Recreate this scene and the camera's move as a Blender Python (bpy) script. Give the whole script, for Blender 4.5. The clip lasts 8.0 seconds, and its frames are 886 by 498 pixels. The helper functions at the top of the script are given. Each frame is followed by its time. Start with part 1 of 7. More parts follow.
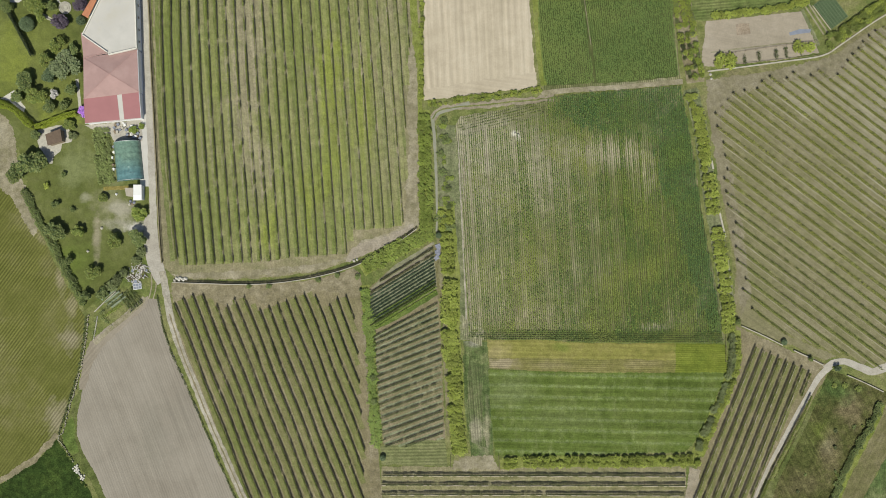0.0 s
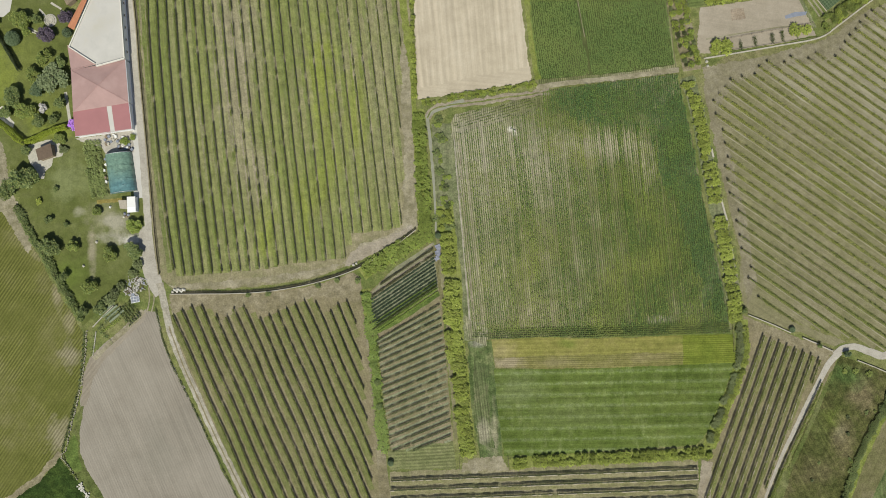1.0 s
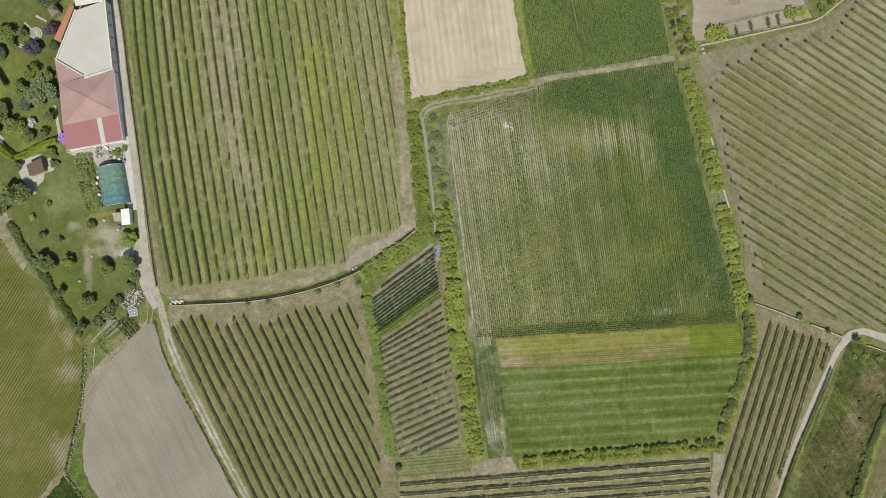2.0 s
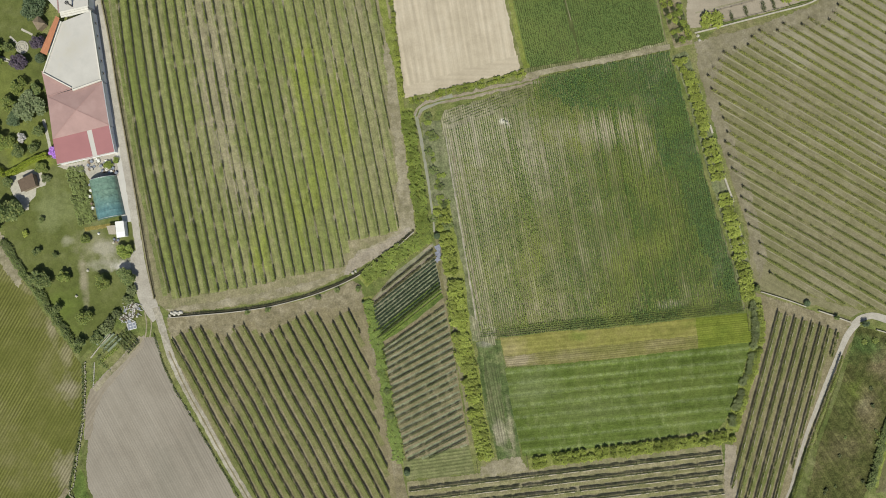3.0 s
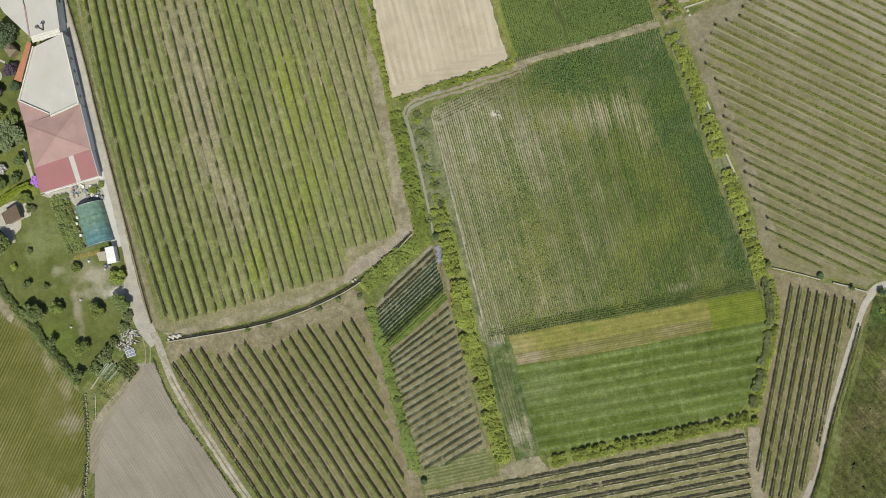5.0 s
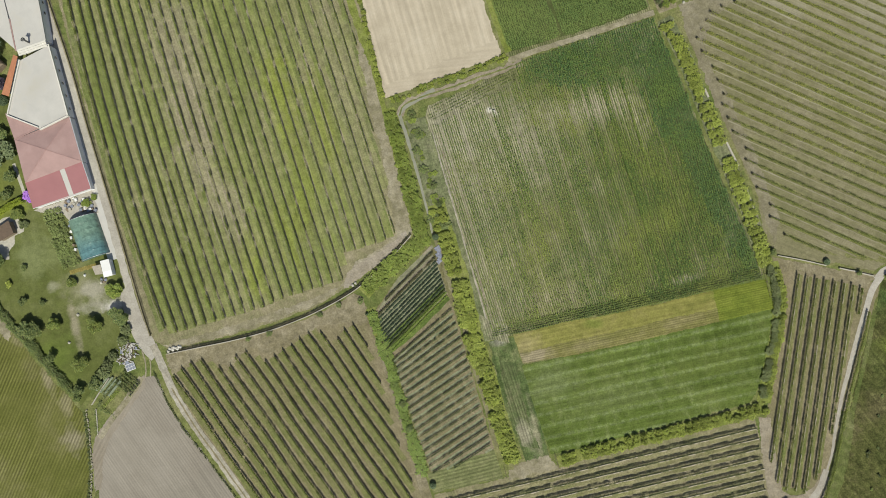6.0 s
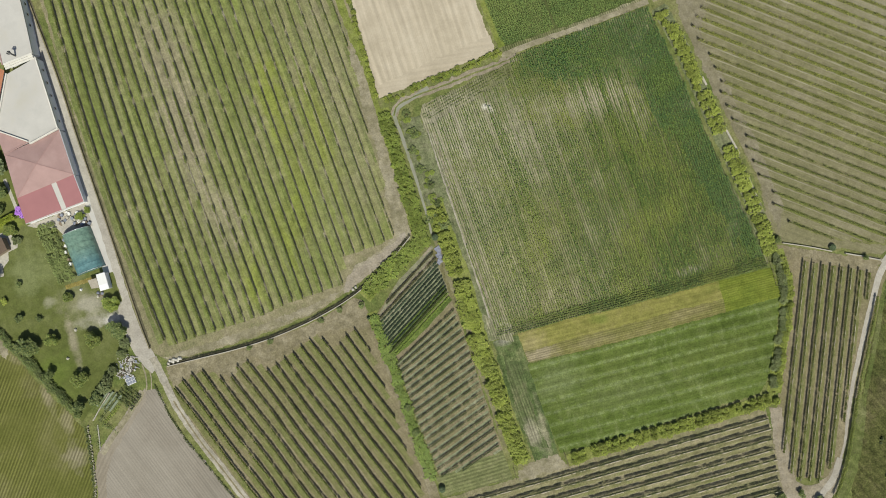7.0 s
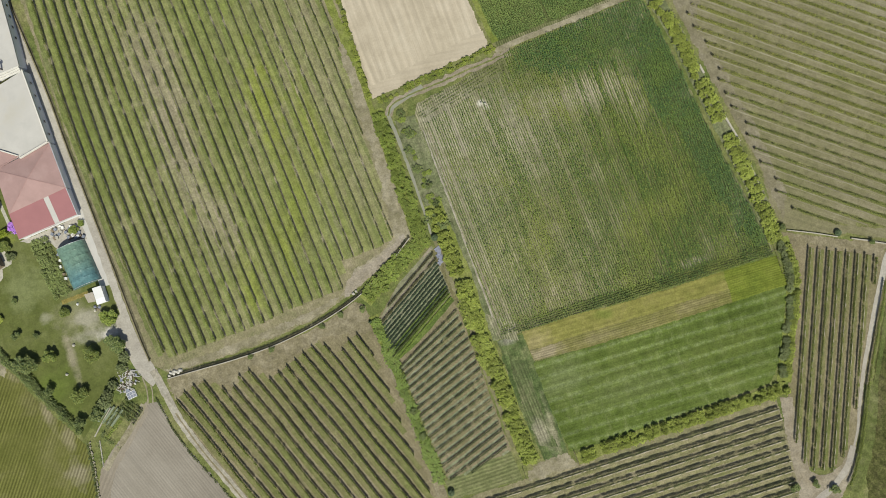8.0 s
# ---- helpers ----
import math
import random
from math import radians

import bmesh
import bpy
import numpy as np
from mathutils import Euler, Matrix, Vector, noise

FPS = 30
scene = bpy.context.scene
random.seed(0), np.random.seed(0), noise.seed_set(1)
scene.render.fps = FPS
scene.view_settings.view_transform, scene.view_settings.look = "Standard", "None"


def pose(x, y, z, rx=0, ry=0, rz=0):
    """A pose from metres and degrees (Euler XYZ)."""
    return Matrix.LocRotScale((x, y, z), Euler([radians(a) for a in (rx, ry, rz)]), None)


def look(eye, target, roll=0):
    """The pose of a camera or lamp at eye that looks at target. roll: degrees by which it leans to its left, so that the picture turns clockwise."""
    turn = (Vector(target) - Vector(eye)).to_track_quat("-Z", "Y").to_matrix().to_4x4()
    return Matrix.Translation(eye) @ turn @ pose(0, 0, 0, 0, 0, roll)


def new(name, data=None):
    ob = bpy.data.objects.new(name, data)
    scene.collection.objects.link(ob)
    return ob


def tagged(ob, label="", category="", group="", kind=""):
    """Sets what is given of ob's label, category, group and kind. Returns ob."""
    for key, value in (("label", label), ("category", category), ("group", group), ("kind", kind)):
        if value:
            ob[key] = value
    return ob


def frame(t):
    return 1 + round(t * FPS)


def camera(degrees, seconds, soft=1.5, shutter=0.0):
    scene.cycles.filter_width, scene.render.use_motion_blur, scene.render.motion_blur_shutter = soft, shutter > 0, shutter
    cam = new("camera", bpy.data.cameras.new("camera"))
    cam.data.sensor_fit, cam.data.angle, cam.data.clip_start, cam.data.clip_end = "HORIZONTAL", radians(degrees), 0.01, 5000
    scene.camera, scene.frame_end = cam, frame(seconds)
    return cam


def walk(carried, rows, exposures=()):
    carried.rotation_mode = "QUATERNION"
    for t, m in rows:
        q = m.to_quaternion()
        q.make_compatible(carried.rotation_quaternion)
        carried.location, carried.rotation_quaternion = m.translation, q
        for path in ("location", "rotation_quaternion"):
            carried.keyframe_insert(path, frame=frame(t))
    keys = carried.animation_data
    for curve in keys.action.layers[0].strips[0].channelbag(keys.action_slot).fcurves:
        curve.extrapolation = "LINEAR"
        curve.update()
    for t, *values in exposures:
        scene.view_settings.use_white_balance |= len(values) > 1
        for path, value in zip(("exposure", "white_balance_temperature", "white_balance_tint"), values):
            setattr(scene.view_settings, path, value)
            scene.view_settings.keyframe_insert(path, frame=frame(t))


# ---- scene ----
cam = camera(65.7, 8.0, 0.95)
# seconds, x, y, height, tilt about x and y, heading
PATH = [
    (0, 0.348, -0.150, 204.314, 0.057, 0.011, -0.006),
    (0.5, 0.329, -0.056, 202.973, 0.039, 0.007, -1.166),
    (1, 0.310, 0.039, 201.634, 0.021, 0.004, -2.320),
    (1.5, 0.292, 0.134, 200.296, 0.002, 0.000, -3.469),
    (3, 0.235, 0.418, 196.286, -0.055, -0.011, -6.878),
    (3.5, 0.216, 0.512, 194.951, -0.075, -0.014, -8.002),
    (4, 0.198, 0.607, 193.616, -0.095, -0.018, -9.121),
    (4.5, 0.179, 0.701, 192.283, -0.115, -0.022, -10.233),
    (6, 0.122, 0.985, 188.288, -0.177, -0.034, -13.536),
    (6.5, 0.103, 1.080, 186.958, -0.198, -0.038, -14.624),
    (7, 0.085, 1.175, 185.629, -0.220, -0.042, -15.707),
    (7.5, 0.066, 1.269, 184.300, -0.242, -0.046, -16.784),
    (8, 0.047, 1.364, 182.973, -0.264, -0.050, -17.855),
]
walk(cam, [(t, pose(x, y, z, rx, ry, 0) @ pose(0, 0, 0, 0, 0, rz)) for t, x, y, z, rx, ry, rz in PATH])

# ---- world and sun ----
SUN_ELEVATION, SUN_AZIMUTH = 54.0, 188.0
world = bpy.data.worlds.new("world")
scene.world = world
world.use_nodes = True
wn = world.node_tree
sky = wn.nodes.new("ShaderNodeTexSky")
sky.sky_type = "NISHITA"
sky.sun_disc = False
sky.sun_elevation, sky.sun_rotation = radians(SUN_ELEVATION), radians(SUN_AZIMUTH)
sky.air_density, sky.dust_density, sky.ozone_density = 1.0, 1.5, 1.0
wn.links.new(sky.outputs[0], wn.nodes["Background"].inputs[0])
wn.nodes["Background"].inputs[1].default_value = 0.071
sun = new("sun", bpy.data.lights.new("sun", "SUN"))
sun.data.energy, sun.data.angle, sun.data.color = 4.5, radians(0.55), (0.968, 0.948, 0.815)
az, el = radians(SUN_AZIMUTH), radians(SUN_ELEVATION)
sun.matrix_basis = look((200 * math.sin(az) * math.cos(el), 200 * math.cos(az) * math.cos(el), 200 * math.sin(el)), (0, 0, 0))
scene.view_settings.exposure = 0.0


# ---- materials ----
class Shade:
    """A principled material and short words for its nodes."""

    def __init__(self, name, rough=0.9, spec=0.25, metal=0.0):
        self.m = bpy.data.materials.new(name)
        self.m.use_nodes = True
        self.t = self.m.node_tree
        self.b = self.t.nodes["Principled BSDF"]
        self.b.inputs["Roughness"].default_value = rough
        self.b.inputs["Specular IOR Level"].default_value = spec
        self.b.inputs["Metallic"].default_value = metal

    def put(self, socket, value):
        if isinstance(value, bpy.types.NodeSocket):
            self.t.links.new(value, socket)
        elif isinstance(value, tuple) and len(value) == 3 and socket.type == "RGBA":
            socket.default_value = (*value, 1)
        else:
            socket.default_value = value

    def pos(self):
        return self.t.nodes.new("ShaderNodeNewGeometry").outputs["Position"]

    def island(self):
        return self.t.nodes.new("ShaderNodeNewGeometry").outputs["Random Per Island"]

    def own(self):
        return self.t.nodes.new("ShaderNodeObjectInfo").outputs["Random"]

    def dot(self, v, d):
        n = self.t.nodes.new("ShaderNodeVectorMath")
        n.operation = "DOT_PRODUCT"
        self.put(n.inputs[0], v)
        n.inputs[1].default_value = d
        return n.outputs["Value"]

    def vec(self, x, y, z=0.0):
        n = self.t.nodes.new("ShaderNodeCombineXYZ")
        for s, v in zip(n.inputs, (x, y, z)):
            self.put(s, v)
        return n.outputs[0]

    def calc(self, op, a, b=0.0, c=0.0):
        n = self.t.nodes.new("ShaderNodeMath")
        n.operation = op
        for s, v in zip(n.inputs, (a, b, c)):
            self.put(s, v)
        return n.outputs[0]

    def noise(self, v, scale, detail=4.0, rough=0.6):
        n = self.t.nodes.new("ShaderNodeTexNoise")
        self.put(n.inputs["Vector"], v)
        n.inputs["Scale"].default_value, n.inputs["Detail"].default_value = scale, detail
        n.inputs["Roughness"].default_value = rough
        return n.outputs["Fac"]

    def span(self, f, a, b, c=0.0, d=1.0):
        n = self.t.nodes.new("ShaderNodeMapRange")
        for s, v in zip(n.inputs, (f, a, b, c, d)):
            self.put(s, v)
        return n.outputs[0]

    def mix(self, f, a, b, kind="MIX"):
        n = self.t.nodes.new("ShaderNodeMix")
        n.data_type, n.blend_type = "RGBA", kind
        self.put(n.inputs[0], f)
        self.put(n.inputs[6], a)
        self.put(n.inputs[7], b)
        return n.outputs[2]

    def gain(self, colour, f):
        """The colour times a grey factor."""
        return self.mix(1.0, colour, self.vec(f, f, f), "MULTIPLY")

    def along(self, degrees, across, down):
        """Coordinates turned by degrees: u runs across a row, v along it, each in its own scale."""
        a = radians(degrees)
        p = self.pos()
        u, v = self.dot(p, (math.cos(a), math.sin(a), 0)), self.dot(p, (-math.sin(a), math.cos(a), 0))
        return self.vec(self.calc("MULTIPLY", u, across), self.calc("MULTIPLY", v, down)), u, v

    def spot(self, p, x, y, rx, ry):
        """A ragged blotch: 1 in its middle, 0 outside."""
        d = self.t.nodes.new("ShaderNodeVectorMath")
        d.operation = "SUBTRACT"
        self.put(d.inputs[0], p)
        d.inputs[1].default_value = (x, y, 0)
        e = self.t.nodes.new("ShaderNodeVectorMath")
        e.operation = "MULTIPLY"
        self.put(e.inputs[0], d.outputs[0])
        e.inputs[1].default_value = (1 / rx, 1 / ry, 0)
        n = self.t.nodes.new("ShaderNodeVectorMath")
        n.operation = "LENGTH"
        self.put(n.inputs[0], e.outputs[0])
        rough = self.calc("MULTIPLY", self.calc("SUBTRACT", self.noise(p, 0.22, 5, 0.65), 0.5), 2.4)
        return self.span(self.calc("ADD", n.outputs["Value"], rough), 0.35, 1.15, 1.0, 0.0)

    def done(self, colour, height=None, depth=0.1):
        self.put(self.b.inputs["Base Color"], colour)
        if height is not None:
            n = self.t.nodes.new("ShaderNodeBump")
            n.inputs["Strength"].default_value, n.inputs["Distance"].default_value = 0.8, depth
            self.put(n.inputs["Height"], height)
            self.t.links.new(n.outputs[0], self.b.inputs["Normal"])
        return self.m


def ground_mat(name, dark, mid, light, patch=0.05, angle=0.0, spacing=0.0, lines=0.0, streak=0.0, grit=0.3, depth=0.06, accent=None, wide=0.0, spots=(), mottle=0.0, pale=None, phase=0.0, wobble=2.2, wisps=None):
    """Soil, grass or stubble: patches of three colours, streaks and drill lines along the rows, and fine grit."""
    s = Shade(name, 0.95, 0.1)
    p = s.pos()
    big, fine, mid_n = s.noise(p, patch, 3), s.noise(p, 2.2, 5, 0.7), s.noise(p, patch * 6, 4)
    f = s.calc("ADD", s.calc("MULTIPLY", big, 0.6), s.calc("MULTIPLY", mid_n, 0.4))
    c = s.mix(s.span(f, 0.38, 0.5), dark, mid)
    c = s.mix(s.span(f, 0.5, 0.64), c, light)
    if accent:
        c = s.mix(s.span(s.noise(p, patch * 2.3, 2), 0.56, 0.68, 0, 0.8), c, accent)
    for x, y, rx, ry, colour, amount in spots:
        c = s.mix(s.calc("MULTIPLY", s.spot(p, x, y, rx, ry), amount), c, colour)
    if pale:
        colour, gap, amount = pale
        _, u, v = s.along(angle, 1, 1)
        wob = s.calc("MULTIPLY", s.calc("SUBTRACT", s.noise(p, 0.07, 3), 0.5), wobble)
        wave = s.calc("COSINE", s.calc("ADD", s.calc("MULTIPLY", s.calc("SUBTRACT", u, phase), 2 * math.pi / gap), wob))
        torn = s.span(s.noise(p, 0.8, 5, 0.7), 0.38, 0.62)
        c = s.mix(s.calc("MULTIPLY", s.calc("MULTIPLY", s.span(wave, 0.25, 1.0), torn), amount), c, colour)
    if wisps:
        colour, turn, amount = wisps
        v, _, _ = s.along(turn, 0.55, 0.16)
        hay = s.calc("MULTIPLY", s.span(s.noise(v, 1.0, 5, 0.72), 0.5, 0.68), s.span(s.noise(p, 0.11, 3), 0.42, 0.6))
        c = s.mix(s.calc("MULTIPLY", hay, amount), c, colour)
    gain = s.span(fine, 0.25, 0.75, 1 - grit, 1 + grit)
    height = fine
    if mottle:
        gain = s.calc("MULTIPLY", gain, s.span(s.noise(p, 0.55, 4, 0.6), 0.3, 0.7, 1 - 1.25 * mottle, 1 + 1.25 * mottle))
    if streak:
        v, _, _ = s.along(angle, 1.3, 0.035)
        gain = s.calc("MULTIPLY", gain, s.span(s.noise(v, 1.0, 4, 0.65), 0.3, 0.7, 1 - streak, 1 + streak))
    if wide:
        v, _, _ = s.along(angle, 0.32, 0.012)
        gain = s.calc("MULTIPLY", gain, s.span(s.noise(v, 1.0, 2, 0.5), 0.35, 0.65, 1 - wide, 1 + wide))
    if lines:
        _, u, v = s.along(angle, 1, 1)
        wob = s.calc("MULTIPLY", s.calc("SUBTRACT", s.noise(p, 0.12, 2), 0.5), wobble)
        wave = s.calc("COSINE", s.calc("ADD", s.calc("MULTIPLY", s.calc("SUBTRACT", u, phase), 2 * math.pi / spacing), wob))
        amount = s.span(s.noise(p, 0.09, 3), 0.35, 0.65, 0.35, 1.0)
        wave = s.calc("MULTIPLY", wave, amount)
        gain = s.calc("MULTIPLY", gain, s.span(wave, -1, 1, 1 - lines, 1 + lines))
        height = s.calc("ADD", fine, s.calc("MULTIPLY", wave, 0.5))
    return s.done(s.gain(c, gain), height, depth)


def leaf_mat(name, dark, light, yellow=None, rough=0.6, patch=0.0, spread=0.75):
    """Leaves: each differs a little, each plant too, and some are yellowed."""
    s = Shade(name, rough, 0.3)
    i = s.island()
    c = s.mix(i, dark, light)
    if yellow:
        c = s.mix(s.span(s.calc("FRACT", s.calc("MULTIPLY", i, 7.31)), 0.62, 0.95, 0, 0.75), c, yellow)
    if patch:
        c = s.mix(s.span(s.noise(s.pos(), patch, 3), 0.47, 0.66, 0, spread), c, yellow or light)
    c = s.gain(c, s.span(s.own(), 0, 1, 0.82, 1.18))
    m = s.done(c)
    through_leaf = s.t.nodes.new("ShaderNodeBsdfTranslucent")
    both = s.t.nodes.new("ShaderNodeAddShader")
    s.put(through_leaf.inputs["Color"], s.gain(c, 0.55))
    s.t.links.new(s.b.outputs[0], both.inputs[0])
    s.t.links.new(through_leaf.outputs[0], both.inputs[1])
    s.t.links.new(both.outputs[0], s.t.nodes["Material Output"].inputs["Surface"])
    return m


def plain_mat(name, colour, rough=0.8, spec=0.3, vary=0.15, scale=0.6, metal=0.0, stain=None):
    """Paint, plaster, concrete or wood with blotches, stains and fine grain."""
    s = Shade(name, rough, spec, metal)
    p = s.pos()
    a, b = s.noise(p, scale, 5, 0.65), s.noise(p, 9.0, 4)
    c = s.gain(colour, s.span(s.calc("ADD", s.calc("MULTIPLY", a, 0.7), s.calc("MULTIPLY", b, 0.3)), 0.3, 0.7, 1 - vary, 1 + vary))
    if stain:
        c = s.mix(s.span(s.noise(p, scale * 0.5, 4), 0.52, 0.72, 0, 0.7), c, stain)
    return s.done(c, b, 0.01)


BARE, LIME, TAN = (0.36, 0.33, 0.28), (0.195, 0.225, 0.045), (0.25, 0.22, 0.155)
GRASS = ground_mat("rough_grass", (0.095, 0.125, 0.035), (0.145, 0.16, 0.055), (0.205, 0.195, 0.095), 0.06, grit=0.35, mottle=0.2)
SOIL_DRY = ground_mat("dry_soil", (0.18, 0.165, 0.10), (0.245, 0.22, 0.15), (0.32, 0.29, 0.215), 0.11, grit=0.22, mottle=0.15)
SOIL_VINE = ground_mat("vineyard_soil", (0.17, 0.17, 0.085), (0.215, 0.195, 0.115), (0.285, 0.25, 0.17), 0.07, grit=0.3, angle=4.9, streak=0.18, mottle=0.12)
SOIL_VINE_LOW = ground_mat("lower_vineyard_soil", (0.17, 0.155, 0.083), (0.198, 0.172, 0.104), (0.24, 0.207, 0.138), 0.06, grit=0.3, angle=21, streak=0.15, mottle=0.12)
STRIP_GREEN = ground_mat("green_grass_strip", (0.23, 0.213, 0.122), (0.2, 0.207, 0.087), (0.176, 0.205, 0.06), 0.03, grit=0.3, angle=4.9, streak=0.22, mottle=0.18,
                         spots=((-33.2, 52.4, 5, 16, LIME, 0.8), (-32.0, 30.5, 4.5, 12, LIME, 0.5), (-37.4, 18.7, 6, 8, LIME, 0.5), (-23.9, 40.6, 4, 18, LIME, 0.65), (-51.7, 8.6, 3.5, 14, LIME, 0.7), (-39.9, 12.0, 3, 12, LIME, 0.6), (-44.1, 59.1, 6, 22, (0.145, 0.17, 0.05), 0.7), (-57.6, 67.5, 8, 26, TAN, 0.6),
                                (-59.3, 49.0, 6, 22, TAN, 0.6), (-55.0, 23.8, 6, 14, TAN, 0.55), (-74.4, 64.2, 5, 25, TAN, 0.3), (-15.5, 49.0, 5, 40, TAN, 0.3), (-81.1, 57.4, 4, 40, (0.145, 0.172, 0.05), 0.8), (-72.0, 15.0, 12, 22, (0.15, 0.168, 0.058), 0.55)))
STRIP_DULL = ground_mat("dull_grass_strip", (0.185, 0.17, 0.09), (0.158, 0.161, 0.067), (0.13, 0.15, 0.05), 0.045, grit=0.3, angle=21, streak=0.18, mottle=0.15)
STRIP_DRY = ground_mat("dry_grass_strip", (0.23, 0.208, 0.128), (0.2, 0.19, 0.098), (0.165, 0.172, 0.07), 0.07, grit=0.3, angle=90, streak=0.22, mottle=0.2)
STRIP_EAST = ground_mat("east_grass_strip", (0.172, 0.157, 0.084), (0.156, 0.158, 0.064), (0.138, 0.155, 0.047), 0.045, grit=0.32, angle=53, streak=0.16, mottle=0.2)
SOIL_EAST = ground_mat("pale_vineyard_soil", (0.155, 0.15, 0.078), (0.182, 0.17, 0.095), (0.22, 0.2, 0.128), 0.05, grit=0.2, angle=53, streak=0.14, mottle=0.1)
LINE_EAST = ground_mat("pale_soil_line", (0.19, 0.175, 0.105), (0.222, 0.204, 0.133), (0.275, 0.255, 0.185), 0.04, grit=0.2, angle=53, streak=0.2)
LINE_PALE = ground_mat("grey_pale_soil_line", (0.197, 0.182, 0.114), (0.229, 0.212, 0.142), (0.275, 0.257, 0.187), 0.04, grit=0.2, angle=53, streak=0.2)
MAIZE_PATCHES_DRY = ((8.9, 27.1, 9, 16, BARE, 0.2), (16.5, 32.2, 18, 10, BARE, 0.25), (6.0, 18.7, 2.0, 9, BARE, 0.35), (11.4, 3.6, 9, 24, (0.28, 0.26, 0.19), 0.5), (28.2, 18.7, 20, 14, (0.28, 0.26, 0.19), 0.6), (24.9, -4.8, 12, 16, (0.24, 0.225, 0.145), 0.3), (62.7, -23.3, 4.2, 1.8, (0.42, 0.38, 0.3), 0.8), (21.9, 34.5, 1.3, 1.1, (0.5, 0.48, 0.42), 1.0), (22.9, 32.9, 1.0, 0.9, (0.42, 0.39, 0.33), 0.9))
# Dark patches paint shade under dense maize into the soil; pale ones are bare.
MAIZE_PATCHES_BARE_AND_SHADE = ((50.1, 28.8, 13, 6, (0.29, 0.265, 0.19), 0.85), (61.9, 20.4, 5, 9, (0.29, 0.265, 0.19), 0.8), (9.4, -25.0, 3, 3, BARE, 0.6), (52.0, -3.5, 36, 32, (0.1, 0.112, 0.042), 0.55), (53.5, 42.3, 26, 8, (0.065, 0.085, 0.03), 0.85), (69.5, 27.1, 8, 16, (0.065, 0.085, 0.03), 0.85), (76.2, 1.9, 6, 20, (0.065, 0.085, 0.03), 0.85), (80.7, -18.3, 4, 9, (0.05, 0.07, 0.022), 0.9), (23.2, -20.0, 14, 4, TAN, 0.5), (52.0, -26.2, 34, 2.2, (0.08, 0.095, 0.034), 0.85))
MAIZE_SOIL = ground_mat("maize_soil", (0.118, 0.126, 0.054), (0.165, 0.164, 0.082), (0.255, 0.238, 0.16), 0.035, angle=3.8, spacing=0.6187, lines=0.42, phase=6.85, wobble=0.5, streak=0.22, grit=0.25, mottle=0.14,
                        spots=MAIZE_PATCHES_DRY + MAIZE_PATCHES_BARE_AND_SHADE)
STUBBLE_END = ground_mat("cross_stubble", (0.37, 0.32, 0.24), (0.415, 0.36, 0.275), (0.46, 0.405, 0.315), 0.05, angle=83, spacing=1.5, lines=0.05, streak=0.08, grit=0.10, depth=0.03)
STUBBLE = ground_mat("beige_stubble", (0.38, 0.33, 0.248), (0.43, 0.373, 0.285), (0.475, 0.42, 0.33), 0.05, angle=2.5, spacing=2.0, wobble=1.2, lines=0.10, streak=0.12, grit=0.10, depth=0.03)
PLOUGHED = ground_mat("grey_ploughed_soil", (0.225, 0.20, 0.165), (0.26, 0.234, 0.195), (0.29, 0.262, 0.222), 0.02, angle=21, spacing=0.7, lines=0.06, wobble=1.4, streak=0.09, grit=0.08, wide=0.04,
                      spots=((-85.9, -55.6, 5, 11, (0.205, 0.19, 0.155), 0.5), (-77.8, -50.3, 4, 10, (0.21, 0.192, 0.158), 0.4)))
PLOUGH_HEAD = ground_mat("driven_plough_headland", (0.225, 0.195, 0.15), (0.25, 0.218, 0.172), (0.275, 0.245, 0.2), 0.05, angle=-40, spacing=1.0, lines=0.05, streak=0.1, grit=0.12)
HAY = ground_mat("yellow_green_hay", (0.096, 0.104, 0.025), (0.12, 0.124, 0.035), (0.16, 0.152, 0.065), 0.025, angle=-36.5, spacing=0.82, lines=0.32, wobble=0.4, streak=0.13, grit=0.2, mottle=0.06,
                 spots=((-113.4, -9.0, 2, 5, (0.25, 0.22, 0.14), 0.75), (-110.1, -16.6, 1.8, 4, (0.25, 0.22, 0.14), 0.6), (-110.6, -26.7, 3.5, 4, TAN, 0.7), (-118.2, 8.6, 4, 6, (0.29, 0.255, 0.16), 0.7), (-114.8, -50.2, 4, 6, TAN, 0.7)))
DARK_CROP = ground_mat("dark_green_crop", (0.019, 0.035, 0.008), (0.028, 0.049, 0.011), (0.046, 0.072, 0.016), 0.09, grit=0.5, mottle=0.35)
MOWN = ground_mat("mown_grass", (0.07, 0.10, 0.02), (0.088, 0.122, 0.027), (0.112, 0.142, 0.038), 0.06, angle=88.8, spacing=3.28, lines=0.15, phase=-46.6, wobble=0.9, streak=0.2, grit=0.28, wide=0.06, mottle=0.16, pale=((0.19, 0.225, 0.115), 3.28, 0.5), wisps=((0.205, 0.235, 0.10), 0, 0.55),
                  spots=((20.7, -41.8, 8, 7, (0.15, 0.18, 0.075), 0.6), (36.7, -50.3, 14, 5, (0.14, 0.17, 0.06), 0.5), (66.9, -46.9, 12, 5, (0.125, 0.155, 0.04), 0.5)))
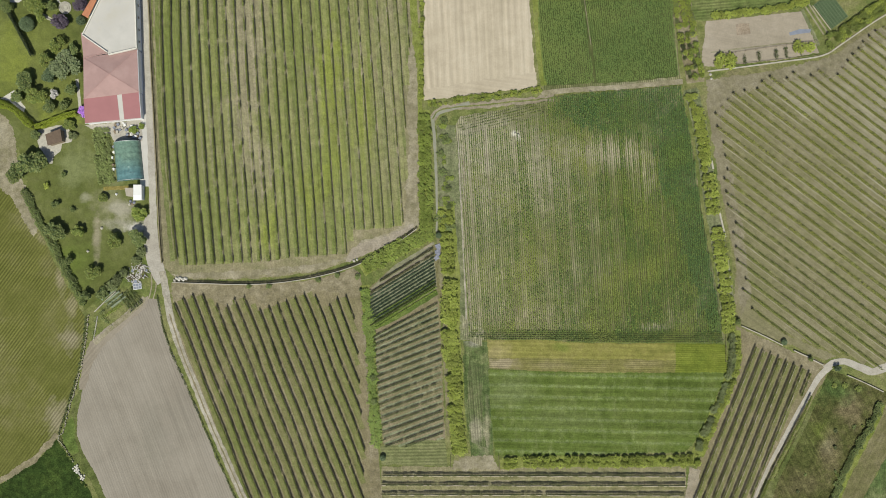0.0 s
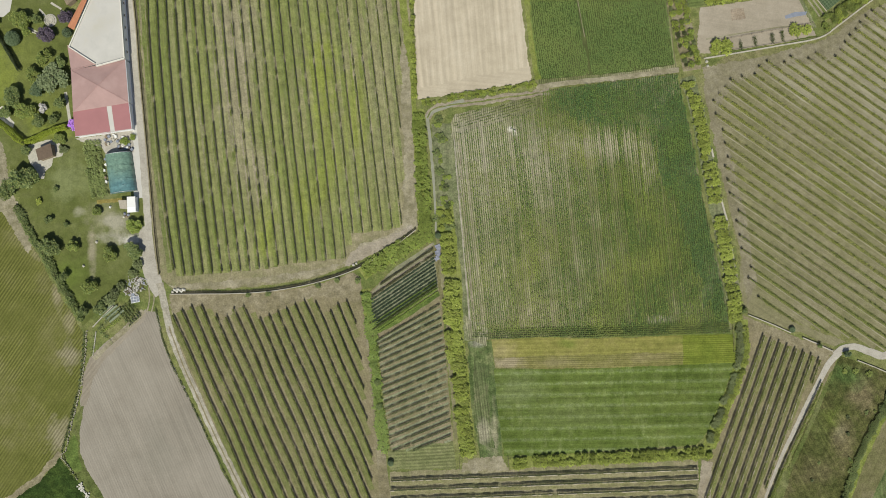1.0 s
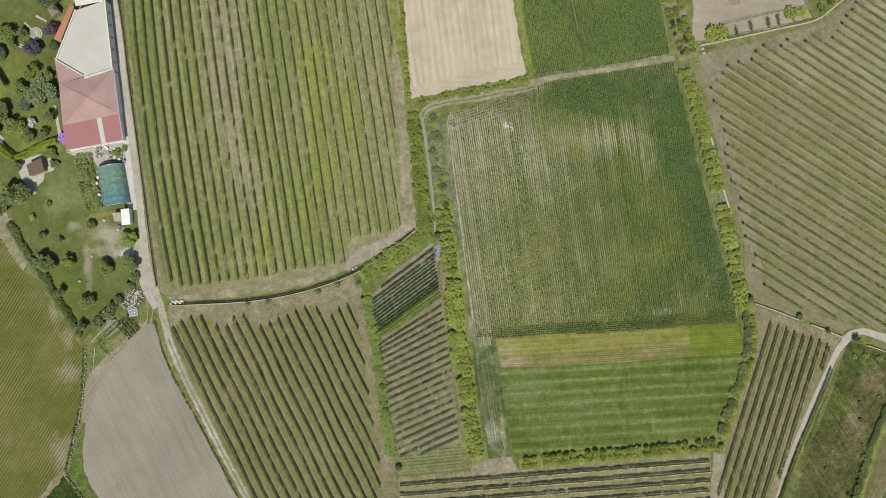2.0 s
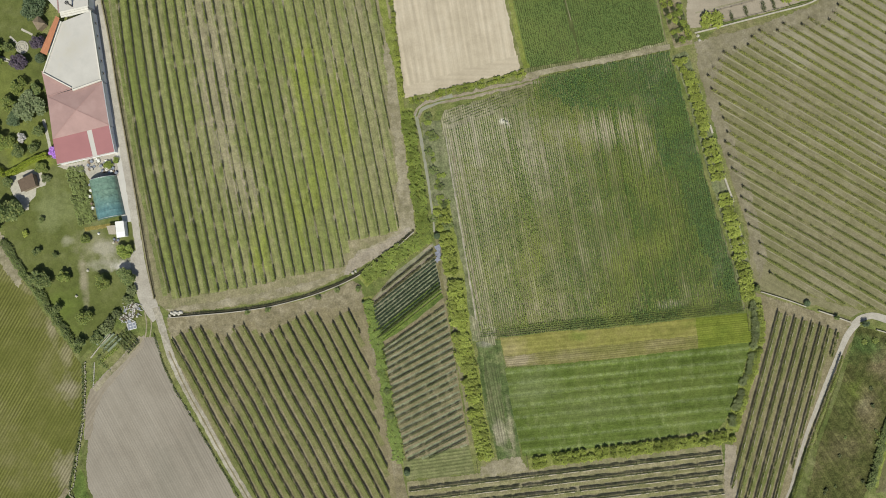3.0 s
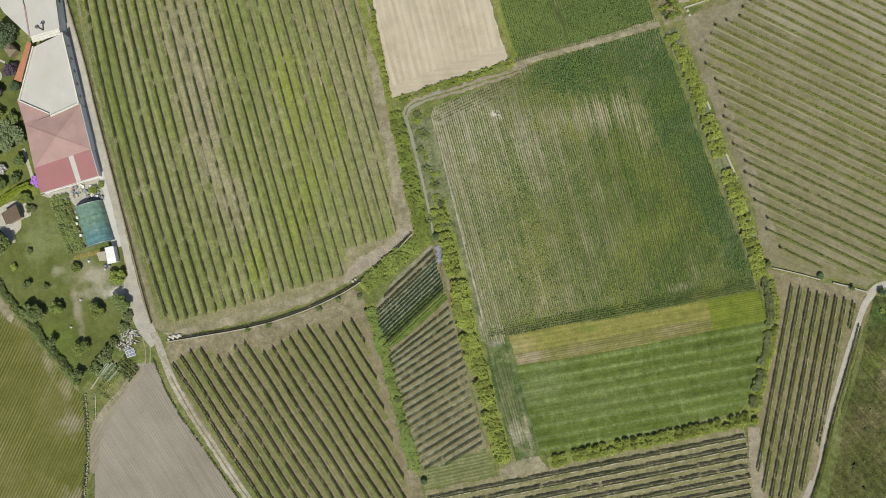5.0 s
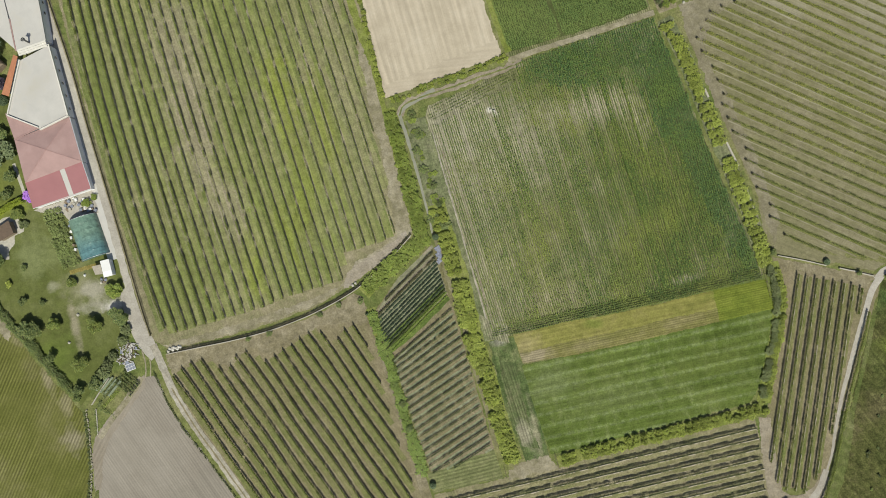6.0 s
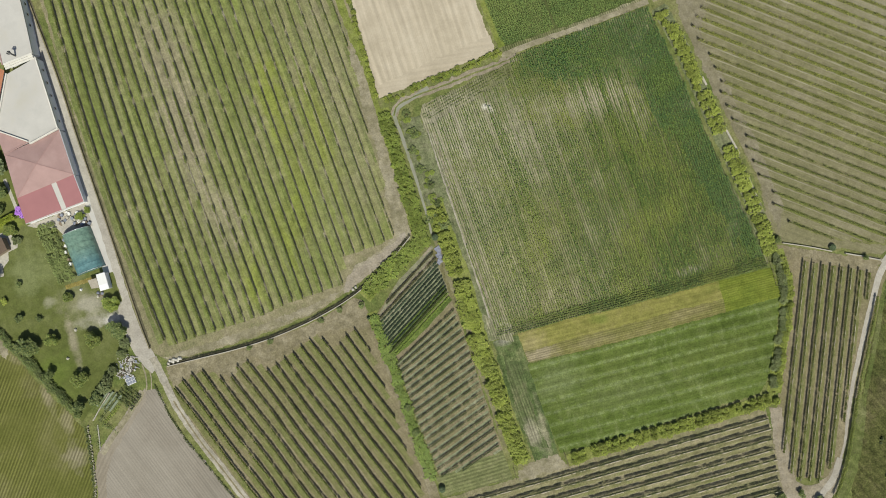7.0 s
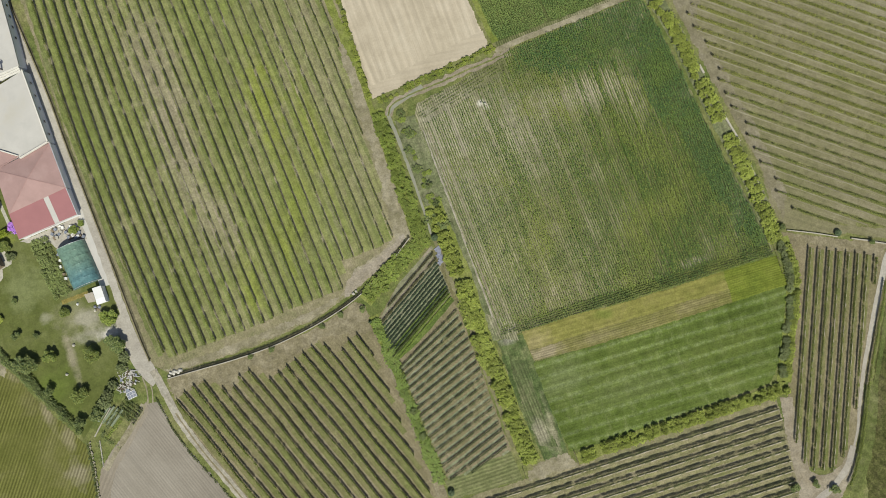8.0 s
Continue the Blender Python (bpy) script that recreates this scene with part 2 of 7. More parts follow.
YELLOW_STRIP = ground_mat("yellow_cut_strip", (0.165, 0.165, 0.044), (0.20, 0.192, 0.055), (0.235, 0.215, 0.075), 0.07, angle=88.8, spacing=1.3, lines=0.06, streak=0.15, grit=0.2, mottle=0.14, wobble=0.8,
                          spots=((15.5, -30.5, 4.5, 5, (0.26, 0.225, 0.11), 0.75), (36.0, -29.3, 3, 1.6, (0.135, 0.165, 0.035), 0.7), (79.1, -30.1, 9.5, 12, (0.118, 0.15, 0.028), 1.0)))
BROWN_STRIP = ground_mat("brown_cut_strip", (0.135, 0.137, 0.042), (0.165, 0.155, 0.055), (0.205, 0.185, 0.085), 0.06, angle=88.8, spacing=0.6, lines=0.13, streak=0.18, grit=0.24, mottle=0.14, wobble=0.6,
                         spots=((18.0, -34.0, 5.5, 2.6, (0.27, 0.23, 0.155), 0.8), (33.0, -34.6, 7, 1.6, (0.245, 0.21, 0.125), 0.4), (60.0, -34.0, 6, 1.6, (0.24, 0.205, 0.11), 0.35), (45.0, -33.5, 8, 1.5, (0.15, 0.15, 0.045), 0.6), (78.4, -34.8, 9, 12, (0.105, 0.14, 0.03), 1.0)))
FRESH_GREEN = ground_mat("fresh_green_strip", (0.105, 0.135, 0.022), (0.132, 0.16, 0.026), (0.155, 0.178, 0.034), 0.06, angle=88.8, spacing=0.6, wobble=0.8, lines=0.07, streak=0.18, grit=0.25, mottle=0.12)
LUSH = ground_mat("lush_grass", (0.06, 0.09, 0.03), (0.085, 0.115, 0.042), (0.15, 0.165, 0.075), 0.08, grit=0.35, angle=2, streak=0.25, mottle=0.25,
                  spots=((11.9, -55.3, 2.2, 6.0, (0.26, 0.245, 0.17), 0.65), (9.7, -27.7, 2.5, 1.6, BARE, 0.55), (13.4, -53.6, 1.0, 9, (0.26, 0.24, 0.16), 0.6), (19.8, 42.3, 9, 2, TAN, 0.5)))
LAWN_PATCHES_DRY = ((-95.9, 7.6, 5.5, 2.4, (0.33, 0.31, 0.25), 0.75), (-91.2, 6.6, 3.6, 1.8, (0.45, 0.43, 0.39), 1.0), (-106.4, 15.4, 2.2, 1.6, (0.30, 0.29, 0.21), 0.6), (-98.0, 12.9, 7, 5, (0.225, 0.22, 0.13), 0.8), (-102.7, 3.6, 1.4, 9, (0.28, 0.25, 0.18), 0.75), (-104.7, 23.8, 12, 5, (0.165, 0.185, 0.075), 0.6), (-111.4, -4.8, 8, 8, (0.12, 0.16, 0.034), 0.6), (-98.0, 23.8, 4, 8, (0.19, 0.20, 0.10), 0.5))
LAWN_PATCHES_GREEN = ((-119.0, 60.0, 9, 12, (0.15, 0.172, 0.045), 0.7), (-112.0, 47.0, 7, 5, (0.15, 0.172, 0.045), 0.7), (-108.9, 25.5, 6, 7, (0.175, 0.195, 0.085), 0.7), (-129.1, 59.1, 7, 12, LIME, 0.6), (-128.2, 50.7, 6, 6, LIME, 0.5), (-114.6, 38.8, 8, 3, LIME, 0.9), (-118.2, 44.1, 6, 3, LIME, 0.5), (-95.4, 12.0, 4, 3, (0.33, 0.31, 0.25), 0.7))
LAWN = ground_mat("garden_lawn", (0.084, 0.102, 0.028), (0.108, 0.124, 0.038), (0.142, 0.155, 0.06), 0.05, grit=0.16, mottle=0.12,
                  spots=LAWN_PATCHES_DRY + LAWN_PATCHES_GREEN)
OLIVE_VERGE = ground_mat("olive_verge", (0.075, 0.095, 0.028), (0.105, 0.122, 0.04), (0.15, 0.155, 0.07), 0.09, grit=0.35, mottle=0.25)
BRIGHT_VERGE = ground_mat("bright_verge", (0.135, 0.165, 0.035), (0.17, 0.195, 0.05), (0.21, 0.22, 0.08), 0.08, grit=0.35, mottle=0.2)
SCRUB = ground_mat("rough_scrub", (0.056, 0.064, 0.02), (0.078, 0.082, 0.028), (0.112, 0.103, 0.048), 0.09, grit=0.45, depth=0.2, mottle=0.34, angle=27, streak=0.3,
                   spots=((121.5, -47.5, 4, 7, (0.17, 0.14, 0.08), 0.75), (115.0, -58.5, 2.0, 3, (0.22, 0.205, 0.13), 0.75), (113.0, -54.0, 4, 4, (0.10, 0.125, 0.028), 0.8), (115.5, -60.0, 3.5, 8, (0.15, 0.125, 0.07), 0.65), (107.0, -70.0, 6, 5, (0.115, 0.1, 0.052), 0.6), (117.0, -42.0, 8, 4, (0.06, 0.095, 0.028), 0.8), (108.0, -58.0, 3, 8, (0.072, 0.088, 0.026), 0.6)))
HEAD_EAST = ground_mat("trodden_headland", (0.165, 0.15, 0.092), (0.2, 0.18, 0.12), (0.245, 0.22, 0.16), 0.09, grit=0.22, mottle=0.15)
FALLOW = ground_mat("fallow_soil", (0.115, 0.115, 0.048), (0.145, 0.135, 0.066), (0.185, 0.165, 0.1), 0.06, angle=-27, spacing=1.2, lines=0.06, streak=0.15, grit=0.3, mottle=0.15)
OCHRE = ground_mat("ochre_mulch", (0.17, 0.145, 0.04), (0.21, 0.175, 0.055), (0.26, 0.22, 0.085), 0.2, grit=0.3, mottle=0.2)
# Brown soil darkened by painting in the shade of the bank and ditch.
BANK_SHADE = ground_mat("bank_soil_painted_shade", (0.075, 0.07, 0.042), (0.105, 0.095, 0.062), (0.15, 0.135, 0.092), 0.12, grit=0.3, mottle=0.2)
TRACK = ground_mat("pale_dirt_track", (0.25, 0.225, 0.175), (0.315, 0.29, 0.235), (0.38, 0.355, 0.3), 0.12, grit=0.18, depth=0.03, mottle=0.14, angle=22, streak=0.14)
PINK_TRACK = ground_mat("pinkish_dirt", (0.215, 0.185, 0.13), (0.255, 0.222, 0.165), (0.31, 0.275, 0.215), 0.15, grit=0.2, mottle=0.14)
DUG = ground_mat("dug_brown_soil", (0.22, 0.175, 0.125), (0.265, 0.215, 0.16), (0.3, 0.25, 0.195), 0.25, grit=0.2, mottle=0.15)
PALE_EARTH = ground_mat("pale_pinkish_earth", (0.235, 0.205, 0.15), (0.28, 0.245, 0.19), (0.33, 0.295, 0.24), 0.25, grit=0.2, mottle=0.15)
GRAVEL = ground_mat("pale_gravel", (0.31, 0.285, 0.245), (0.36, 0.335, 0.29), (0.42, 0.395, 0.345), 0.05, grit=0.14, depth=0.02, mottle=0.08)
GARDEN_GREEN = ground_mat("drilled_garden_green", (0.085, 0.115, 0.035), (0.11, 0.14, 0.045), (0.15, 0.17, 0.065), 0.07, angle=95, spacing=0.9, lines=0.2, wobble=1.0, streak=0.2, grit=0.3, mottle=0.2)
# Soil colour with the shade of the tall maize painted in.
MAIZE_FLOOR = ground_mat("maize_soil_painted_shade", (0.05, 0.07, 0.022), (0.07, 0.09, 0.03), (0.10, 0.11, 0.045), 0.08, grit=0.35, mottle=0.2)
GREEN_DIVIDER = ground_mat("green_divider", (0.075, 0.11, 0.028), (0.10, 0.14, 0.035), (0.14, 0.17, 0.05), 0.1, grit=0.35, mottle=0.25)
SOIL_HEAD = ground_mat("brown_headland_soil", (0.165, 0.145, 0.085), (0.205, 0.18, 0.115), (0.255, 0.225, 0.155), 0.12, grit=0.25, mottle=0.2)
SAGE_LANE = ground_mat("sage_grass_lane", (0.165, 0.185, 0.105), (0.195, 0.208, 0.128), (0.235, 0.238, 0.158), 0.2, grit=0.3, mottle=0.2)
NURSERY = ground_mat("nursery_ground", (0.178, 0.18, 0.11), (0.215, 0.212, 0.14), (0.25, 0.242, 0.17), 0.1, grit=0.25, mottle=0.15, angle=60, streak=0.15)
CONCRETE_PALE = plain_mat("pale_concrete", (0.475, 0.46, 0.43), 0.85, 0.2, 0.1, 0.3, stain=(0.42, 0.395, 0.335))
CONCRETE_GREEN = plain_mat("mossy_concrete", (0.25, 0.25, 0.2), 0.9, 0.15, 0.18, 0.5, stain=(0.17, 0.185, 0.11))
WALL_WHITE = plain_mat("weathered_white_wall", (0.39, 0.365, 0.305), 0.9, 0.2, 0.25, 0.9, stain=(0.22, 0.20, 0.145))
WALL_BRIGHT = plain_mat("white_parapet", (0.62, 0.60, 0.54), 0.85, 0.2, 0.12, 0.8)
PLOT_GRASS = ground_mat("striped_plot_grass", (0.12, 0.135, 0.058), (0.148, 0.16, 0.07), (0.185, 0.185, 0.095), 0.08, angle=91, spacing=0.95, lines=0.22, streak=0.2, grit=0.3, mottle=0.15)
PLASTER = plain_mat("white_plaster", (0.76, 0.765, 0.78), 0.9, 0.2, 0.1, 0.4)
ROOF_PINK = plain_mat("faded_red_roof", (0.35, 0.23, 0.215), 0.75, 0.3, 0.14, 0.3, stain=(0.385, 0.268, 0.25))
ROOF_RED = plain_mat("red_roof", (0.32, 0.145, 0.15), 0.7, 0.3, 0.08, 0.3)
ROOF_RIDGE = plain_mat("ridge_tile", (0.34, 0.22, 0.205), 0.8, 0.2, 0.15, 0.8)
ROOF_ORANGE = plain_mat("orange_tile", (0.46, 0.20, 0.11), 0.85, 0.2, 0.2, 0.8)
BROWN_ROOF = plain_mat("brown_shingle", (0.13, 0.095, 0.07), 0.9, 0.2, 0.2, 1.0)
METAL_DARK = plain_mat("dark_metal", (0.05, 0.05, 0.05), 0.5, 0.5, 0.2, 1.0)
METAL_PALE = plain_mat("galvanised_metal", (0.55, 0.56, 0.57), 0.45, 0.5, 0.1, 1.0, 0.5)
PAINT_WHITE = plain_mat("white_paint", (0.68, 0.68, 0.665), 0.6, 0.4, 0.05, 0.8)
WINDOW_DARK = plain_mat("window_glass", (0.04, 0.05, 0.06), 0.1, 0.6, 0.1, 1.0)
WOOD = plain_mat("grey_wood", (0.22, 0.175, 0.125), 0.9, 0.2, 0.25, 1.5)
WOOD_PALE = plain_mat("pale_wood", (0.36, 0.325, 0.265), 0.9, 0.2, 0.2, 1.5)
BARK = plain_mat("bark", (0.10, 0.08, 0.055), 0.95, 0.1, 0.3, 3.0)
STONE = plain_mat("pale_stone", (0.40, 0.38, 0.325), 0.9, 0.2, 0.25, 1.2)
DEBRIS_WHITE = plain_mat("bleached_board", (0.43, 0.42, 0.40), 0.8, 0.3, 0.35, 1.2, stain=(0.22, 0.205, 0.18))
FIELD_STONE = plain_mat("lichened_field_stone", (0.29, 0.27, 0.21), 0.9, 0.2, 0.35, 1.5, stain=(0.15, 0.145, 0.09))
PALE_STONE = plain_mat("whitish_stone", (0.52, 0.50, 0.45), 0.9, 0.2, 0.25, 1.4, stain=(0.33, 0.31, 0.26))
LILAC = plain_mat("faded_lilac_plastic", (0.20, 0.21, 0.265), 0.6, 0.4, 0.25, 1.5)
TARP = plain_mat("blue_grey_sheet", (0.20, 0.22, 0.27), 0.6, 0.4, 0.2, 0.8)

VINE_LEAF = leaf_mat("vine_leaf", (0.055, 0.074, 0.014), (0.14, 0.172, 0.032), (0.235, 0.24, 0.06))
VINE_DARK = leaf_mat("dark_vine_leaf", (0.03, 0.04, 0.012), (0.062, 0.08, 0.022), (0.105, 0.12, 0.035))
PLOUGH_STRIP = ground_mat("drilled_strip", (0.07, 0.095, 0.036), (0.096, 0.116, 0.05), (0.145, 0.15, 0.078), 0.1, angle=4, spacing=0.72, lines=0.26, streak=0.3, grit=0.3, mottle=0.2,
                          spots=((9.9, -54.6, 2.5, 5, (0.27, 0.25, 0.18), 0.8),))
DRILL_CORNER = ground_mat("pale_drilled_corner", (0.13, 0.145, 0.075), (0.20, 0.195, 0.12), (0.28, 0.265, 0.19), 0.12, angle=3.8, spacing=0.6187, phase=6.85, wobble=0.5, lines=0.4, streak=0.3, grit=0.25, mottle=0.2)
GREY_VERGE = ground_mat("greyish_verge", (0.11, 0.13, 0.06), (0.15, 0.163, 0.085), (0.20, 0.198, 0.12), 0.1, grit=0.35, mottle=0.25, angle=2, streak=0.2)
RAKED = ground_mat("raked_bare_soil", (0.275, 0.24, 0.185), (0.31, 0.27, 0.212), (0.345, 0.305, 0.245), 0.06, grit=0.10, mottle=0.04, angle=80, streak=0.06)
NET = plain_mat("pale_rolled_net", (0.37, 0.33, 0.25), 0.85, 0.2, 0.35, 1.4, stain=(0.24, 0.2, 0.14))
WEED_GREEN = leaf_mat("weed_leaf", (0.09, 0.14, 0.026), (0.15, 0.205, 0.038), (0.21, 0.245, 0.05))
LUSH_LANE = ground_mat("lush_lane_grass", (0.165, 0.172, 0.08), (0.148, 0.17, 0.06), (0.133, 0.162, 0.045), 0.07, grit=0.3, angle=4.9, streak=0.25, mottle=0.25,
                       spots=((-33.2, 52.4, 5, 16, LIME, 0.8), (-32.0, 30.5, 4.5, 12, LIME, 0.5), (-37.4, 18.7, 6, 8, LIME, 0.5), (-23.9, 40.6, 4, 18, LIME, 0.65), (-51.7, 8.6, 3.5, 14, LIME, 0.7), (-57.6, 67.5, 8, 26, TAN, 0.6), (-59.3, 49.0, 7, 22, TAN, 0.9), (-55.0, 23.8, 7, 14, TAN, 0.9), (-15.5, 49.0, 5, 40, TAN, 0.4), (-23.9, 23.8, 5, 25, TAN, 0.25), (-69.4, 30.5, 5, 20, TAN, 0.5)))
VINE_PALE = leaf_mat("pale_vine_leaf", (0.10, 0.115, 0.022), (0.17, 0.185, 0.036), (0.25, 0.24, 0.055))
VINE_MID = leaf_mat("mid_vine_leaf", (0.065, 0.085, 0.018), (0.125, 0.15, 0.03), (0.19, 0.2, 0.045))
ORCHARD_LEAF = leaf_mat("orchard_leaf", (0.036, 0.05, 0.018), (0.08, 0.1, 0.034), (0.118, 0.13, 0.05))
BROWN_LEAF = leaf_mat("brownish_leaf", (0.036, 0.04, 0.016), (0.085, 0.085, 0.034), (0.15, 0.14, 0.07))
BLUE_DARK = leaf_mat("dark_bluish_leaf", (0.018, 0.032, 0.018), (0.042, 0.065, 0.034), (0.075, 0.1, 0.05))
BLUE_LEAF = leaf_mat("bluish_leaf", (0.035, 0.06, 0.035), (0.07, 0.105, 0.055), (0.10, 0.13, 0.07))
MAIZE_LEAF = leaf_mat("maize_leaf", (0.04, 0.08, 0.016), (0.1, 0.15, 0.032), (0.2, 0.225, 0.046), patch=0.055, spread=0.6)
MAIZE_DEEP = leaf_mat("deep_maize_leaf", (0.032, 0.076, 0.022), (0.082, 0.14, 0.042), (0.15, 0.205, 0.036), patch=0.06, spread=0.5)
MAIZE_TOP = leaf_mat("bright_maize_leaf", (0.095, 0.16, 0.045), (0.17, 0.24, 0.07), (0.23, 0.285, 0.08), patch=0.04)
SHRUB_LEAF = leaf_mat("yellow_green_leaf", (0.13, 0.165, 0.03), (0.24, 0.28, 0.05), (0.36, 0.375, 0.09))
SHRUB_GREEN = leaf_mat("mid_green_leaf", (0.11, 0.155, 0.028), (0.19, 0.24, 0.045), (0.27, 0.29, 0.065))
TREE_MID = leaf_mat("garden_leaf", (0.085, 0.12, 0.028), (0.165, 0.2, 0.046), (0.24, 0.25, 0.06))
TREE_LEAF = leaf_mat("tree_leaf", (0.06, 0.092, 0.03), (0.14, 0.175, 0.055), (0.215, 0.23, 0.075))
CONIFER = leaf_mat("conifer_leaf", (0.055, 0.085, 0.04), (0.105, 0.14, 0.07))
DARK_HEDGE = leaf_mat("cypress_leaf", (0.022, 0.032, 0.012), (0.045, 0.06, 0.022))
GREY_LEAF = leaf_mat("grey_green_leaf", (0.10, 0.125, 0.05), (0.18, 0.205, 0.085))
REED_LEAF = leaf_mat("feathery_leaf", (0.13, 0.17, 0.055), (0.23, 0.275, 0.095), (0.32, 0.35, 0.14))
# Near-black leaf: stands in for ditch shade, also serves the dark row-end vines.
SHADE_AND_STOCK_LEAF = leaf_mat("shade_and_stock_leaf", (0.02, 0.024, 0.012), (0.045, 0.05, 0.022))
PURPLE_LEAF = leaf_mat("purple_leaf", (0.06, 0.045, 0.065), (0.12, 0.095, 0.125))
VIOLET = leaf_mat("violet_blossom", (0.24, 0.10, 0.36), (0.40, 0.21, 0.54))
WHITE_BLOSSOM = leaf_mat("white_blossom", (0.28, 0.27, 0.25), (0.55, 0.53, 0.51))
SAGE_LEAF = leaf_mat("sage_leaf", (0.11, 0.14, 0.065), (0.2, 0.235, 0.115))
HEDGE_LIME = leaf_mat("lime_hedge_leaf", (0.13, 0.17, 0.014), (0.2, 0.24, 0.022), (0.25, 0.27, 0.04))


# ---- mesh helpers ----
def mesh_of(name, verts, faces, mats=(), smooth=False):
    me = bpy.data.meshes.new(name)
    me.from_pydata(verts, [], faces)
    for m in mats:
        me.materials.append(m)
    if smooth:
        me.polygons.foreach_set("use_smooth", [True] * len(me.polygons))
    me.update()
    return me


def quads(name, co, mats):
    """A mesh of loose four-cornered leaves from an array (n, 4, 3)."""
    n = len(co)
    me = bpy.data.meshes.new(name)
    me.vertices.add(4 * n)
    me.vertices.foreach_set("co", co.astype(np.float32).ravel())
    me.loops.add(4 * n)
    me.loops.foreach_set("vertex_index", np.arange(4 * n, dtype=np.int32))
    me.polygons.add(n)
    me.polygons.foreach_set("loop_start", np.arange(0, 4 * n, 4, dtype=np.int32))
    for m in mats:
        me.materials.append(m)
    me.update(calc_edges=True)
    return me


def part(name, data, parent, label=""):
    ob = new(name, data)
    ob.parent = parent
    if label:
        ob["label"] = label
    return ob


def thing(name, x, y, z=0.0, turn=0.0, **tags):
    ob = new(name)
    ob.matrix_basis = pose(x, y, z, 0, 0, turn)
    return tagged(ob, **tags)


def ragged(pts, step=1.2, jitter=0.25, seed=0.0):
    """A closed outline with its edges split and roughened."""
    out = []
    for i, a in enumerate(pts):
        b = pts[(i + 1) % len(pts)]
        a2, b2 = Vector(a[:2]), Vector(b[:2])
        n = max(1, int((b2 - a2).length / step))
        side = Vector((-(b2 - a2).y, (b2 - a2).x)).normalized()
        for k in range(n):
            p = a2.lerp(b2, k / n)
            w = noise.noise(Vector((p.x * 0.35, p.y * 0.35, seed))) + 0.6 * noise.noise(Vector((p.x * 1.3, p.y * 1.3, seed))) + 0.7 * noise.noise(Vector((p.x * 4.1, p.y * 4.1, seed)))
            p = p + side * (w * jitter * min(1.0, min(k, n - k) * step / 1.8))
            out.append((p.x, p.y))
    return out


def sheet(name, pts, z, mat, label, category="field", jitter=0.36, step=0.3, parent=None):
    """A thin piece of ground with a ragged border."""
    bm = bmesh.new()
    f = bm.faces.new([bm.verts.new((x, y, z)) for x, y in ragged(pts, step, jitter, z)])
    if f.normal.z < 0:
        f.normal_flip()
    f.normal_update()
    if f.normal.z < 0:
        bmesh.ops.reverse_faces(bm, faces=[f])
    bmesh.ops.triangulate(bm, faces=[f])
    me = bpy.data.meshes.new(name)
    bm.to_mesh(me)
    bm.free()
    me.materials.append(mat)
    ob = new(name, me)
    if parent:
        ob.parent = parent
        return ob
    return tagged(ob, label, category, kind="structure")


def smooth_line(pts, step=1.5):
    """Points every step along a curve through pts."""
    p = [Vector(q[:2]) for q in pts]
    p = [2 * p[0] - p[1]] + p + [2 * p[-1] - p[-2]]
    out = []
    for i in range(1, len(p) - 2):
        n = max(1, int((p[i + 1] - p[i]).length / step))
        for k in range(n):
            t = k / n
            out.append(0.5 * (2 * p[i] + (p[i + 1] - p[i - 1]) * t + (2 * p[i - 1] - 5 * p[i] + 4 * p[i + 1] - p[i + 2]) * t * t + (3 * p[i] - p[i - 1] - 3 * p[i + 1] + p[i + 2]) * t ** 3))
    return out + [p[-2]]


def ribbon_mesh(name, pts, width, z, mat, jitter=0.12, step=1.2, widths=None):
    line = smooth_line(pts, step)
    verts, faces = [], []
    for i, p in enumerate(line):
        d = (line[min(i + 1, len(line) - 1)] - line[max(i - 1, 0)]).normalized()
        side = Vector((-d.y, d.x))
        w = width if widths is None else widths[0] + (widths[1] - widths[0]) * i / (len(line) - 1)
        for sgn in (-1, 1):
            q = p + side * sgn * (w / 2 + jitter * noise.noise(Vector((p.x * 0.7, p.y * 0.7, 7.0 * sgn + z))))
            verts.append((q.x, q.y, z))
        if i:
            faces.append((2 * i - 2, 2 * i - 1, 2 * i + 1, 2 * i)[::-1])
    me = mesh_of(name, verts, faces, [mat])
    if me.polygons and me.polygons[0].normal.z < 0:
        me.flip_normals()
    return me


def strip(name, pts, width, z, mat, label, category="road", jitter=0.28, widths=None):
    return tagged(new(name, ribbon_mesh(name, pts, width, z, mat, jitter, widths=widths)), label, category, kind="structure")


def inside(poly, x, y):
    hit = False
    for i in range(len(poly)):
        (ax, ay), (bx, by) = poly[i][:2], poly[i - 1][:2]
        if (ay > y) != (by > y) and x < (bx - ax) * (y - ay) / (by - ay) + ax:
            hit = not hit
    return hit


def cut(poly, a, b, least=2.0):
    """The stretches of the line a-b that lie inside poly."""
    a, b = Vector(a[:2]), Vector(b[:2])
    n = int((b - a).length / 0.3)
    runs, start = [], None
    for i in range(n + 1):
        p = a.lerp(b, i / n)
        if inside(poly, p.x, p.y):
            start = p if start is None else start
            last = p
        elif start is not None:
            runs.append((start, last))
            start = None
    if start is not None:
        runs.append((start, last))
    return [r for r in runs if (r[1] - r[0]).length > least]


# ---- ground and fields ----
FAR = 2500
tagged(new("ground", mesh_of("ground", [(-FAR, -FAR, 0), (FAR, -FAR, 0), (FAR, FAR, 0), (-FAR, FAR, 0)], [(0, 1, 2, 3)], [GRASS])),
       "rough grass and weeds between the fields", "ground", kind="structure")

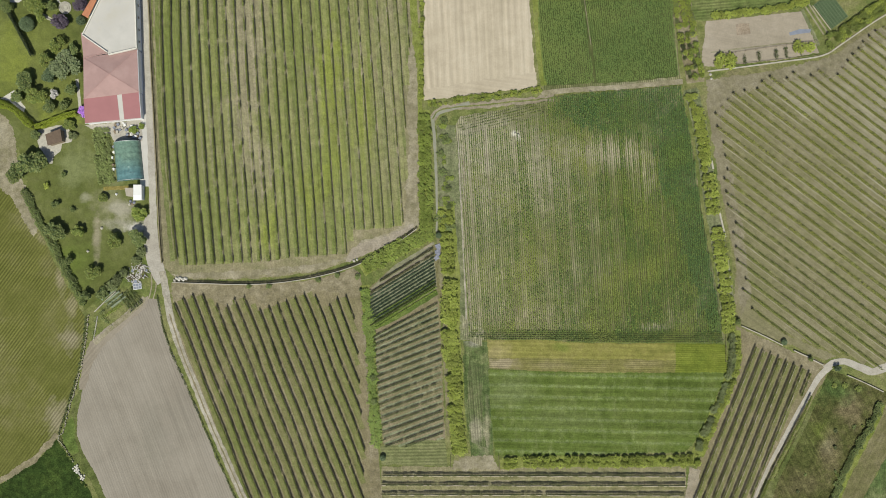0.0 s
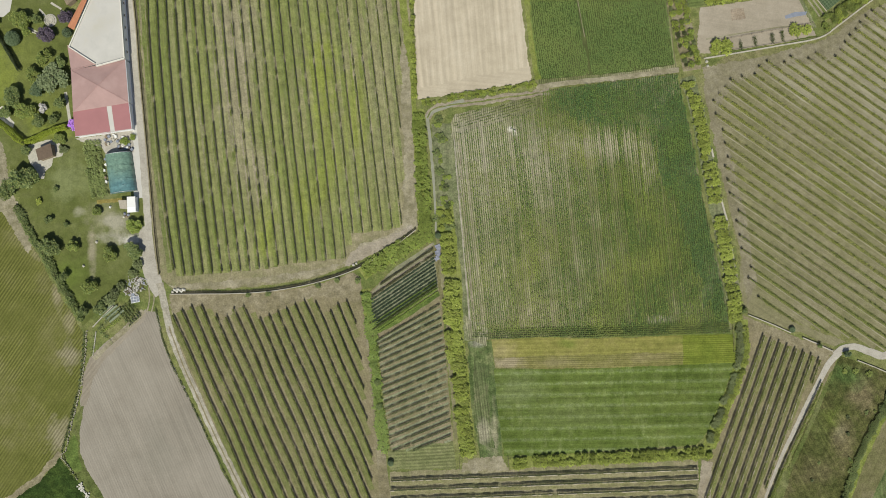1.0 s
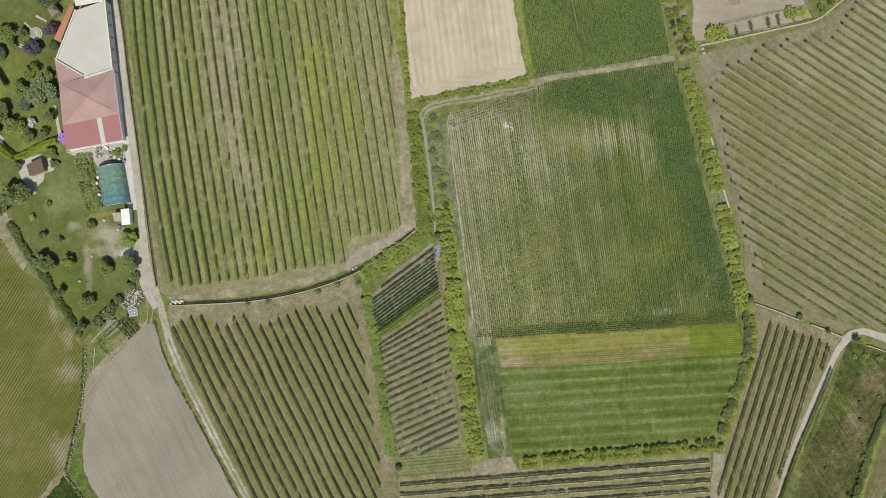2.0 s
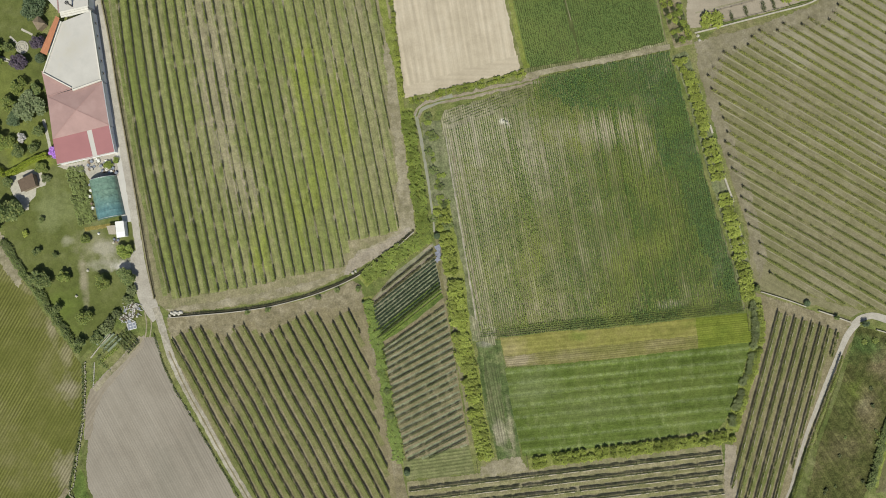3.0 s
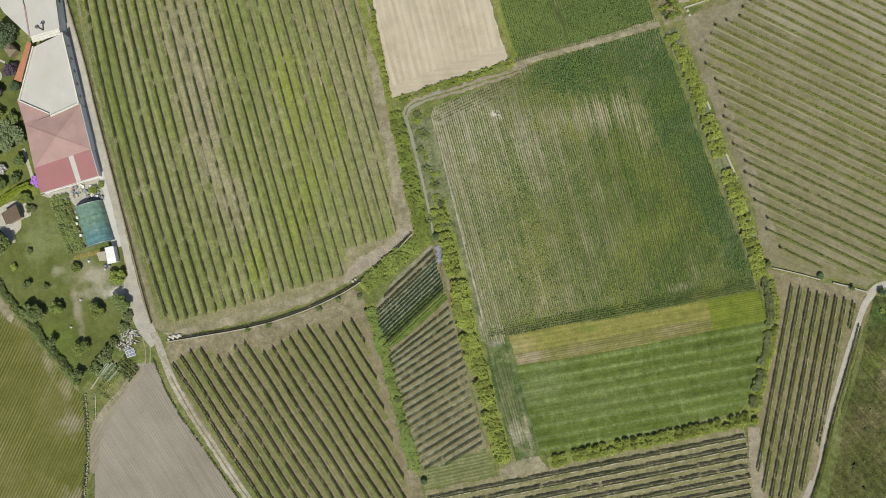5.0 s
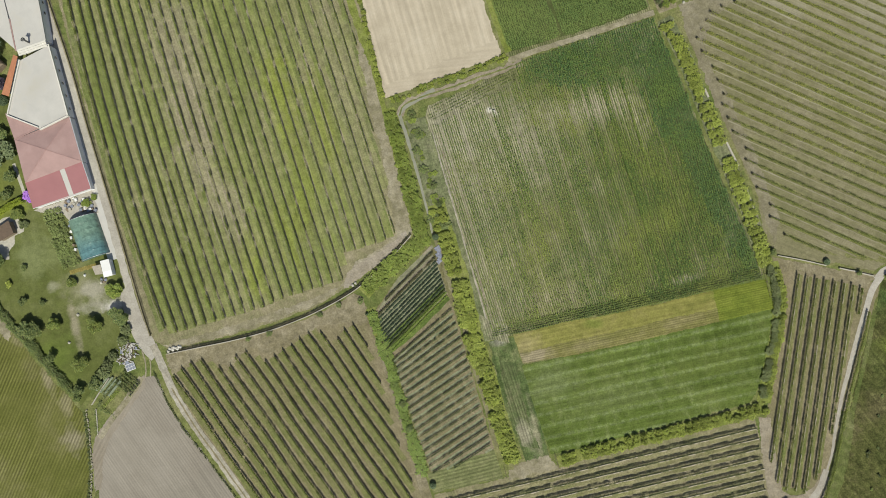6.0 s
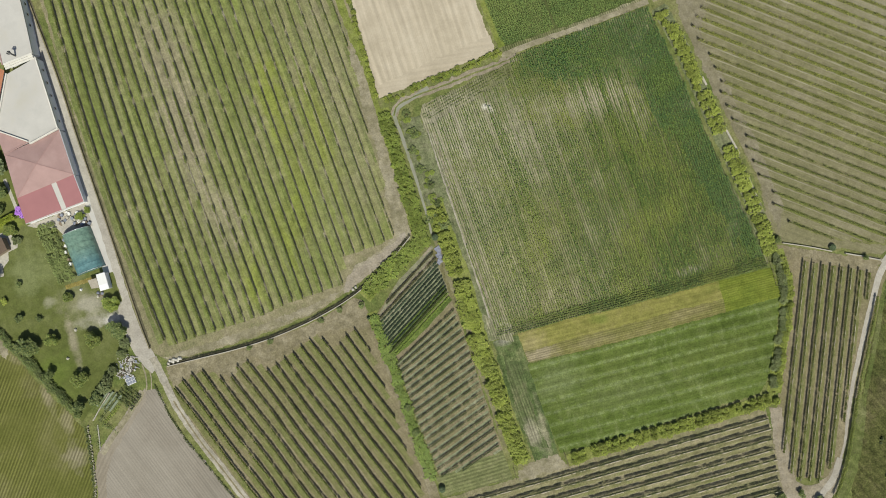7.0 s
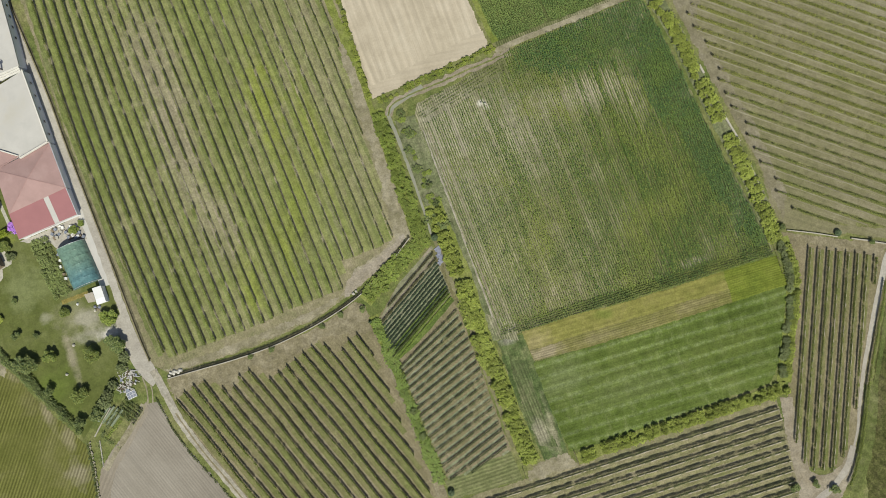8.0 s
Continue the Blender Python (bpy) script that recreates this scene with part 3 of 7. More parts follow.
vine_west = sheet("field_vineyard_north", [(-86.8, 118.0), (-6.7, 118.0), (-6.8, 6.6), (-23.9, -2.3), (-37.4, -6.8), (-55.9, -8.9), (-79.5, -8.9), (-83.2, -4.8), (-85.2, 23.8)], 0.03, SOIL_VINE,
                  "dry brown vineyard soil with grass lanes")
sheet("headland", [(-6.8, 49.0), (-6.8, 7.0), (-23.9, -1.8), (-37.4, -6.2), (-55.9, -8.4), (-78.6, -8.7), (-81.1, -7.2), (-59.3, -6.5), (-37.4, -4.5), (-28.6, -2.3), (-23.9, 2.7), (-15.5, 4.9), (-11.1, 7.3), (-10.1, 23.8), (-10.1, 55.8), (-9.1, 64.2)],
      0.06, SOIL_DRY, "bare trodden earth round the vine rows", "headland", jitter=0.7)
vine_low = sheet("field_vineyard_south", [(-80.6, -9.9), (-23.9, -9.9), (-22.2, -33.4), (-21.6, -60.4), (-20.2, -110.8), (-44.1, -110.8), (-64.3, -65.4), (-71.9, -43.5), (-78.1, -26.7)], 0.03, SOIL_VINE_LOW, "brown and green vineyard soil")
sheet("headland", [(-80.6, -10.4), (-24.3, -10.4), (-23.9, -15.8), (-29.0, -13.2), (-37.4, -11.9), (-52.5, -16.6), (-57.6, -13.2), (-64.3, -17.4), (-71.0, -13.2), (-80.1, -15.8)], 0.05, SOIL_HEAD, "bare earth at the head of the vine rows", "headland", jitter=0.8)
sheet("headland", [(-23.9, -20.0), (-22.2, -43.5), (-21.6, -60.4), (-21.4, -72.1), (-22.2, -94.0), (-20.2, -94.0), (-18.0, -72.1), (-18.9, -60.4), (-21.4, -46.9), (-22.6, -26.7)], 0.06, SOIL_HEAD, "bare earth track beside the vine rows", "headland", jitter=0.12)
orchard_soil = sheet("field_orchard", [(-21.9, -11.9), (-13.8, -4.5), (-2.4, 2.2), (-0.7, -17.4), (1.0, -57.0), (-17.2, -59.0), (-20.6, -26.7)], 0.03, SOIL_VINE_LOW, "brown nursery soil between low rows")
sheet("grass_plot", [(-18.5, -58.7), (1.0, -56.3), (1.6, -64.7), (-17.9, -64.1)], 0.04, PLOT_GRASS, "short yellowish grass plot", "grass")
sheet("nursery_plot", [(-21.7, -17.9), (-21.2, -11.9), (-13.8, -4.5), (-2.4, 2.2), (-1.5, -11.6), (-21.6, -23.7)], 0.04, NURSERY, "grey-green nursery ground", "plot", 0.2)
maize = sheet("field_maize", [(4.0, 36.9), (5.5, 39.6), (16.5, 41.3), (30.8, 45.3), (71.0, 48.7), (74.0, 33.9), (78.1, 6.9), (82.1, -13.2), (84.1, -26.4), (83.8, -27.7), (7.4, -27.0), (5.5, 3.6)], 0.03, MAIZE_SOIL, "pale dry soil of a thin maize field")
sheet("grass_verge", [(-1.7, 41.4), (30.3, 46.0), (31.3, 44.6), (16.5, 39.9), (4.0, 36.9)], 0.024, GRASS, "rough olive verge above the maize", "grass")
sheet("grass_verge", [(-1.7, 36.9), (4.0, 36.9), (5.5, 3.6), (7.4, -27.0), (5.5, -27.0), (3.0, 10.3), (-1.0, 10.3)], 0.025, GREY_VERGE, "rough green verge beside the maize", "grass")
strip("grass_edge", [(-6.6, 62.0), (-6.5, 41.8), (-6.3, 25.0)], 1.4, 0.064, BRIGHT_VERGE, "bright grass edge beside the vineyard hedge", "grass", 0.4)
sheet("headland", [(-46.0, -10.4), (-40.0, -9.3), (-33.0, -7.7), (-26.5, -5.6), (-24.2, -7.4), (-24.2, -11.0), (-38.0, -11.2)], 0.052, SOIL_HEAD, "bare earth below the field wall", "headland", jitter=0.4)
strip("nursery_path", [(-2.3, 1.3), (-1.6, -2.5), (-1.0, -6.6), (-0.2, -14.8)], 1.7, 0.058, FALLOW, "worn olive-brown path beside the nursery", "path", 0.3)
strip("grass_divider", [(-21.6, -23.7), (-13.8, -20.2), (-1.4, -12.7)], 1.7, 0.05, GREEN_DIVIDER, "green grass strip between plots", "grass", 0.3)
sheet("yellow_strip", [(13.4, -26.7), (30.3, -27.0), (45.8, -28.0), (61.7, -28.0), (69.6, -27.9), (84.4, -28.4), (84.8, -33.2), (69.4, -33.0), (44.4, -32.7), (28.6, -32.4), (13.9, -32.4)], 0.056, YELLOW_STRIP, "yellowed cut grass strip", jitter=0.45)
sheet("brown_strip", [(13.8, -31.8), (84.6, -31.8), (85.0, -36.6), (69.5, -36.8), (43.1, -36.7), (27.4, -36.2), (14.2, -35.3)], 0.045, BROWN_STRIP, "brown mown strip with fine drying swathes", jitter=0.25)
sheet("fresh_strip", [(69.7, -27.7), (84.4, -28.4), (85.2, -33.8), (85.3, -36.6), (69.4, -36.8)], 0.062, FRESH_GREEN, "fresh lime-green end of the cut strip", jitter=0.25)
sheet("field_meadow", [(13.8, -35.8), (36.7, -36.1), (69.5, -35.6), (85.5, -34.3), (80.7, -46.9), (76.2, -56.2), (72.3, -60.4), (36.7, -61.4), (15.8, -61.4), (14.4, -46.9)], 0.035, MOWN, "green meadow mown in even stripes")
sheet("grass_verge", [(6.4, -27.4), (13.4, -27.7), (14.8, -43.5), (15.4, -61.4), (8.9, -62.4), (6.7, -46.9)], 0.03, LUSH, "dark green grass strip beside the meadow", "grass")
sheet("bare_patch", [(10.7, -61.4), (15.1, -61.4), (16.8, -65.4), (3.0, -65.7), (3.5, -62.9)], 0.055, SOIL_DRY, "worn bare corner of the meadow", "headland", jitter=0.9)
sheet("field_stubble", [(-5.4, 118.0), (24.0, 118.0), (26.2, 70.9), (28.1, 48.2), (13.1, 46.5), (-5.4, 44.3)], 0.04, STUBBLE, "pale beige harvested field with drill lines")
sheet("stubble_headland", [(-5.2, 47.7), (11.4, 50.2), (28.1, 52.7), (28.1, 48.2), (13.1, 46.5), (-5.4, 44.3)], 0.05, STUBBLE_END, "stubble driven across at the field end", "field", jitter=0.5)
sheet("field_maize_north", [(25.7, 107.9), (67.8, 107.9), (70.3, 57.4), (71.3, 50.4), (53.5, 49.0), (30.3, 47.3), (27.9, 57.4)], 0.03, MAIZE_SOIL, "soil of a dense maize field")
sheet("bare_plot", [(78.7, 67.9), (92.2, 69.2), (107.3, 70.9), (110.7, 62.5), (112.4, 58.4), (100.6, 56.4), (82.1, 54.4), (77.0, 54.4)], 0.05, RAKED, "bare brown plot raked smooth", "plot")
vine_east = sheet("field_vineyard_east", [(78.7, 49.0), (85.5, 53.2), (113.2, 57.4), (127.5, 67.9), (144.4, 75.9), (161.2, 40.6), (161.2, -40.2), (132.2, -36.0), (117.4, -32.1), (113.2, -33.4), (88.8, -23.0), (86.3, -1.5), (82.1, 23.8)], 0.03, STRIP_EAST,
                  "pale soil of a vineyard with low vines")
sheet("headland", [(78.6, 50.4), (95.6, 52.7), (112.1, 56.1), (117.5, 58.3), (128.4, 65.5), (137.7, 67.5), (134.3, 62.1), (125.9, 60.5), (122.8, 56.8), (119.5, 52.0), (112.4, 49.9), (104.8, 50.4), (94.7, 48.2), (86.8, 44.3), (83.1, 38.1), (83.8, 30.2), (86.3, 23.8), (87.1, 17.0), (89.7, 6.9), (90.8, -4.8), (92.2, -13.2), (89.1, -20.0), (87.5, -4.8), (84.6, 10.3), (81.8, 23.8), (80.1, 35.6), (78.7, 44.0)], 0.05, HEAD_EAST, "bare earth border of the vineyard", "headland", jitter=0.6)
vine_south = sheet("field_vineyard_rows", [(-17.9, -64.7), (72.7, -64.7), (72.7, -72.1), (71.3, -95.7), (-20.6, -100.7), (-18.5, -73.8)], 0.03, SOIL_VINE, "dull grass and soil below trained vines")
vine_slope = sheet("field_vineyard_slope", [(89.2, -26.7), (93.0, -27.7), (110.7, -36.0), (115.7, -35.1), (94.7, -73.8), (86.3, -88.1), (74.5, -84.8), (74.0, -70.5), (84.6, -41.9)], 0.04, SOIL_VINE_LOW, "grassy soil of a narrow vineyard")
sheet("track", [(73.7, -64.8), (77.0, -65.7), (76.0, -74.5), (75.6, -80.8), (75.4, -86.0), (77.3, -87.8), (80.6, -88.3), (84.1, -87.0), (87.6, -83.8), (88.8, -85.5), (84.9, -92.0), (79.5, -96.6), (70.4, -93.5), (71.1, -88.4), (71.5, -83.7), (72.0, -77.4), (72.8, -71.3)], 0.065, PINK_TRACK, "bare brown farm track", "track", jitter=0.5)
strip("track_end", [(88.5, -83.2), (84.9, -88.4), (78.9, -92.4), (71.7, -95.2), (63.1, -97.2)], 1.8, 0.08, GRAVEL, "pale gravel track end", "track")
strip("track_verge_green", [(111.7, -43.5), (108.6, -50.6), (105.8, -56.3), (102.6, -62.7), (99.7, -68.4), (97.2, -74.1), (94.5, -80.5)], 1.2, 0.06, OLIVE_VERGE, "green grass verge beside the vine row", "grass", 0.3)
strip("track_verge", [(98.0, -69.0), (95.6, -76.0), (92.6, -82.6), (89.6, -88.2), (84.5, -94.6)], 3.8, 0.045, OLIVE_VERGE, "rough grass verge between track and scrub", "grass", 0.4)
sheet("scrubland", [(115.7, -36.0), (130.9, -41.9), (137.6, -43.5), (125.8, -60.4), (115.7, -77.2), (102.3, -100.8), (87.1, -100.7), (92.2, -82.4), (101.5, -62.8), (106.5, -53.1)], 0.03, SCRUB, "scrubby rough grass with bare spots", "grass")
sheet("field_fallow", [(131.2, -46.9), (137.6, -43.5), (144.3, -46.9), (137.6, -60.3), (132.2, -62.0), (125.4, -74.1), (120.7, -83.9), (114.8, -83.9), (118.7, -74.1), (123.3, -63.7), (128.3, -54.5)], 0.04, FALLOW, "brown fallow strip", jitter=0.4)
strip("ditch_verge", [(131.2, -46.2), (128.8, -52.3), (125.8, -57.8), (122.8, -63.4), (120.4, -67.9), (117.9, -74.1), (114.7, -82.2)], 1.7, 0.05, BRIGHT_VERGE, "bright grass verge of a ditch", "grass", 0.4)
sheet("field_green", [(144.3, -46.9), (164.5, -46.9), (164.4, -94.0), (115.7, -94.0), (120.7, -83.9), (125.4, -74.1), (132.2, -62.0), (137.6, -60.3)], 0.045, LUSH, "green grass field beside a fallow strip")
sheet("field_hay", [(-151.8, 39.8), (-131.6, 35.6), (-124.9, 15.4), (-119.0, 3.6), (-113.1, -8.2), (-106.4, -20.0), (-106.7, -30.1), (-109.7, -40.2), (-114.0, -55.3), (-121.5, -62.9), (-131.6, -69.6), (-151.8, -82.2)], 0.03, HAY, "yellow-green hay field with diagonal mowing lines", jitter=0.5)
sheet("field_edge", [(-131.6, 40.6), (-127.9, 36.4), (-124.0, 17.1), (-119.8, 7.0), (-121.5, 3.6), (-128.2, 15.4), (-138.3, 23.8)], 0.045, SOIL_DRY, "bare edge of the hay field", "headland", jitter=0.8)
sheet("field_edge", [(-133.3, -70.9), (-133.3, -69.3), (-121.8, -61.8), (-115.2, -54.6), (-114.1, -55.6), (-120.9, -63.6)], 0.045, SOIL_HEAD, "trodden edge of the hay field", "headland", jitter=0.5)
sheet("field_crop", [(-141.7, -77.2), (-131.6, -70.1), (-120.7, -62.9), (-114.8, -56.6), (-109.7, -63.7), (-104.7, -72.1), (-99.7, -94.0), (-141.7, -94.0)], 0.035, DARK_CROP, "dark green leafy crop")
sheet("field_ploughed", [(-88.7, -14.9), (-84.5, -14.9), (-82.8, -25.0), (-76.1, -40.2), (-68.0, -60.3), (-60.9, -75.5), (-47.5, -110.8), (-98.0, -110.8), (-101.3, -74.1), (-106.7, -62.0), (-109.4, -53.6), (-108.1, -40.2), (-104.7, -28.4), (-97.1, -22.5)], 0.04, PLOUGHED, "grey ploughed earth with faint harrow marks", jitter=0.5)
sheet("grass_verge", [(-112.8, -58.7), (-113.4, -55.0), (-112.1, -51.6), (-109.4, -46.0), (-107.2, -38.5), (-106.4, -33.4), (-107.0, -41.8), (-108.6, -49.4), (-108.7, -55.3), (-107.0, -60.3), (-103.0, -67.1), (-100.0, -74.1), (-101.3, -76.3), (-104.7, -68.7)], 0.043, OLIVE_VERGE, "rough olive grass verge of the ploughed field", "grass", jitter=0.3)
sheet("lawn", [(-151.8, 124.8), (-104.7, 124.8), (-106.4, 64.2), (-106.4, 38.1), (-97.1, 35.6), (-87.5, 18.7), (-87.5, 7.0), (-89.5, -3.1), (-106.4, -18.3), (-113.1, -3.1), (-121.5, 12.0), (-128.2, 38.1), (-151.8, 42.3)], 0.03, LAWN, "garden lawn with worn dry patches", "lawn")
sheet("vegetable_bed", [(-103.9, -19.1), (-97.1, -12.4), (-88.7, -13.2), (-89.5, -17.4), (-97.1, -23.0), (-100.5, -21.6), (-103.3, -26.7), (-105.0, -27.5)], 0.045, GRASS, "small vegetable garden bed", "plot", jitter=0.4)
sheet("garden_plot", [(71.2, 84.3), (78.7, 84.3), (112.4, 81.0), (110.7, 72.2), (92.2, 70.5), (77.6, 67.9), (72.8, 69.2)], 0.03, GARDEN_GREEN, "green garden ground in drilled rows", "plot")
sheet("raked_square", [(87.5, 67.0), (91.4, 67.4), (91.9, 64.2), (87.8, 63.7)], 0.056, DUG, "brown dug square in the bare plot", "plot", jitter=0.3)
strip("plot_edging", [(80.0, 58.6), (96.0, 60.6), (106.0, 61.6)], 0.4, 0.056, LINE_PALE, "pale sandy line across the bare plot", "path", 0.25)
strip("plot_path", [(107.2, 71.4), (109.6, 66.4), (112.2, 60.6)], 1.0, 0.058, GREY_VERGE, "grassy path beside the bare plot", "path", 0.2)
for shift in (0.0, 1.5):
    strip("plot_path", [(109.3 - shift, 72.9), (112.4 - shift, 68.2), (115.2 - shift, 63.9)], 0.5, 0.055, LINE_PALE, "pale trodden path beside a net bed", "path", 0.12)

# ---- roads ----
sheet("bare_patch", [(-28.8, -3.9), (-26.8, 0.2), (-22.6, 2.2), (-17.5, 3.7), (-12.3, 5.6), (-8.4, 7.7), (-8.7, 6.0), (-12.7, 3.5), (-18.0, 0.6), (-23.3, -2.0)], 0.063, PALE_EARTH, "pale trodden corner of the headland", "headland", jitter=0.6)
strip("road_west", [(-92.1, 107.9), (-88.9, 74.3), (-87.9, 57.4), (-87.0, 40.6), (-86.3, 20.4), (-85.8, 7.0), (-84.7, -1.5), (-83.0, -8.2), (-81.8, -14.1)], 2.5, 0.07, GRAVEL, "pale gravel lane beside the house", widths=(2.7, 1.9))
strip("road_south", [(-83.2, -6.5), (-82.1, -13.2), (-80.5, -21.6), (-77.4, -30.9), (-73.6, -40.2), (-68.5, -52.8), (-62.6, -66.2), (-55.9, -81.4), (-44.1, -107.5)], 2.1, 0.075, TRACK, "pale dirt farm track with grassy middle")
strip("road_south_middle", [(-81.1, -19.3), (-77.4, -30.9), (-73.6, -40.2), (-68.5, -52.8), (-62.6, -66.2), (-55.9, -81.4)], 0.38, 0.085, SOIL_VINE_LOW, "worn grass between wheel tracks", "grass", 0.2)
strip("road_yard", [(-87.5, 10.3), (-87.2, 0.2), (-85.5, -6.5), (-83.5, -9.9)], 2.7, 0.065, GRAVEL, "pale gravel at the lane junction")
strip("road_spur", [(-86.5, -7.3), (-86.5, -11.5), (-87.4, -14.9)], 0.35, 0.06, SOIL_DRY, "pale wheel track", "track", 0.15)
strip("road_spur", [(-85.0, -8.2), (-85.2, -11.9), (-86.0, -14.9)], 0.35, 0.06, SOIL_DRY, "pale wheel track", "track", 0.15)
strip("track_middle", [(29.6, 46.3), (36.7, 47.2), (53.5, 48.3), (71.7, 49.9)], 1.5, 0.065, SOIL_DRY, "beige dirt track between maize fields", "track", 0.25)
strip("road_east", [(144.3, -32.8), (137.6, -33.4), (132.2, -35.1), (128.2, -36.5), (124.8, -35.3), (119.8, -33.4), (116.0, -34.0), (114.0, -35.6)], 2.4, 0.07, GRAVEL, "pale gravel farm track bend", widths=(3.0, 1.7))
strip("road_east", [(115.7, -34.8), (112.7, -37.5), (110.7, -40.5), (108.6, -44.2), (106.6, -47.6), (103.6, -52.9), (100.6, -58.5), (97.5, -64.2), (94.7, -70.4), (92.8, -74.8), (90.8, -79.7), (88.6, -83.4)], 1.3, 0.074, GRAVEL, "pale gravel farm track", jitter=0.12, widths=(1.9, 0.65))
strip("track_verge", [(8.2, 43.6), (4.8, 42.4), (1.4, 41.4), (-1.2, 40.5), (-2.7, 39.1), (-2.6, 37.0), (-2.2, 33.1), (-1.9, 26.6), (-1.6, 18.5), (-1.5, 10.4), (-1.6, 5.3)], 0.8, 0.063, CONCRETE_GREEN, "narrow weathered concrete path beside a hedge", "path", 0.25, widths=(1.1, 0.5))
for shift in (0.0, 1.3):
    strip("track_edge", [(5.0 + shift, 32.2), (5.4 + shift, 18.7), (6.3 + shift, 1.9), (7.5 + shift, -26.0)], 0.42 - 0.1 * shift, 0.064, PINK_TRACK if shift else TRACK, "pale wheel line beside the maize", "track", 0.25)
strip("track_edge", [(4.9, 32.2), (5.2, 18.7), (6.0, 1.9), (7.2, -25.0)], 1.1, 0.06, GREY_VERGE, "grey-green bare edge of the maize", "track", 0.3)
strip("bank_lane", [(-90.4, 107.9), (-87.2, 74.3), (-86.4, 57.4), (-85.6, 40.6), (-84.6, 20.4), (-83.7, 3.6), (-83.2, -3.5)], 0.85, 0.06, BANK_SHADE, "bare bank beside the lane with its shade painted in", "bank", 0.2)
strip("tractor_line", [(38.7, 99.5), (42.4, 74.3), (43.9, 64.2), (44.4, 60.8)], 0.2, 0.05, SOIL_DRY, "pale tractor line in the maize", "track", 0.1)
for k, (line, wide) in enumerate((([(-5.3, 41.4), (-5.0, 23.8), (-4.8, 6.1)], 3.6), ([(-23.9, -6.2), (-15.5, -1.1), (-3.7, 4.8)], 4.4), ([(-23.1, -10.7), (-21.4, -26.7), (-20.7, -43.5), (-19.4, -57.8)], 2.8), ([(1.3, 12.8), (2.2, -1.5), (3.0, -8.2), (3.0, -26.7), (4.0, -36.8), (4.3, -46.9), (5.4, -60.9)], 4.8),
                               ([(74.0, 47.7), (76.7, 37.2), (78.7, 23.8), (80.7, 10.3), (81.4, 7.8), (82.8, -1.5), (84.3, -9.9), (85.1, -23.7)], 4.2), ([(87.1, -24.2), (87.1, -33.4), (84.6, -41.9), (80.7, -50.3), (76.0, -61.2)], 3.6), ([(17.1, -63.9), (29.9, -63.2), (50.1, -63.2), (63.6, -63.1), (76.4, -62.6)], 3.4))):
    strip("hedge_ground", line, wide, 0.058, GREY_VERGE if k == 4 else BRIGHT_VERGE, "bright weeds under a hedge", "verge", 0.5)
# Flat strip whose dark colour stands in for the ditch's shadow.
strip("ditch_shade", [(-80.1, -9.4), (-71.0, -9.7), (-60.9, -10.0), (-50.8, -9.7), (-40.7, -8.4), (-32.3, -6.5), (-25.6, -4.3), (-20.6, -1.8), (-13.8, 2.1), (-7.4, 6.6)], 0.8, 0.066, BANK_SHADE, "flat dark strip painted as the shadow of a ditch", "ditch", 0.12)
sheet("maize_floor", [(28.3, 106.2), (67.0, 106.2), (68.6, 64.2), (70.3, 51.4), (53.5, 49.7), (31.3, 48.7), (28.9, 57.4), (27.9, 74.3)], 0.042, MAIZE_FLOOR, "soil under tall maize with its shade painted in", "field", jitter=0.4)
sheet("headland", [(87.5, -22.8), (101.3, -29.1), (115.7, -34.8), (110.4, -37.1), (102.3, -32.8), (93.0, -27.7), (88.1, -27.4)], 0.052, SOIL_HEAD, "bare brown earth beside the boundary wall", "headland", jitter=0.5)
sheet("headland", [(87.5, -4.8), (90.2, -13.2), (94.7, -20.3), (104.0, -26.4), (117.4, -31.8), (114.1, -33.1), (101.4, -27.7), (89.2, -22.3), (87.1, -16.6)], 0.048, SOIL_EAST, "bare earth inside the boundary wall", "headland", jitter=0.6)
strip("maize_verge", [(26.6, 99.5), (27.9, 74.3), (28.9, 59.1), (30.3, 48.7)], 1.8, 0.05, BRIGHT_VERGE, "bright grass beside the maize", "grass", 0.4)
strip("vine_verge", [(-9.8, 107.9), (-8.6, 74.3), (-7.8, 64.2), (-7.4, 54.1)], 2.2, 0.052, BRIGHT_VERGE, "bright grass beside the vine rows", "grass", 0.5)
farm = [(33.5, 45.1), (26.9, 44.4), (21.3, 43.9), (12.9, 43.0), (6.7, 42.5), (0.6, 41.7), (-1.8, 40.7), (-2.8, 38.7)]
strip("track_headland", farm, 2.0, 0.057, PINK_TRACK, "beige dirt track above the maize", "track", 0.9)
strip("track_headland_middle", farm, 0.4, 0.066, GRASS, "grass between wheel tracks", "grass", 0.3)
sheet("drilled_strip", [(8.1, -32.8), (12.4, -34.7), (12.1, -44.2), (12.1, -53.7), (13.3, -59.1), (8.7, -57.4), (7.9, -49.2), (7.6, -41.2)], 0.05, PLOUGH_STRIP, "drilled strip with pale lines", "field", jitter=0.5)
sheet("drilled_corner", [(5.9, -19.5), (11.3, -23.6), (12.0, -28.9), (8.6, -27.3), (5.8, -25.1)], 0.066, DRILL_CORNER, "pale drilled corner of the maize field", "field", jitter=0.6)
for line in ([(-115.4, 75.4), (-113.7, 73.4), (-112.8, 72.2)], [(-111.9, 77.1), (-108.9, 75.1)], [(-119.0, 69.7), (-116.3, 68.2), (-114.1, 69.9)]):
    strip("garden_path", line, 0.55, 0.05, STONE, "narrow stone garden path", "path", 0.15)
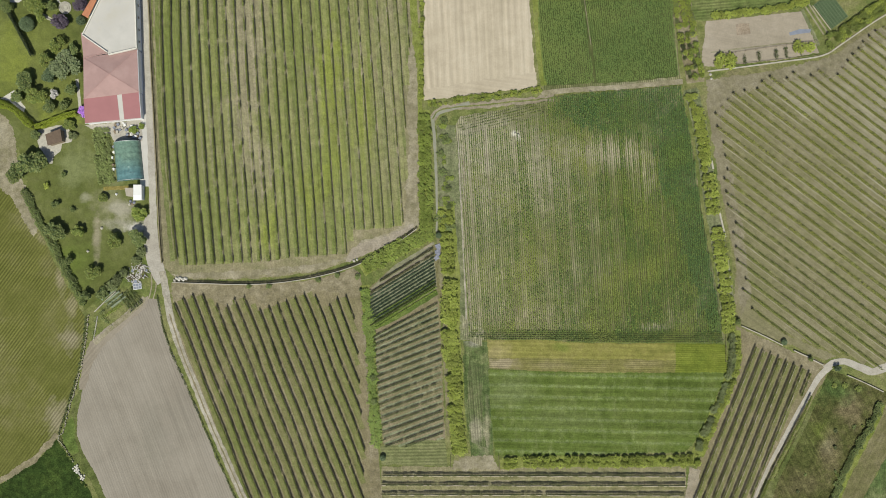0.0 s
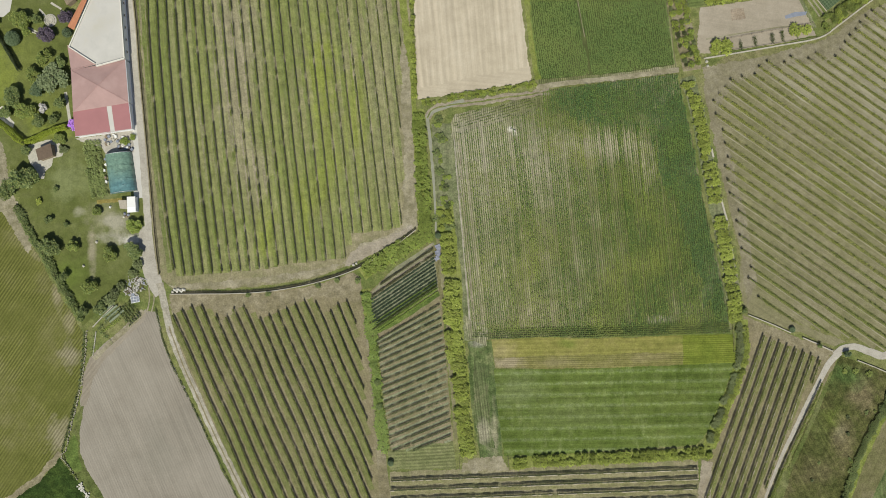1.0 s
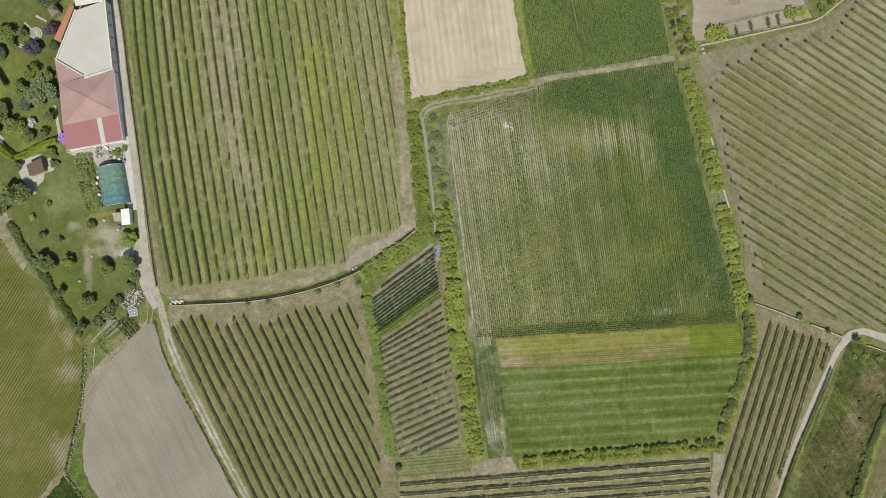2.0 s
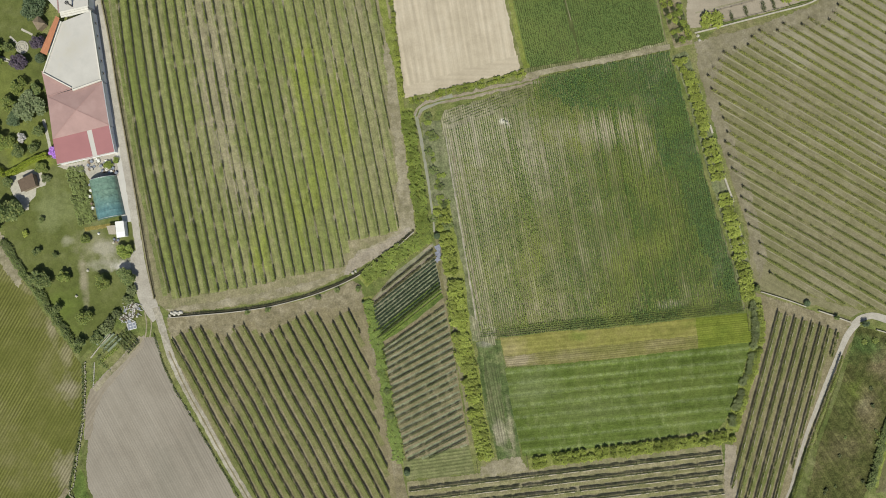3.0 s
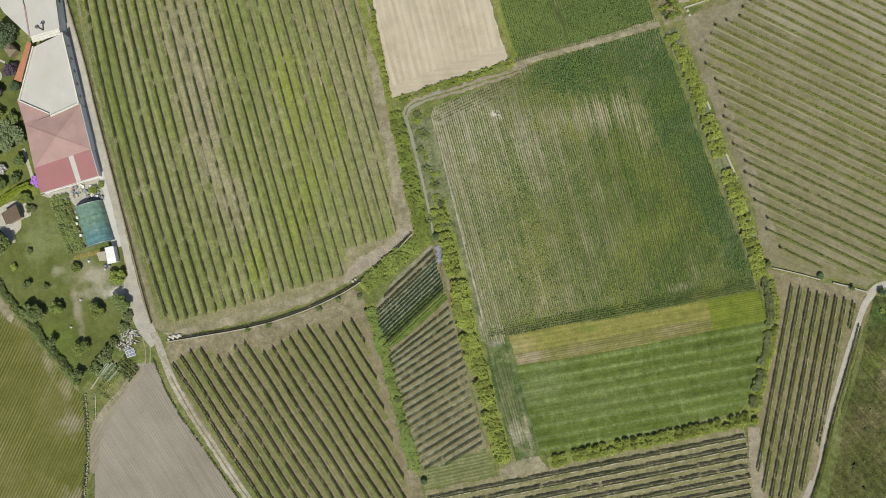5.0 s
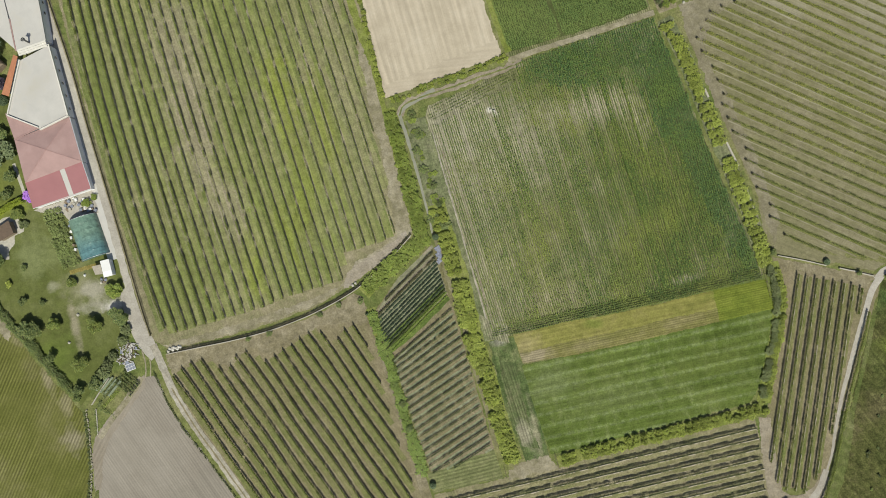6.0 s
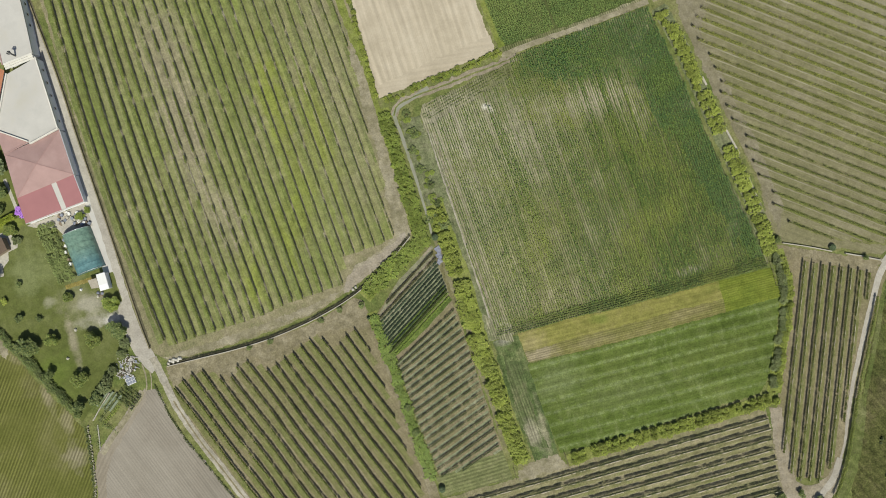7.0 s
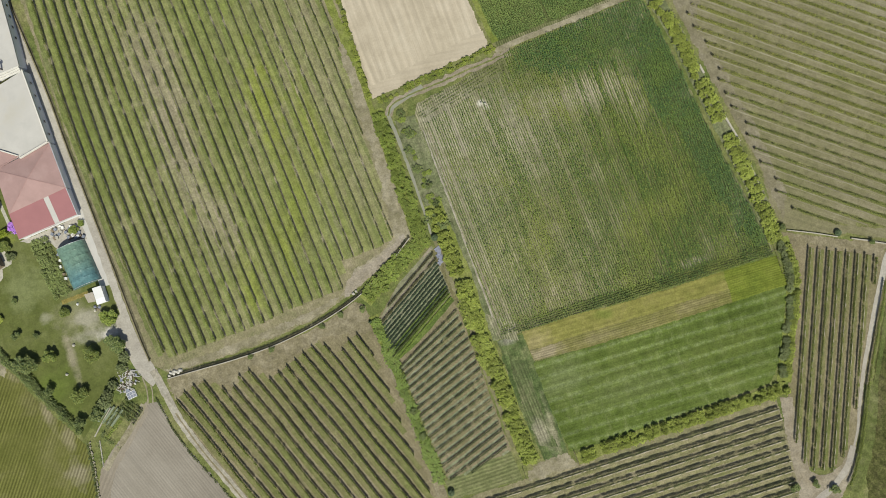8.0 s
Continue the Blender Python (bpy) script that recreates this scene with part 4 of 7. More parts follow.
strip("track_hedge", [(-1.3, 5.5), (-0.8, 0.1), (-0.2, -9.2), (0.8, -18.0), (0.7, -28.2), (0.9, -34.6), (1.6, -44.3), (1.7, -55.5)], 1.1, 0.062, SOIL_EAST, "trodden earth beside the hedge", "track", 0.5)
sheet("grass_verge", [(-112.6, -58.3), (-113.1, -55.0), (-111.7, -51.9), (-110.1, -49.9), (-109.1, -52.3), (-109.1, -57.0), (-108.0, -60.3), (-110.1, -61.3)], 0.049, GREEN_DIVIDER, "bright grass patch beside the ploughed field", "grass", jitter=0.4)
sheet("plough_headland", [(-87.5, -13.9), (-88.2, -17.4), (-93.8, -22.5), (-99.6, -27.5), (-103.8, -33.4), (-106.4, -41.8), (-107.9, -41.8), (-107.0, -33.4), (-104.7, -27.5), (-100.5, -23.7), (-95.4, -20.0), (-90.4, -15.8)], 0.047, PLOUGH_HEAD, "brownish driven headland of the ploughed field", "headland", jitter=0.4)
strip("track_field", [(-88.5, -14.4), (-91.1, -17.3), (-97.7, -22.9), (-103.5, -28.0)], 1.4, 0.05, SOIL_DRY, "brown wheel track at the field edge", "track", 0.6)
sheet("terrace", [(-136.4, 88.9), (-122.8, 88.4), (-123.3, 78.4), (-124.0, 75.1), (-126.0, 73.5), (-133.7, 73.5)], 0.06, CONCRETE_PALE, "pale concrete terrace in the garden", "pavement", jitter=0.15)


# ---- plants ----
def leaves(rng, centre, size, droop=0.25, up=1.3, slim=0.4):
    """Loose leaves (n, 4, 3) round the given centres: a short kite each, bent and turned at random."""
    n = len(centre)
    size = size * rng.uniform(0.65, 1.3, n)
    nrm = rng.normal(size=(n, 3))
    nrm[:, 2] = np.abs(nrm[:, 2]) + up
    nrm /= np.linalg.norm(nrm, axis=1)[:, None]
    a = np.cross(nrm, rng.normal(size=(n, 3)))
    a /= np.linalg.norm(a, axis=1)[:, None]
    b = np.cross(nrm, a)
    h, w = (a.T * size * 0.5).T, (b.T * size * slim).T
    fold = (nrm.T * size * droop * 0.4).T
    return np.stack([centre - h, centre + w - fold, centre + h, centre - w - fold], 1)


def stake(w, h):
    """A four-sided tapered post with a cut top."""
    v = [(s * w * k, t * w * k, z) for z, k in ((0, 1), (h * 0.97, 0.9), (h, 0.6)) for s, t in ((-1, -1), (1, -1), (1, 1), (-1, 1))]
    f = [(i + r, (i + 1) % 4 + r, (i + 1) % 4 + 4 + r, i + 4 + r) for r in (0, 4) for i in range(4)] + [(8, 9, 10, 11)]
    return mesh_of("post", v, f, [WOOD])


POST = stake(0.05, 1.45)


def vine_row(name, a, b, height, width, per_m, leaf, mat, gaps, seed, tags, low=0.45, wander=0.12, posts=True, thin=0.3, curve=None, cell_m=0.9):
    """A trained row from a to b, or along a curve: leaves, stems every metre or so, and end posts."""
    rng = np.random.default_rng(seed)
    line = curve or [a, b]
    a, b = line[0], line[-1]
    xy = np.array([(p.x - a.x, p.y - a.y) for p in line])
    run = np.concatenate([[0], np.cumsum(np.linalg.norm(np.diff(xy, axis=0), axis=1))])
    length = run[-1]
    d = (b - a) / (b - a).length
    n = int(length * per_m)
    t = rng.uniform(0, length, n)
    cell = (t / cell_m).astype(int)
    vigour = rng.uniform(0, 1, int(length / cell_m) + 2)
    slow = np.array([noise.noise(Vector((a.x * 0.05 + d.x * k * 0.09, a.y * 0.05 + d.y * k * 0.09, 3.1))) for k in range(int(length) + 2)])
    s = slow[t.astype(int)]
    keep = (vigour[cell] > gaps * (1.0 + 1.4 * s)) | (rng.uniform(0, 1, n) < thin)
    t = t[keep]
    n = len(t)
    v = vigour[(t / cell_m).astype(int)]
    off = rng.normal(0, width * 0.32, n) * (0.7 + 0.5 * v) + wander * np.sin(t * 0.21 + seed)
    z = low + (height * (0.8 + 0.3 * v) - low) * rng.beta(2.2, 1.4, n)
    co = np.stack([np.interp(t, run, xy[:, 0]) - d.y * off, np.interp(t, run, xy[:, 1]) + d.x * off, z], 1)
    row = thing(name, a.x, a.y, 0.03, **tags)
    part("foliage", quads("foliage", leaves(rng, co, leaf), [mat]), row)
    v, f = [], []
    for k in range(int(length / 1.1)):
        t = (k + 0.5) * 1.1
        x, y = np.interp(t, run, xy[:, 0]), np.interp(t, run, xy[:, 1])
        q = len(v)
        v += [(x - 0.03, y - 0.03, 0), (x + 0.03, y - 0.02, 0), (x, y + 0.035, 0), (x + rng.normal(0, 0.05), y + rng.normal(0, 0.05), height * 0.8)]
        f += [(q, q + 1, q + 3), (q + 1, q + 2, q + 3), (q + 2, q, q + 3)]
    wood = part("vine_wood", mesh_of("vine_wood", v, f, [BARK]), row)
    wood["kind"] = "stuff"
    if posts:
        for e in (xy[0], xy[-1]):
            p = part("end_post", POST, row)
            p.location = (e[0], e[1], 0)
    return row


def net_roll(a, b, z, seed, thick=0.13):
    """A loose roll of net from a to b, in the row's own coordinates: thick and thin by turns, with torn gaps."""
    d, length = (b - a).normalized(), (b - a).length
    side = Vector((-d.y, d.x))
    v, f = [], []
    n = int(length / 0.45)
    for i in range(n + 1):
        t = length * i / n
        torn = noise.noise(Vector((t * 0.5, seed * 2.3, 1.0))) + 0.5 * noise.noise(Vector((t * 1.7, seed * 2.3, 4.0))) < -0.05
        r = 0.012 if torn else max(0.025, thick + 0.11 * noise.noise(Vector((t * 0.7, seed * 3.1, 5.0))))
        c = d * t + side * (0.09 * noise.noise(Vector((t * 0.35, seed * 1.7, 9.0))))
        for k in range(5):
            w = 2 * math.pi * k / 5
            v.append((c.x + side.x * r * math.cos(w), c.y + side.y * r * math.cos(w), z + 0.7 * r * math.sin(w)))
        if i:
            q = 5 * i - 5
            f += [(q + k, q + (k + 1) % 5, q + 5 + (k + 1) % 5, q + 5 + k) for k in range(5)]
    return mesh_of("rolled_net", v, f, [NET], True)


def grass_lane(parent, a, b, width, z, mat, jitter=0.22):
    part("grass_strip", ribbon_mesh("grass_strip", [a, b], width, z, mat, jitter, 1.6), parent)


# ---- trees and shrubs ----
def trunk_mesh(height, radius, limbs, rng):
    """A tapered, leaning trunk with limbs."""
    v, f = [], []

    def limb(a, b, ra, rb):
        q, n = len(v), 6
        d = (b - a).normalized()
        s = d.orthogonal().normalized()
        t = d.cross(s)
        for p, r in ((a, ra), (a.lerp(b, 0.5) + s * ra * 0.5, (ra + rb) / 2), (b, rb)):
            for i in range(n):
                w = 2 * math.pi * i / n
                v.append(tuple(p + (s * math.cos(w) + t * math.sin(w)) * r))
        for k in (0, n):
            for i in range(n):
                f.append((q + k + i, q + k + (i + 1) % n, q + k + n + (i + 1) % n, q + k + n + i))

    top = Vector((rng.normal(0, 0.06) * height, rng.normal(0, 0.06) * height, height * 0.75))
    limb(Vector((0, 0, -0.05)), top, radius, radius * 0.35)
    for i in range(limbs):
        w = 2 * math.pi * (i + rng.uniform(0, 0.6)) / limbs
        s = top * rng.uniform(0.45, 0.9)
        limb(s, s + Vector((math.cos(w) * height * 0.3, math.sin(w) * height * 0.3, height * 0.22)), radius * 0.4, radius * 0.12)
    return mesh_of("trunk", v, f, [BARK])


def crown_mesh(kind, height, radius, count, leaf, mat, rng):
    if kind == "ball":
        d = rng.normal(size=(count, 3))
        d /= np.linalg.norm(d, axis=1)[:, None]
        c = d * radius * rng.uniform(0.86, 1.0, count)[:, None] * np.array([1, 1, 0.95]) + np.array([0, 0, height - radius])
        c[:, 2] = np.maximum(c[:, 2], 0.1)
    elif kind == "cone":
        t = rng.uniform(0, 1, count) ** 0.6
        w = rng.uniform(0, 2 * np.pi, count)
        r = radius * t * (0.75 + 0.25 * np.sin(w * 5 + t * 9)) * rng.uniform(0.55, 1, count) ** 0.5
        c = np.stack([np.cos(w) * r, np.sin(w) * r, height * (1 - 0.93 * t)], 1)
    elif kind == "mound":
        rim = rng.uniform(0, 90)
        sprays, each = count // 16, 16
        w, q = rng.uniform(0, 2 * np.pi, sprays), rng.uniform(0, 1, sprays) ** 0.5
        lobes = np.array([0.82 + 0.4 * noise.noise(Vector((math.cos(a) * 1.4, math.sin(a) * 1.4, rim))) for a in w])
        r = radius * q * lobes
        start = np.stack([np.cos(w) * r, np.sin(w) * r, height * (0.8 - 0.3 * q ** 2) * rng.uniform(0.55, 1.05, sprays)], 1)
        turn = w + rng.normal(0, 0.9, sprays)
        reach = radius * rng.uniform(0.22, 0.5, sprays)
        way = np.stack([np.cos(turn) * reach, np.sin(turn) * reach, height * rng.uniform(-0.1, 0.28, sprays)], 1)
        t = rng.uniform(0, 1, (sprays, each, 1))
        c = (start[:, None] + way[:, None] * t - np.array([0, 0, 0.12 * height]) * t ** 2 + rng.normal(0, 0.022, (sprays, each, 3)) * (1.2 - t)).reshape(-1, 3)
        c[:, 2] = np.maximum(c[:, 2], 0.1)
        return quads("crown", leaves(rng, c, leaf * 0.8, 0.35, 1.0, 0.3), [mat])
    else:
        blobs = 18 if kind == "broad" else 14
        b = rng.normal(size=(blobs, 3))
        b /= np.linalg.norm(b, axis=1)[:, None]
        b *= rng.uniform(0.35, 0.85, blobs)[:, None] * np.array([radius, radius, height * 0.33])
        b[:, 2] += height * (0.62 if kind == "broad" else 0.52)
        size = rng.uniform(0.24, 0.46, blobs) * radius
        pick = rng.integers(0, blobs, count)
        d = rng.normal(size=(count, 3))
        d /= np.linalg.norm(d, axis=1)[:, None]
        c = b[pick] + d * (size[pick] * rng.uniform(0.55, 1.08, count))[:, None]
        c[:, 2] = np.maximum(c[:, 2], 0.12)
    return quads("crown", leaves(rng, c, leaf), [mat])


PLANTS = {}


def plant(name, at, height, radius, kind, mat, label, category, group="", leaf=0.4, count=900, variants=3, limbs=5):
    """A tree or shrub: trunk with limbs and a crown of loose leaves; alike ones share their meshes."""
    key = (kind, mat.name, round(leaf, 2), count, random.randrange(variants))
    if key not in PLANTS:
        rng = np.random.default_rng(len(PLANTS) + 50)
        PLANTS[key] = (trunk_mesh(1.0, 0.035, limbs, rng), crown_mesh(kind, 1.0, 0.5, count, leaf, mat, rng))
    base = new(name)
    base.matrix_basis = pose(at[0], at[1], 0.02, 0, 0, random.uniform(0, 360)) @ Matrix.Diagonal((2 * radius, 2 * radius, height, 1))
    part("trunk", PLANTS[key][0], base)
    part("crown", PLANTS[key][1], base)
    return tagged(base, label, category, group)


# vineyard beside the lane
tags = dict(label="trained green vine row on grassy soil", category="vine row", group="vine rows beside the lane", kind="")
area = [(-86.5, 116.3), (-8.8, 116.3), (-9.3, 64.2), (-10.1, 54.9), (-10.8, 36.4), (-11.0, 22.1), (-11.5, 7.3), (-15.5, 6.1), (-26.9, 5.6), (-27.6, -1.5), (-44.1, -2.5), (-51.7, -3.8), (-74.4, -4.8), (-78.1, -4.8), (-80.8, 2.8)]


def row_line(i):
    """The i-th row as points: the rows fan out and bend slightly."""
    out = []
    for k in range(64):
        y = -12 + 2.1 * k
        v, j = y / 50, i / 10
        x = -56.97 - 4.26 * v + 0.67 * v * v + j * (27.97 + 1.304 * v - 1.107 * v * v) + j * j * (0.46 - 0.624 * v + 0.441 * v * v)
        out.append(Vector((x, y)))
    return out


def clipped(poly, line):
    """The first stretch of a line of points inside poly, with finer ends."""
    fine = [p.lerp(q, k / 6) for p, q in zip(line[:-1], line[1:]) for k in range(6)]
    hit = [k for k, p in enumerate(fine) if inside(poly, p.x, p.y)]
    return fine[hit[0]:hit[-1] + 1:6] + [fine[hit[-1]]] if len(hit) > 12 else None


for i in range(-8, 19):
    line = clipped(area, row_line(i))
    if line:
        k = i + 8
        weak = math.exp(-((k - 8.5) / 3.2) ** 2)
        vine_row("vine_row", None, None, 1.45, 0.31 - 0.06 * (k > 15) + 0.11 * (k < 6), 115 if k < 6 else 50 if k > 15 else 88, 0.2, VINE_LEAF, 0.035 + 0.34 * weak + 0.1 * (k > 15), 100 + k, tags, wander=0.04, thin=0.16, curve=line, cell_m=1.9)
        part("dry_strip", ribbon_mesh("dry_strip", line, 0.4, 0.06, SOIL_DRY, 0.3, 1.2), vine_west)
    lane = clipped(area, row_line(i + 0.5))
    if lane:
        part("grass_strip", ribbon_mesh("grass_strip", lane, 2.05, 0.045, STRIP_GREEN, 0.3, 1.6), vine_west)
    lush = clipped(area, row_line(i + 0.76))
    if lush:
        part("lush_strip", ribbon_mesh("lush_strip", lush, 0.85 + 0.25 * ((i * 7) % 3 - 1), 0.052, LUSH_LANE, 0.45, 1.2), vine_west)

edge_grass = [p for p in row_line(-8.55) if -4 < p.y < 100]
part("lush_strip", ribbon_mesh("lush_strip", edge_grass, 1.25, 0.052, LUSH_LANE, 0.5, 1.2), vine_west)

# vineyard below the wall
tags = dict(label="dark green vine row on dull grass", category="vine row", group="vine rows below the wall", kind="")
area = [(-80.6, -16.3), (-77.4, -14.6), (-73.6, -13.6), (-69.9, -13.6), (-65.5, -18.6), (-62.3, -14.9), (-58.2, -14.1), (-54.5, -18.3), (-49.2, -16.3), (-38.7, -12.4), (-36.4, -16.6), (-34.0, -16.8), (-31.3, -14.6), (-28.3, -13.7), (-26.3, -18.6), (-24.9, -31.4), (-24.4, -46.0), (-22.9, -58.7), (-23.3, -70.4),
        (-22.6, -109.2), (-44.1, -109.1), (-60.1, -70.8), (-67.7, -52.8), (-73.6, -38.1), (-76.8, -27.4), (-79.5, -20.0)]
for k in range(-1, 20):
    a, b = Vector((-82.0, -9.9)), Vector((-42.6, -110.8))
    step = Vector((3.04, 0))
    for p, q in cut(area, a + step * k, b + step * k):
        vine_row("vine_row", p, q, 1.45, 0.27, 150, 0.18, VINE_LEAF, 0.05 + 0.12 * math.exp(-((k - 5) / 3) ** 2), 200 + k, tags, low=0.15)
    for p, q in cut(area, a + step * (k + 0.63), b + step * (k + 0.63)):
        grass_lane(vine_low, p, q, 1.45, 0.045, STRIP_DULL, 0.3)

# nursery rows
tags = dict(label="low bluish-green nursery row", category="plant row", group="nursery rows", kind="")
area = [(-21.6, -17.4), (-21.2, -12.4), (-18.5, -9.5), (-13.0, -4.8), (-2.7, 1.9), (-1.4, -13.2), (-21.2, -25.4)]
down = (Vector((-9.0, -14.2)) - Vector((-5.1, 0.7))) / 100
for k, y in enumerate((0.5, 15.5, 30, 38, 46.3, 54.9, 63.5, 72.1, 80.7, 89.3, 97.9, 106.5, 114, 121.5)):
    a, b = Vector((-14.6, -5.2)) + down * y, Vector((-5.1, 0.7)) + down * y
    way = (b - a).normalized()
    height, wide, per, mat, gap = (0.9, 0.5, 150, BROWN_LEAF, 0.12) if k < 3 else (0.5, 0.3, 160, BLUE_LEAF, 0.08) if k < 5 else (0.6, 0.3, 190, BLUE_DARK, 0.04) if k < 11 else (0.7, 0.34, 220, VINE_DARK, 0.03) if k < 12 else (0.4, 0.32, 150, WEED_GREEN, 0.05)
    for p, q in cut(area, a - way * 25, b + way * 25):
        if 3 < k < 12:
            grass_lane(orchard_soil, p + down * 4.5, q + down * 4.5, 0.6, 0.06, SAGE_LANE if k < 9 else GREEN_DIVIDER, 0.2)
        vine_row("nursery_row", p, q, height, wide, per, 0.17, mat, gap, 300 + k, tags, 0.04, 0.03, posts=False)
for k in range(4):
    a, b = Vector((-14.6, -5.2)) + down * (-8 + 11 * k), Vector((-5.1, 0.7)) + down * (-8 + 11 * k)
    way = (b - a).normalized()
    for p, q in cut(area, a - way * 25, b + way * 25):
        grass_lane(orchard_soil, p, q, 0.6, 0.052, PINK_TRACK, 0.25)
tags = dict(label="young orchard row with gaps on brown soil", category="plant row", group="orchard rows", kind="")
area = [(-20.7, -25.7), (-1.2, -15.3), (-0.2, -30.1), (0.6, -56.1), (-7.9, -58.7), (-17.2, -58.7), (-19.2, -43.5)]
for k in range(20):
    a = Vector((0.1, -15.3)) + Vector((0, -2.19 * k))
    slope = 0.36 + 0.17 * math.exp(-k / 3)
    b = a + Vector((-23.5, -23.5 * slope))
    a = a + Vector((2.0, 2.0 * slope))
    for p, q in cut(area, b, a):
        vine_row("orchard_row", p, q, 0.95, 0.3, 80, 0.18, ORCHARD_LEAF, 0.12 + 0.45 * math.exp(-((k - 12) / 2.5) ** 2), 340 + k, tags, 0.1, 0.03, posts=False)
    for p, q in cut(area, b + Vector((0, 0.75)), a + Vector((0, 0.75))):
        grass_lane(orchard_soil, p, q, 0.65, 0.045, SAGE_LANE, 0.25)

# eastern vineyard: low vines on strips of grass
tags = dict(label="sparse low vine row on pale soil", category="vine row", group="eastern vine rows", kind="")
area = [(80.7, 39.8), (82.9, 42.3), (87.1, 47.0), (93.9, 47.7), (95.9, 51.5), (103.1, 50.7), (104.6, 53.0), (110.7, 51.5), (112.0, 53.7), (117.8, 52.0), (119.1, 54.4), (122.8, 58.8), (127.5, 64.2), (137.6, 69.2), (151.1, 77.6), (159.5, 40.6), (159.5, -41.9), (137.6, -38.2),
        (126.7, -34.3), (117.4, -30.4), (111.9, -28.9), (101.4, -25.0), (92.2, -18.0), (89.2, -11.9), (90.8, -10.7), (87.8, -3.5), (86.5, 4.9), (87.5, 7.3), (84.8, 12.8), (83.8, 20.7), (84.8, 23.8), (83.4, 32.2), (81.8, 36.4)]
random.seed(44)
for k in range(0, 44):
    a, b = Vector((77.0, -6.3)), Vector((161.2, -69.5))
    lift, gap = 3.70 * k - 0.0101 * k * k, 3.70 - 0.0202 * k
    for p, q in cut(area, a + Vector((0, lift)), b + Vector((0, lift * 0.985))):
        near_wall = k < 9
        vine_row("vine_row", p, q, 0.95 if near_wall else 0.8, 0.42 if near_wall else 0.7, 42, 0.2, VINE_MID if near_wall else VINE_PALE, 0.24, 400 + k, tags, 0.05, 0.05, thin=0.2)
        if random.random() < 0.75:
            plant("vine_stock", p, 1.2, 0.4, "bush", SHADE_AND_STOCK_LEAF, "dark bushy vine at the row end", "vine", "vines at the row ends", 0.12, 200, 3)
    for off, wide, mat, z in ((-0.50 * gap, 0.40 * gap, LINE_EAST if k > 20 else SOIL_EAST, 0.045), (-0.19 * gap, 0.6 if k > 24 else 0.44 if k > 15 else 0.32, LINE_PALE if k > 12 else LINE_EAST, 0.055)):
        lift2 = lift + off
        for p, q in cut(area, a + Vector((0, lift2)), b + Vector((0, lift2 * 0.985))):
            grass_lane(vine_east, p, q, wide, z, mat, 0.16)

# trained rows south of the meadow
tags = dict(label="dark vine row under a pale rolled net", category="vine row", group="vine rows south of the meadow", kind="")
area = [(-17.7, -65.4), (72.3, -65.4), (72.2, -71.8), (71.5, -79.7), (70.3, -87.6), (69.6, -97.4), (-19.9, -99.1), (-18.2, -73.8)]
for k in range(11):
    a, b = Vector((-20.6, -67.1)), Vector((90.5, -67.4))
    step = Vector((0, -2.80 * k))
    for p, q in cut(area, a + step, b + step):
        row = vine_row("vine_row", p, q, 1.2, 0.27, 105, 0.18, ORCHARD_LEAF, 0.06, 500 + k, tags, 0.05, 0.0)
        part("rolled_net", net_roll(p, q, 1.27, k, 0.15), row, "pale rolled net along the row")
    for p, q in cut(area, a + step + Vector((0, -1.0)), b + step + Vector((0, -1.0))):
        grass_lane(vine_south, p, q, 1.15, 0.045, STRIP_DRY, 0.3)

# narrow vineyard beside the eastern track
tags = dict(label="dark vine row on a grassy slope", category="vine row", group="vine rows beside the track", kind="")
area = [(89.8, -31.4), (92.7, -28.7), (97.9, -31.1), (102.6, -33.1), (107.3, -35.5), (110.4, -37.1), (104.4, -46.9), (101.7, -53.3), (98.0, -60.2), (95.1, -65.8), (89.2, -79.2), (89.1, -83.1), (85.6, -83.9), (80.9, -87.8), (74.2, -85.1), (73.7, -75.5), (74.0, -71.8), (77.5, -65.4)]
for k in range(8):
    a, b = Vector((94.4, -25.9)), Vector((67.1, -94.0))
    step = Vector((2.73 * k, 0))
    for p, q in cut(area, a + step, b + step, 6.0):
        row = vine_row("vine_row", p, q, 1.6, 0.38, 140, 0.19, VINE_LEAF, 0.1, 600 + k, tags, wander=0.0)
        part("rolled_net", net_roll(p, q, 1.58, 20 + k, 0.07), row, "pale torn net along the row")
    for p, q in cut(area, a + step + Vector((1.36, 0)), b + step + Vector((1.36, 0))):
        grass_lane(vine_slope, p, q, 0.85, 0.055, STRIP_DULL)
tags = dict(label="dark vine row along the gravel track", category="vine row", group="vine rows beside the track", kind="")
vine_row("vine_row", None, None, 1.7, 0.5, 140, 0.2, VINE_LEAF, 0.03, 650, tags, wander=0.0, curve=smooth_line([(109.5, -43.5), (107.3, -48.1), (105.1, -52.3), (102.1, -58.2), (99.0, -64.2), (96.0, -70.4), (94.2, -74.5), (91.8, -79.8), (89.4, -84.6), (86.6, -89.2), (84.0, -92.4)], 1.5))


# Weeds added so that their dark leaves stand in for the ditch's shadow.
tags = dict(label="dark weeds standing in for the ditch's shadow beside the wall", category="weeds", group="ditch weeds", kind="")
ditch = smooth_line([(-80.1, -9.2), (-71.0, -9.5), (-60.9, -9.9), (-50.8, -9.5), (-40.7, -8.2), (-32.3, -6.3), (-25.6, -4.2), (-20.6, -1.6), (-13.8, 2.2), (-7.4, 6.8)], 6.0)
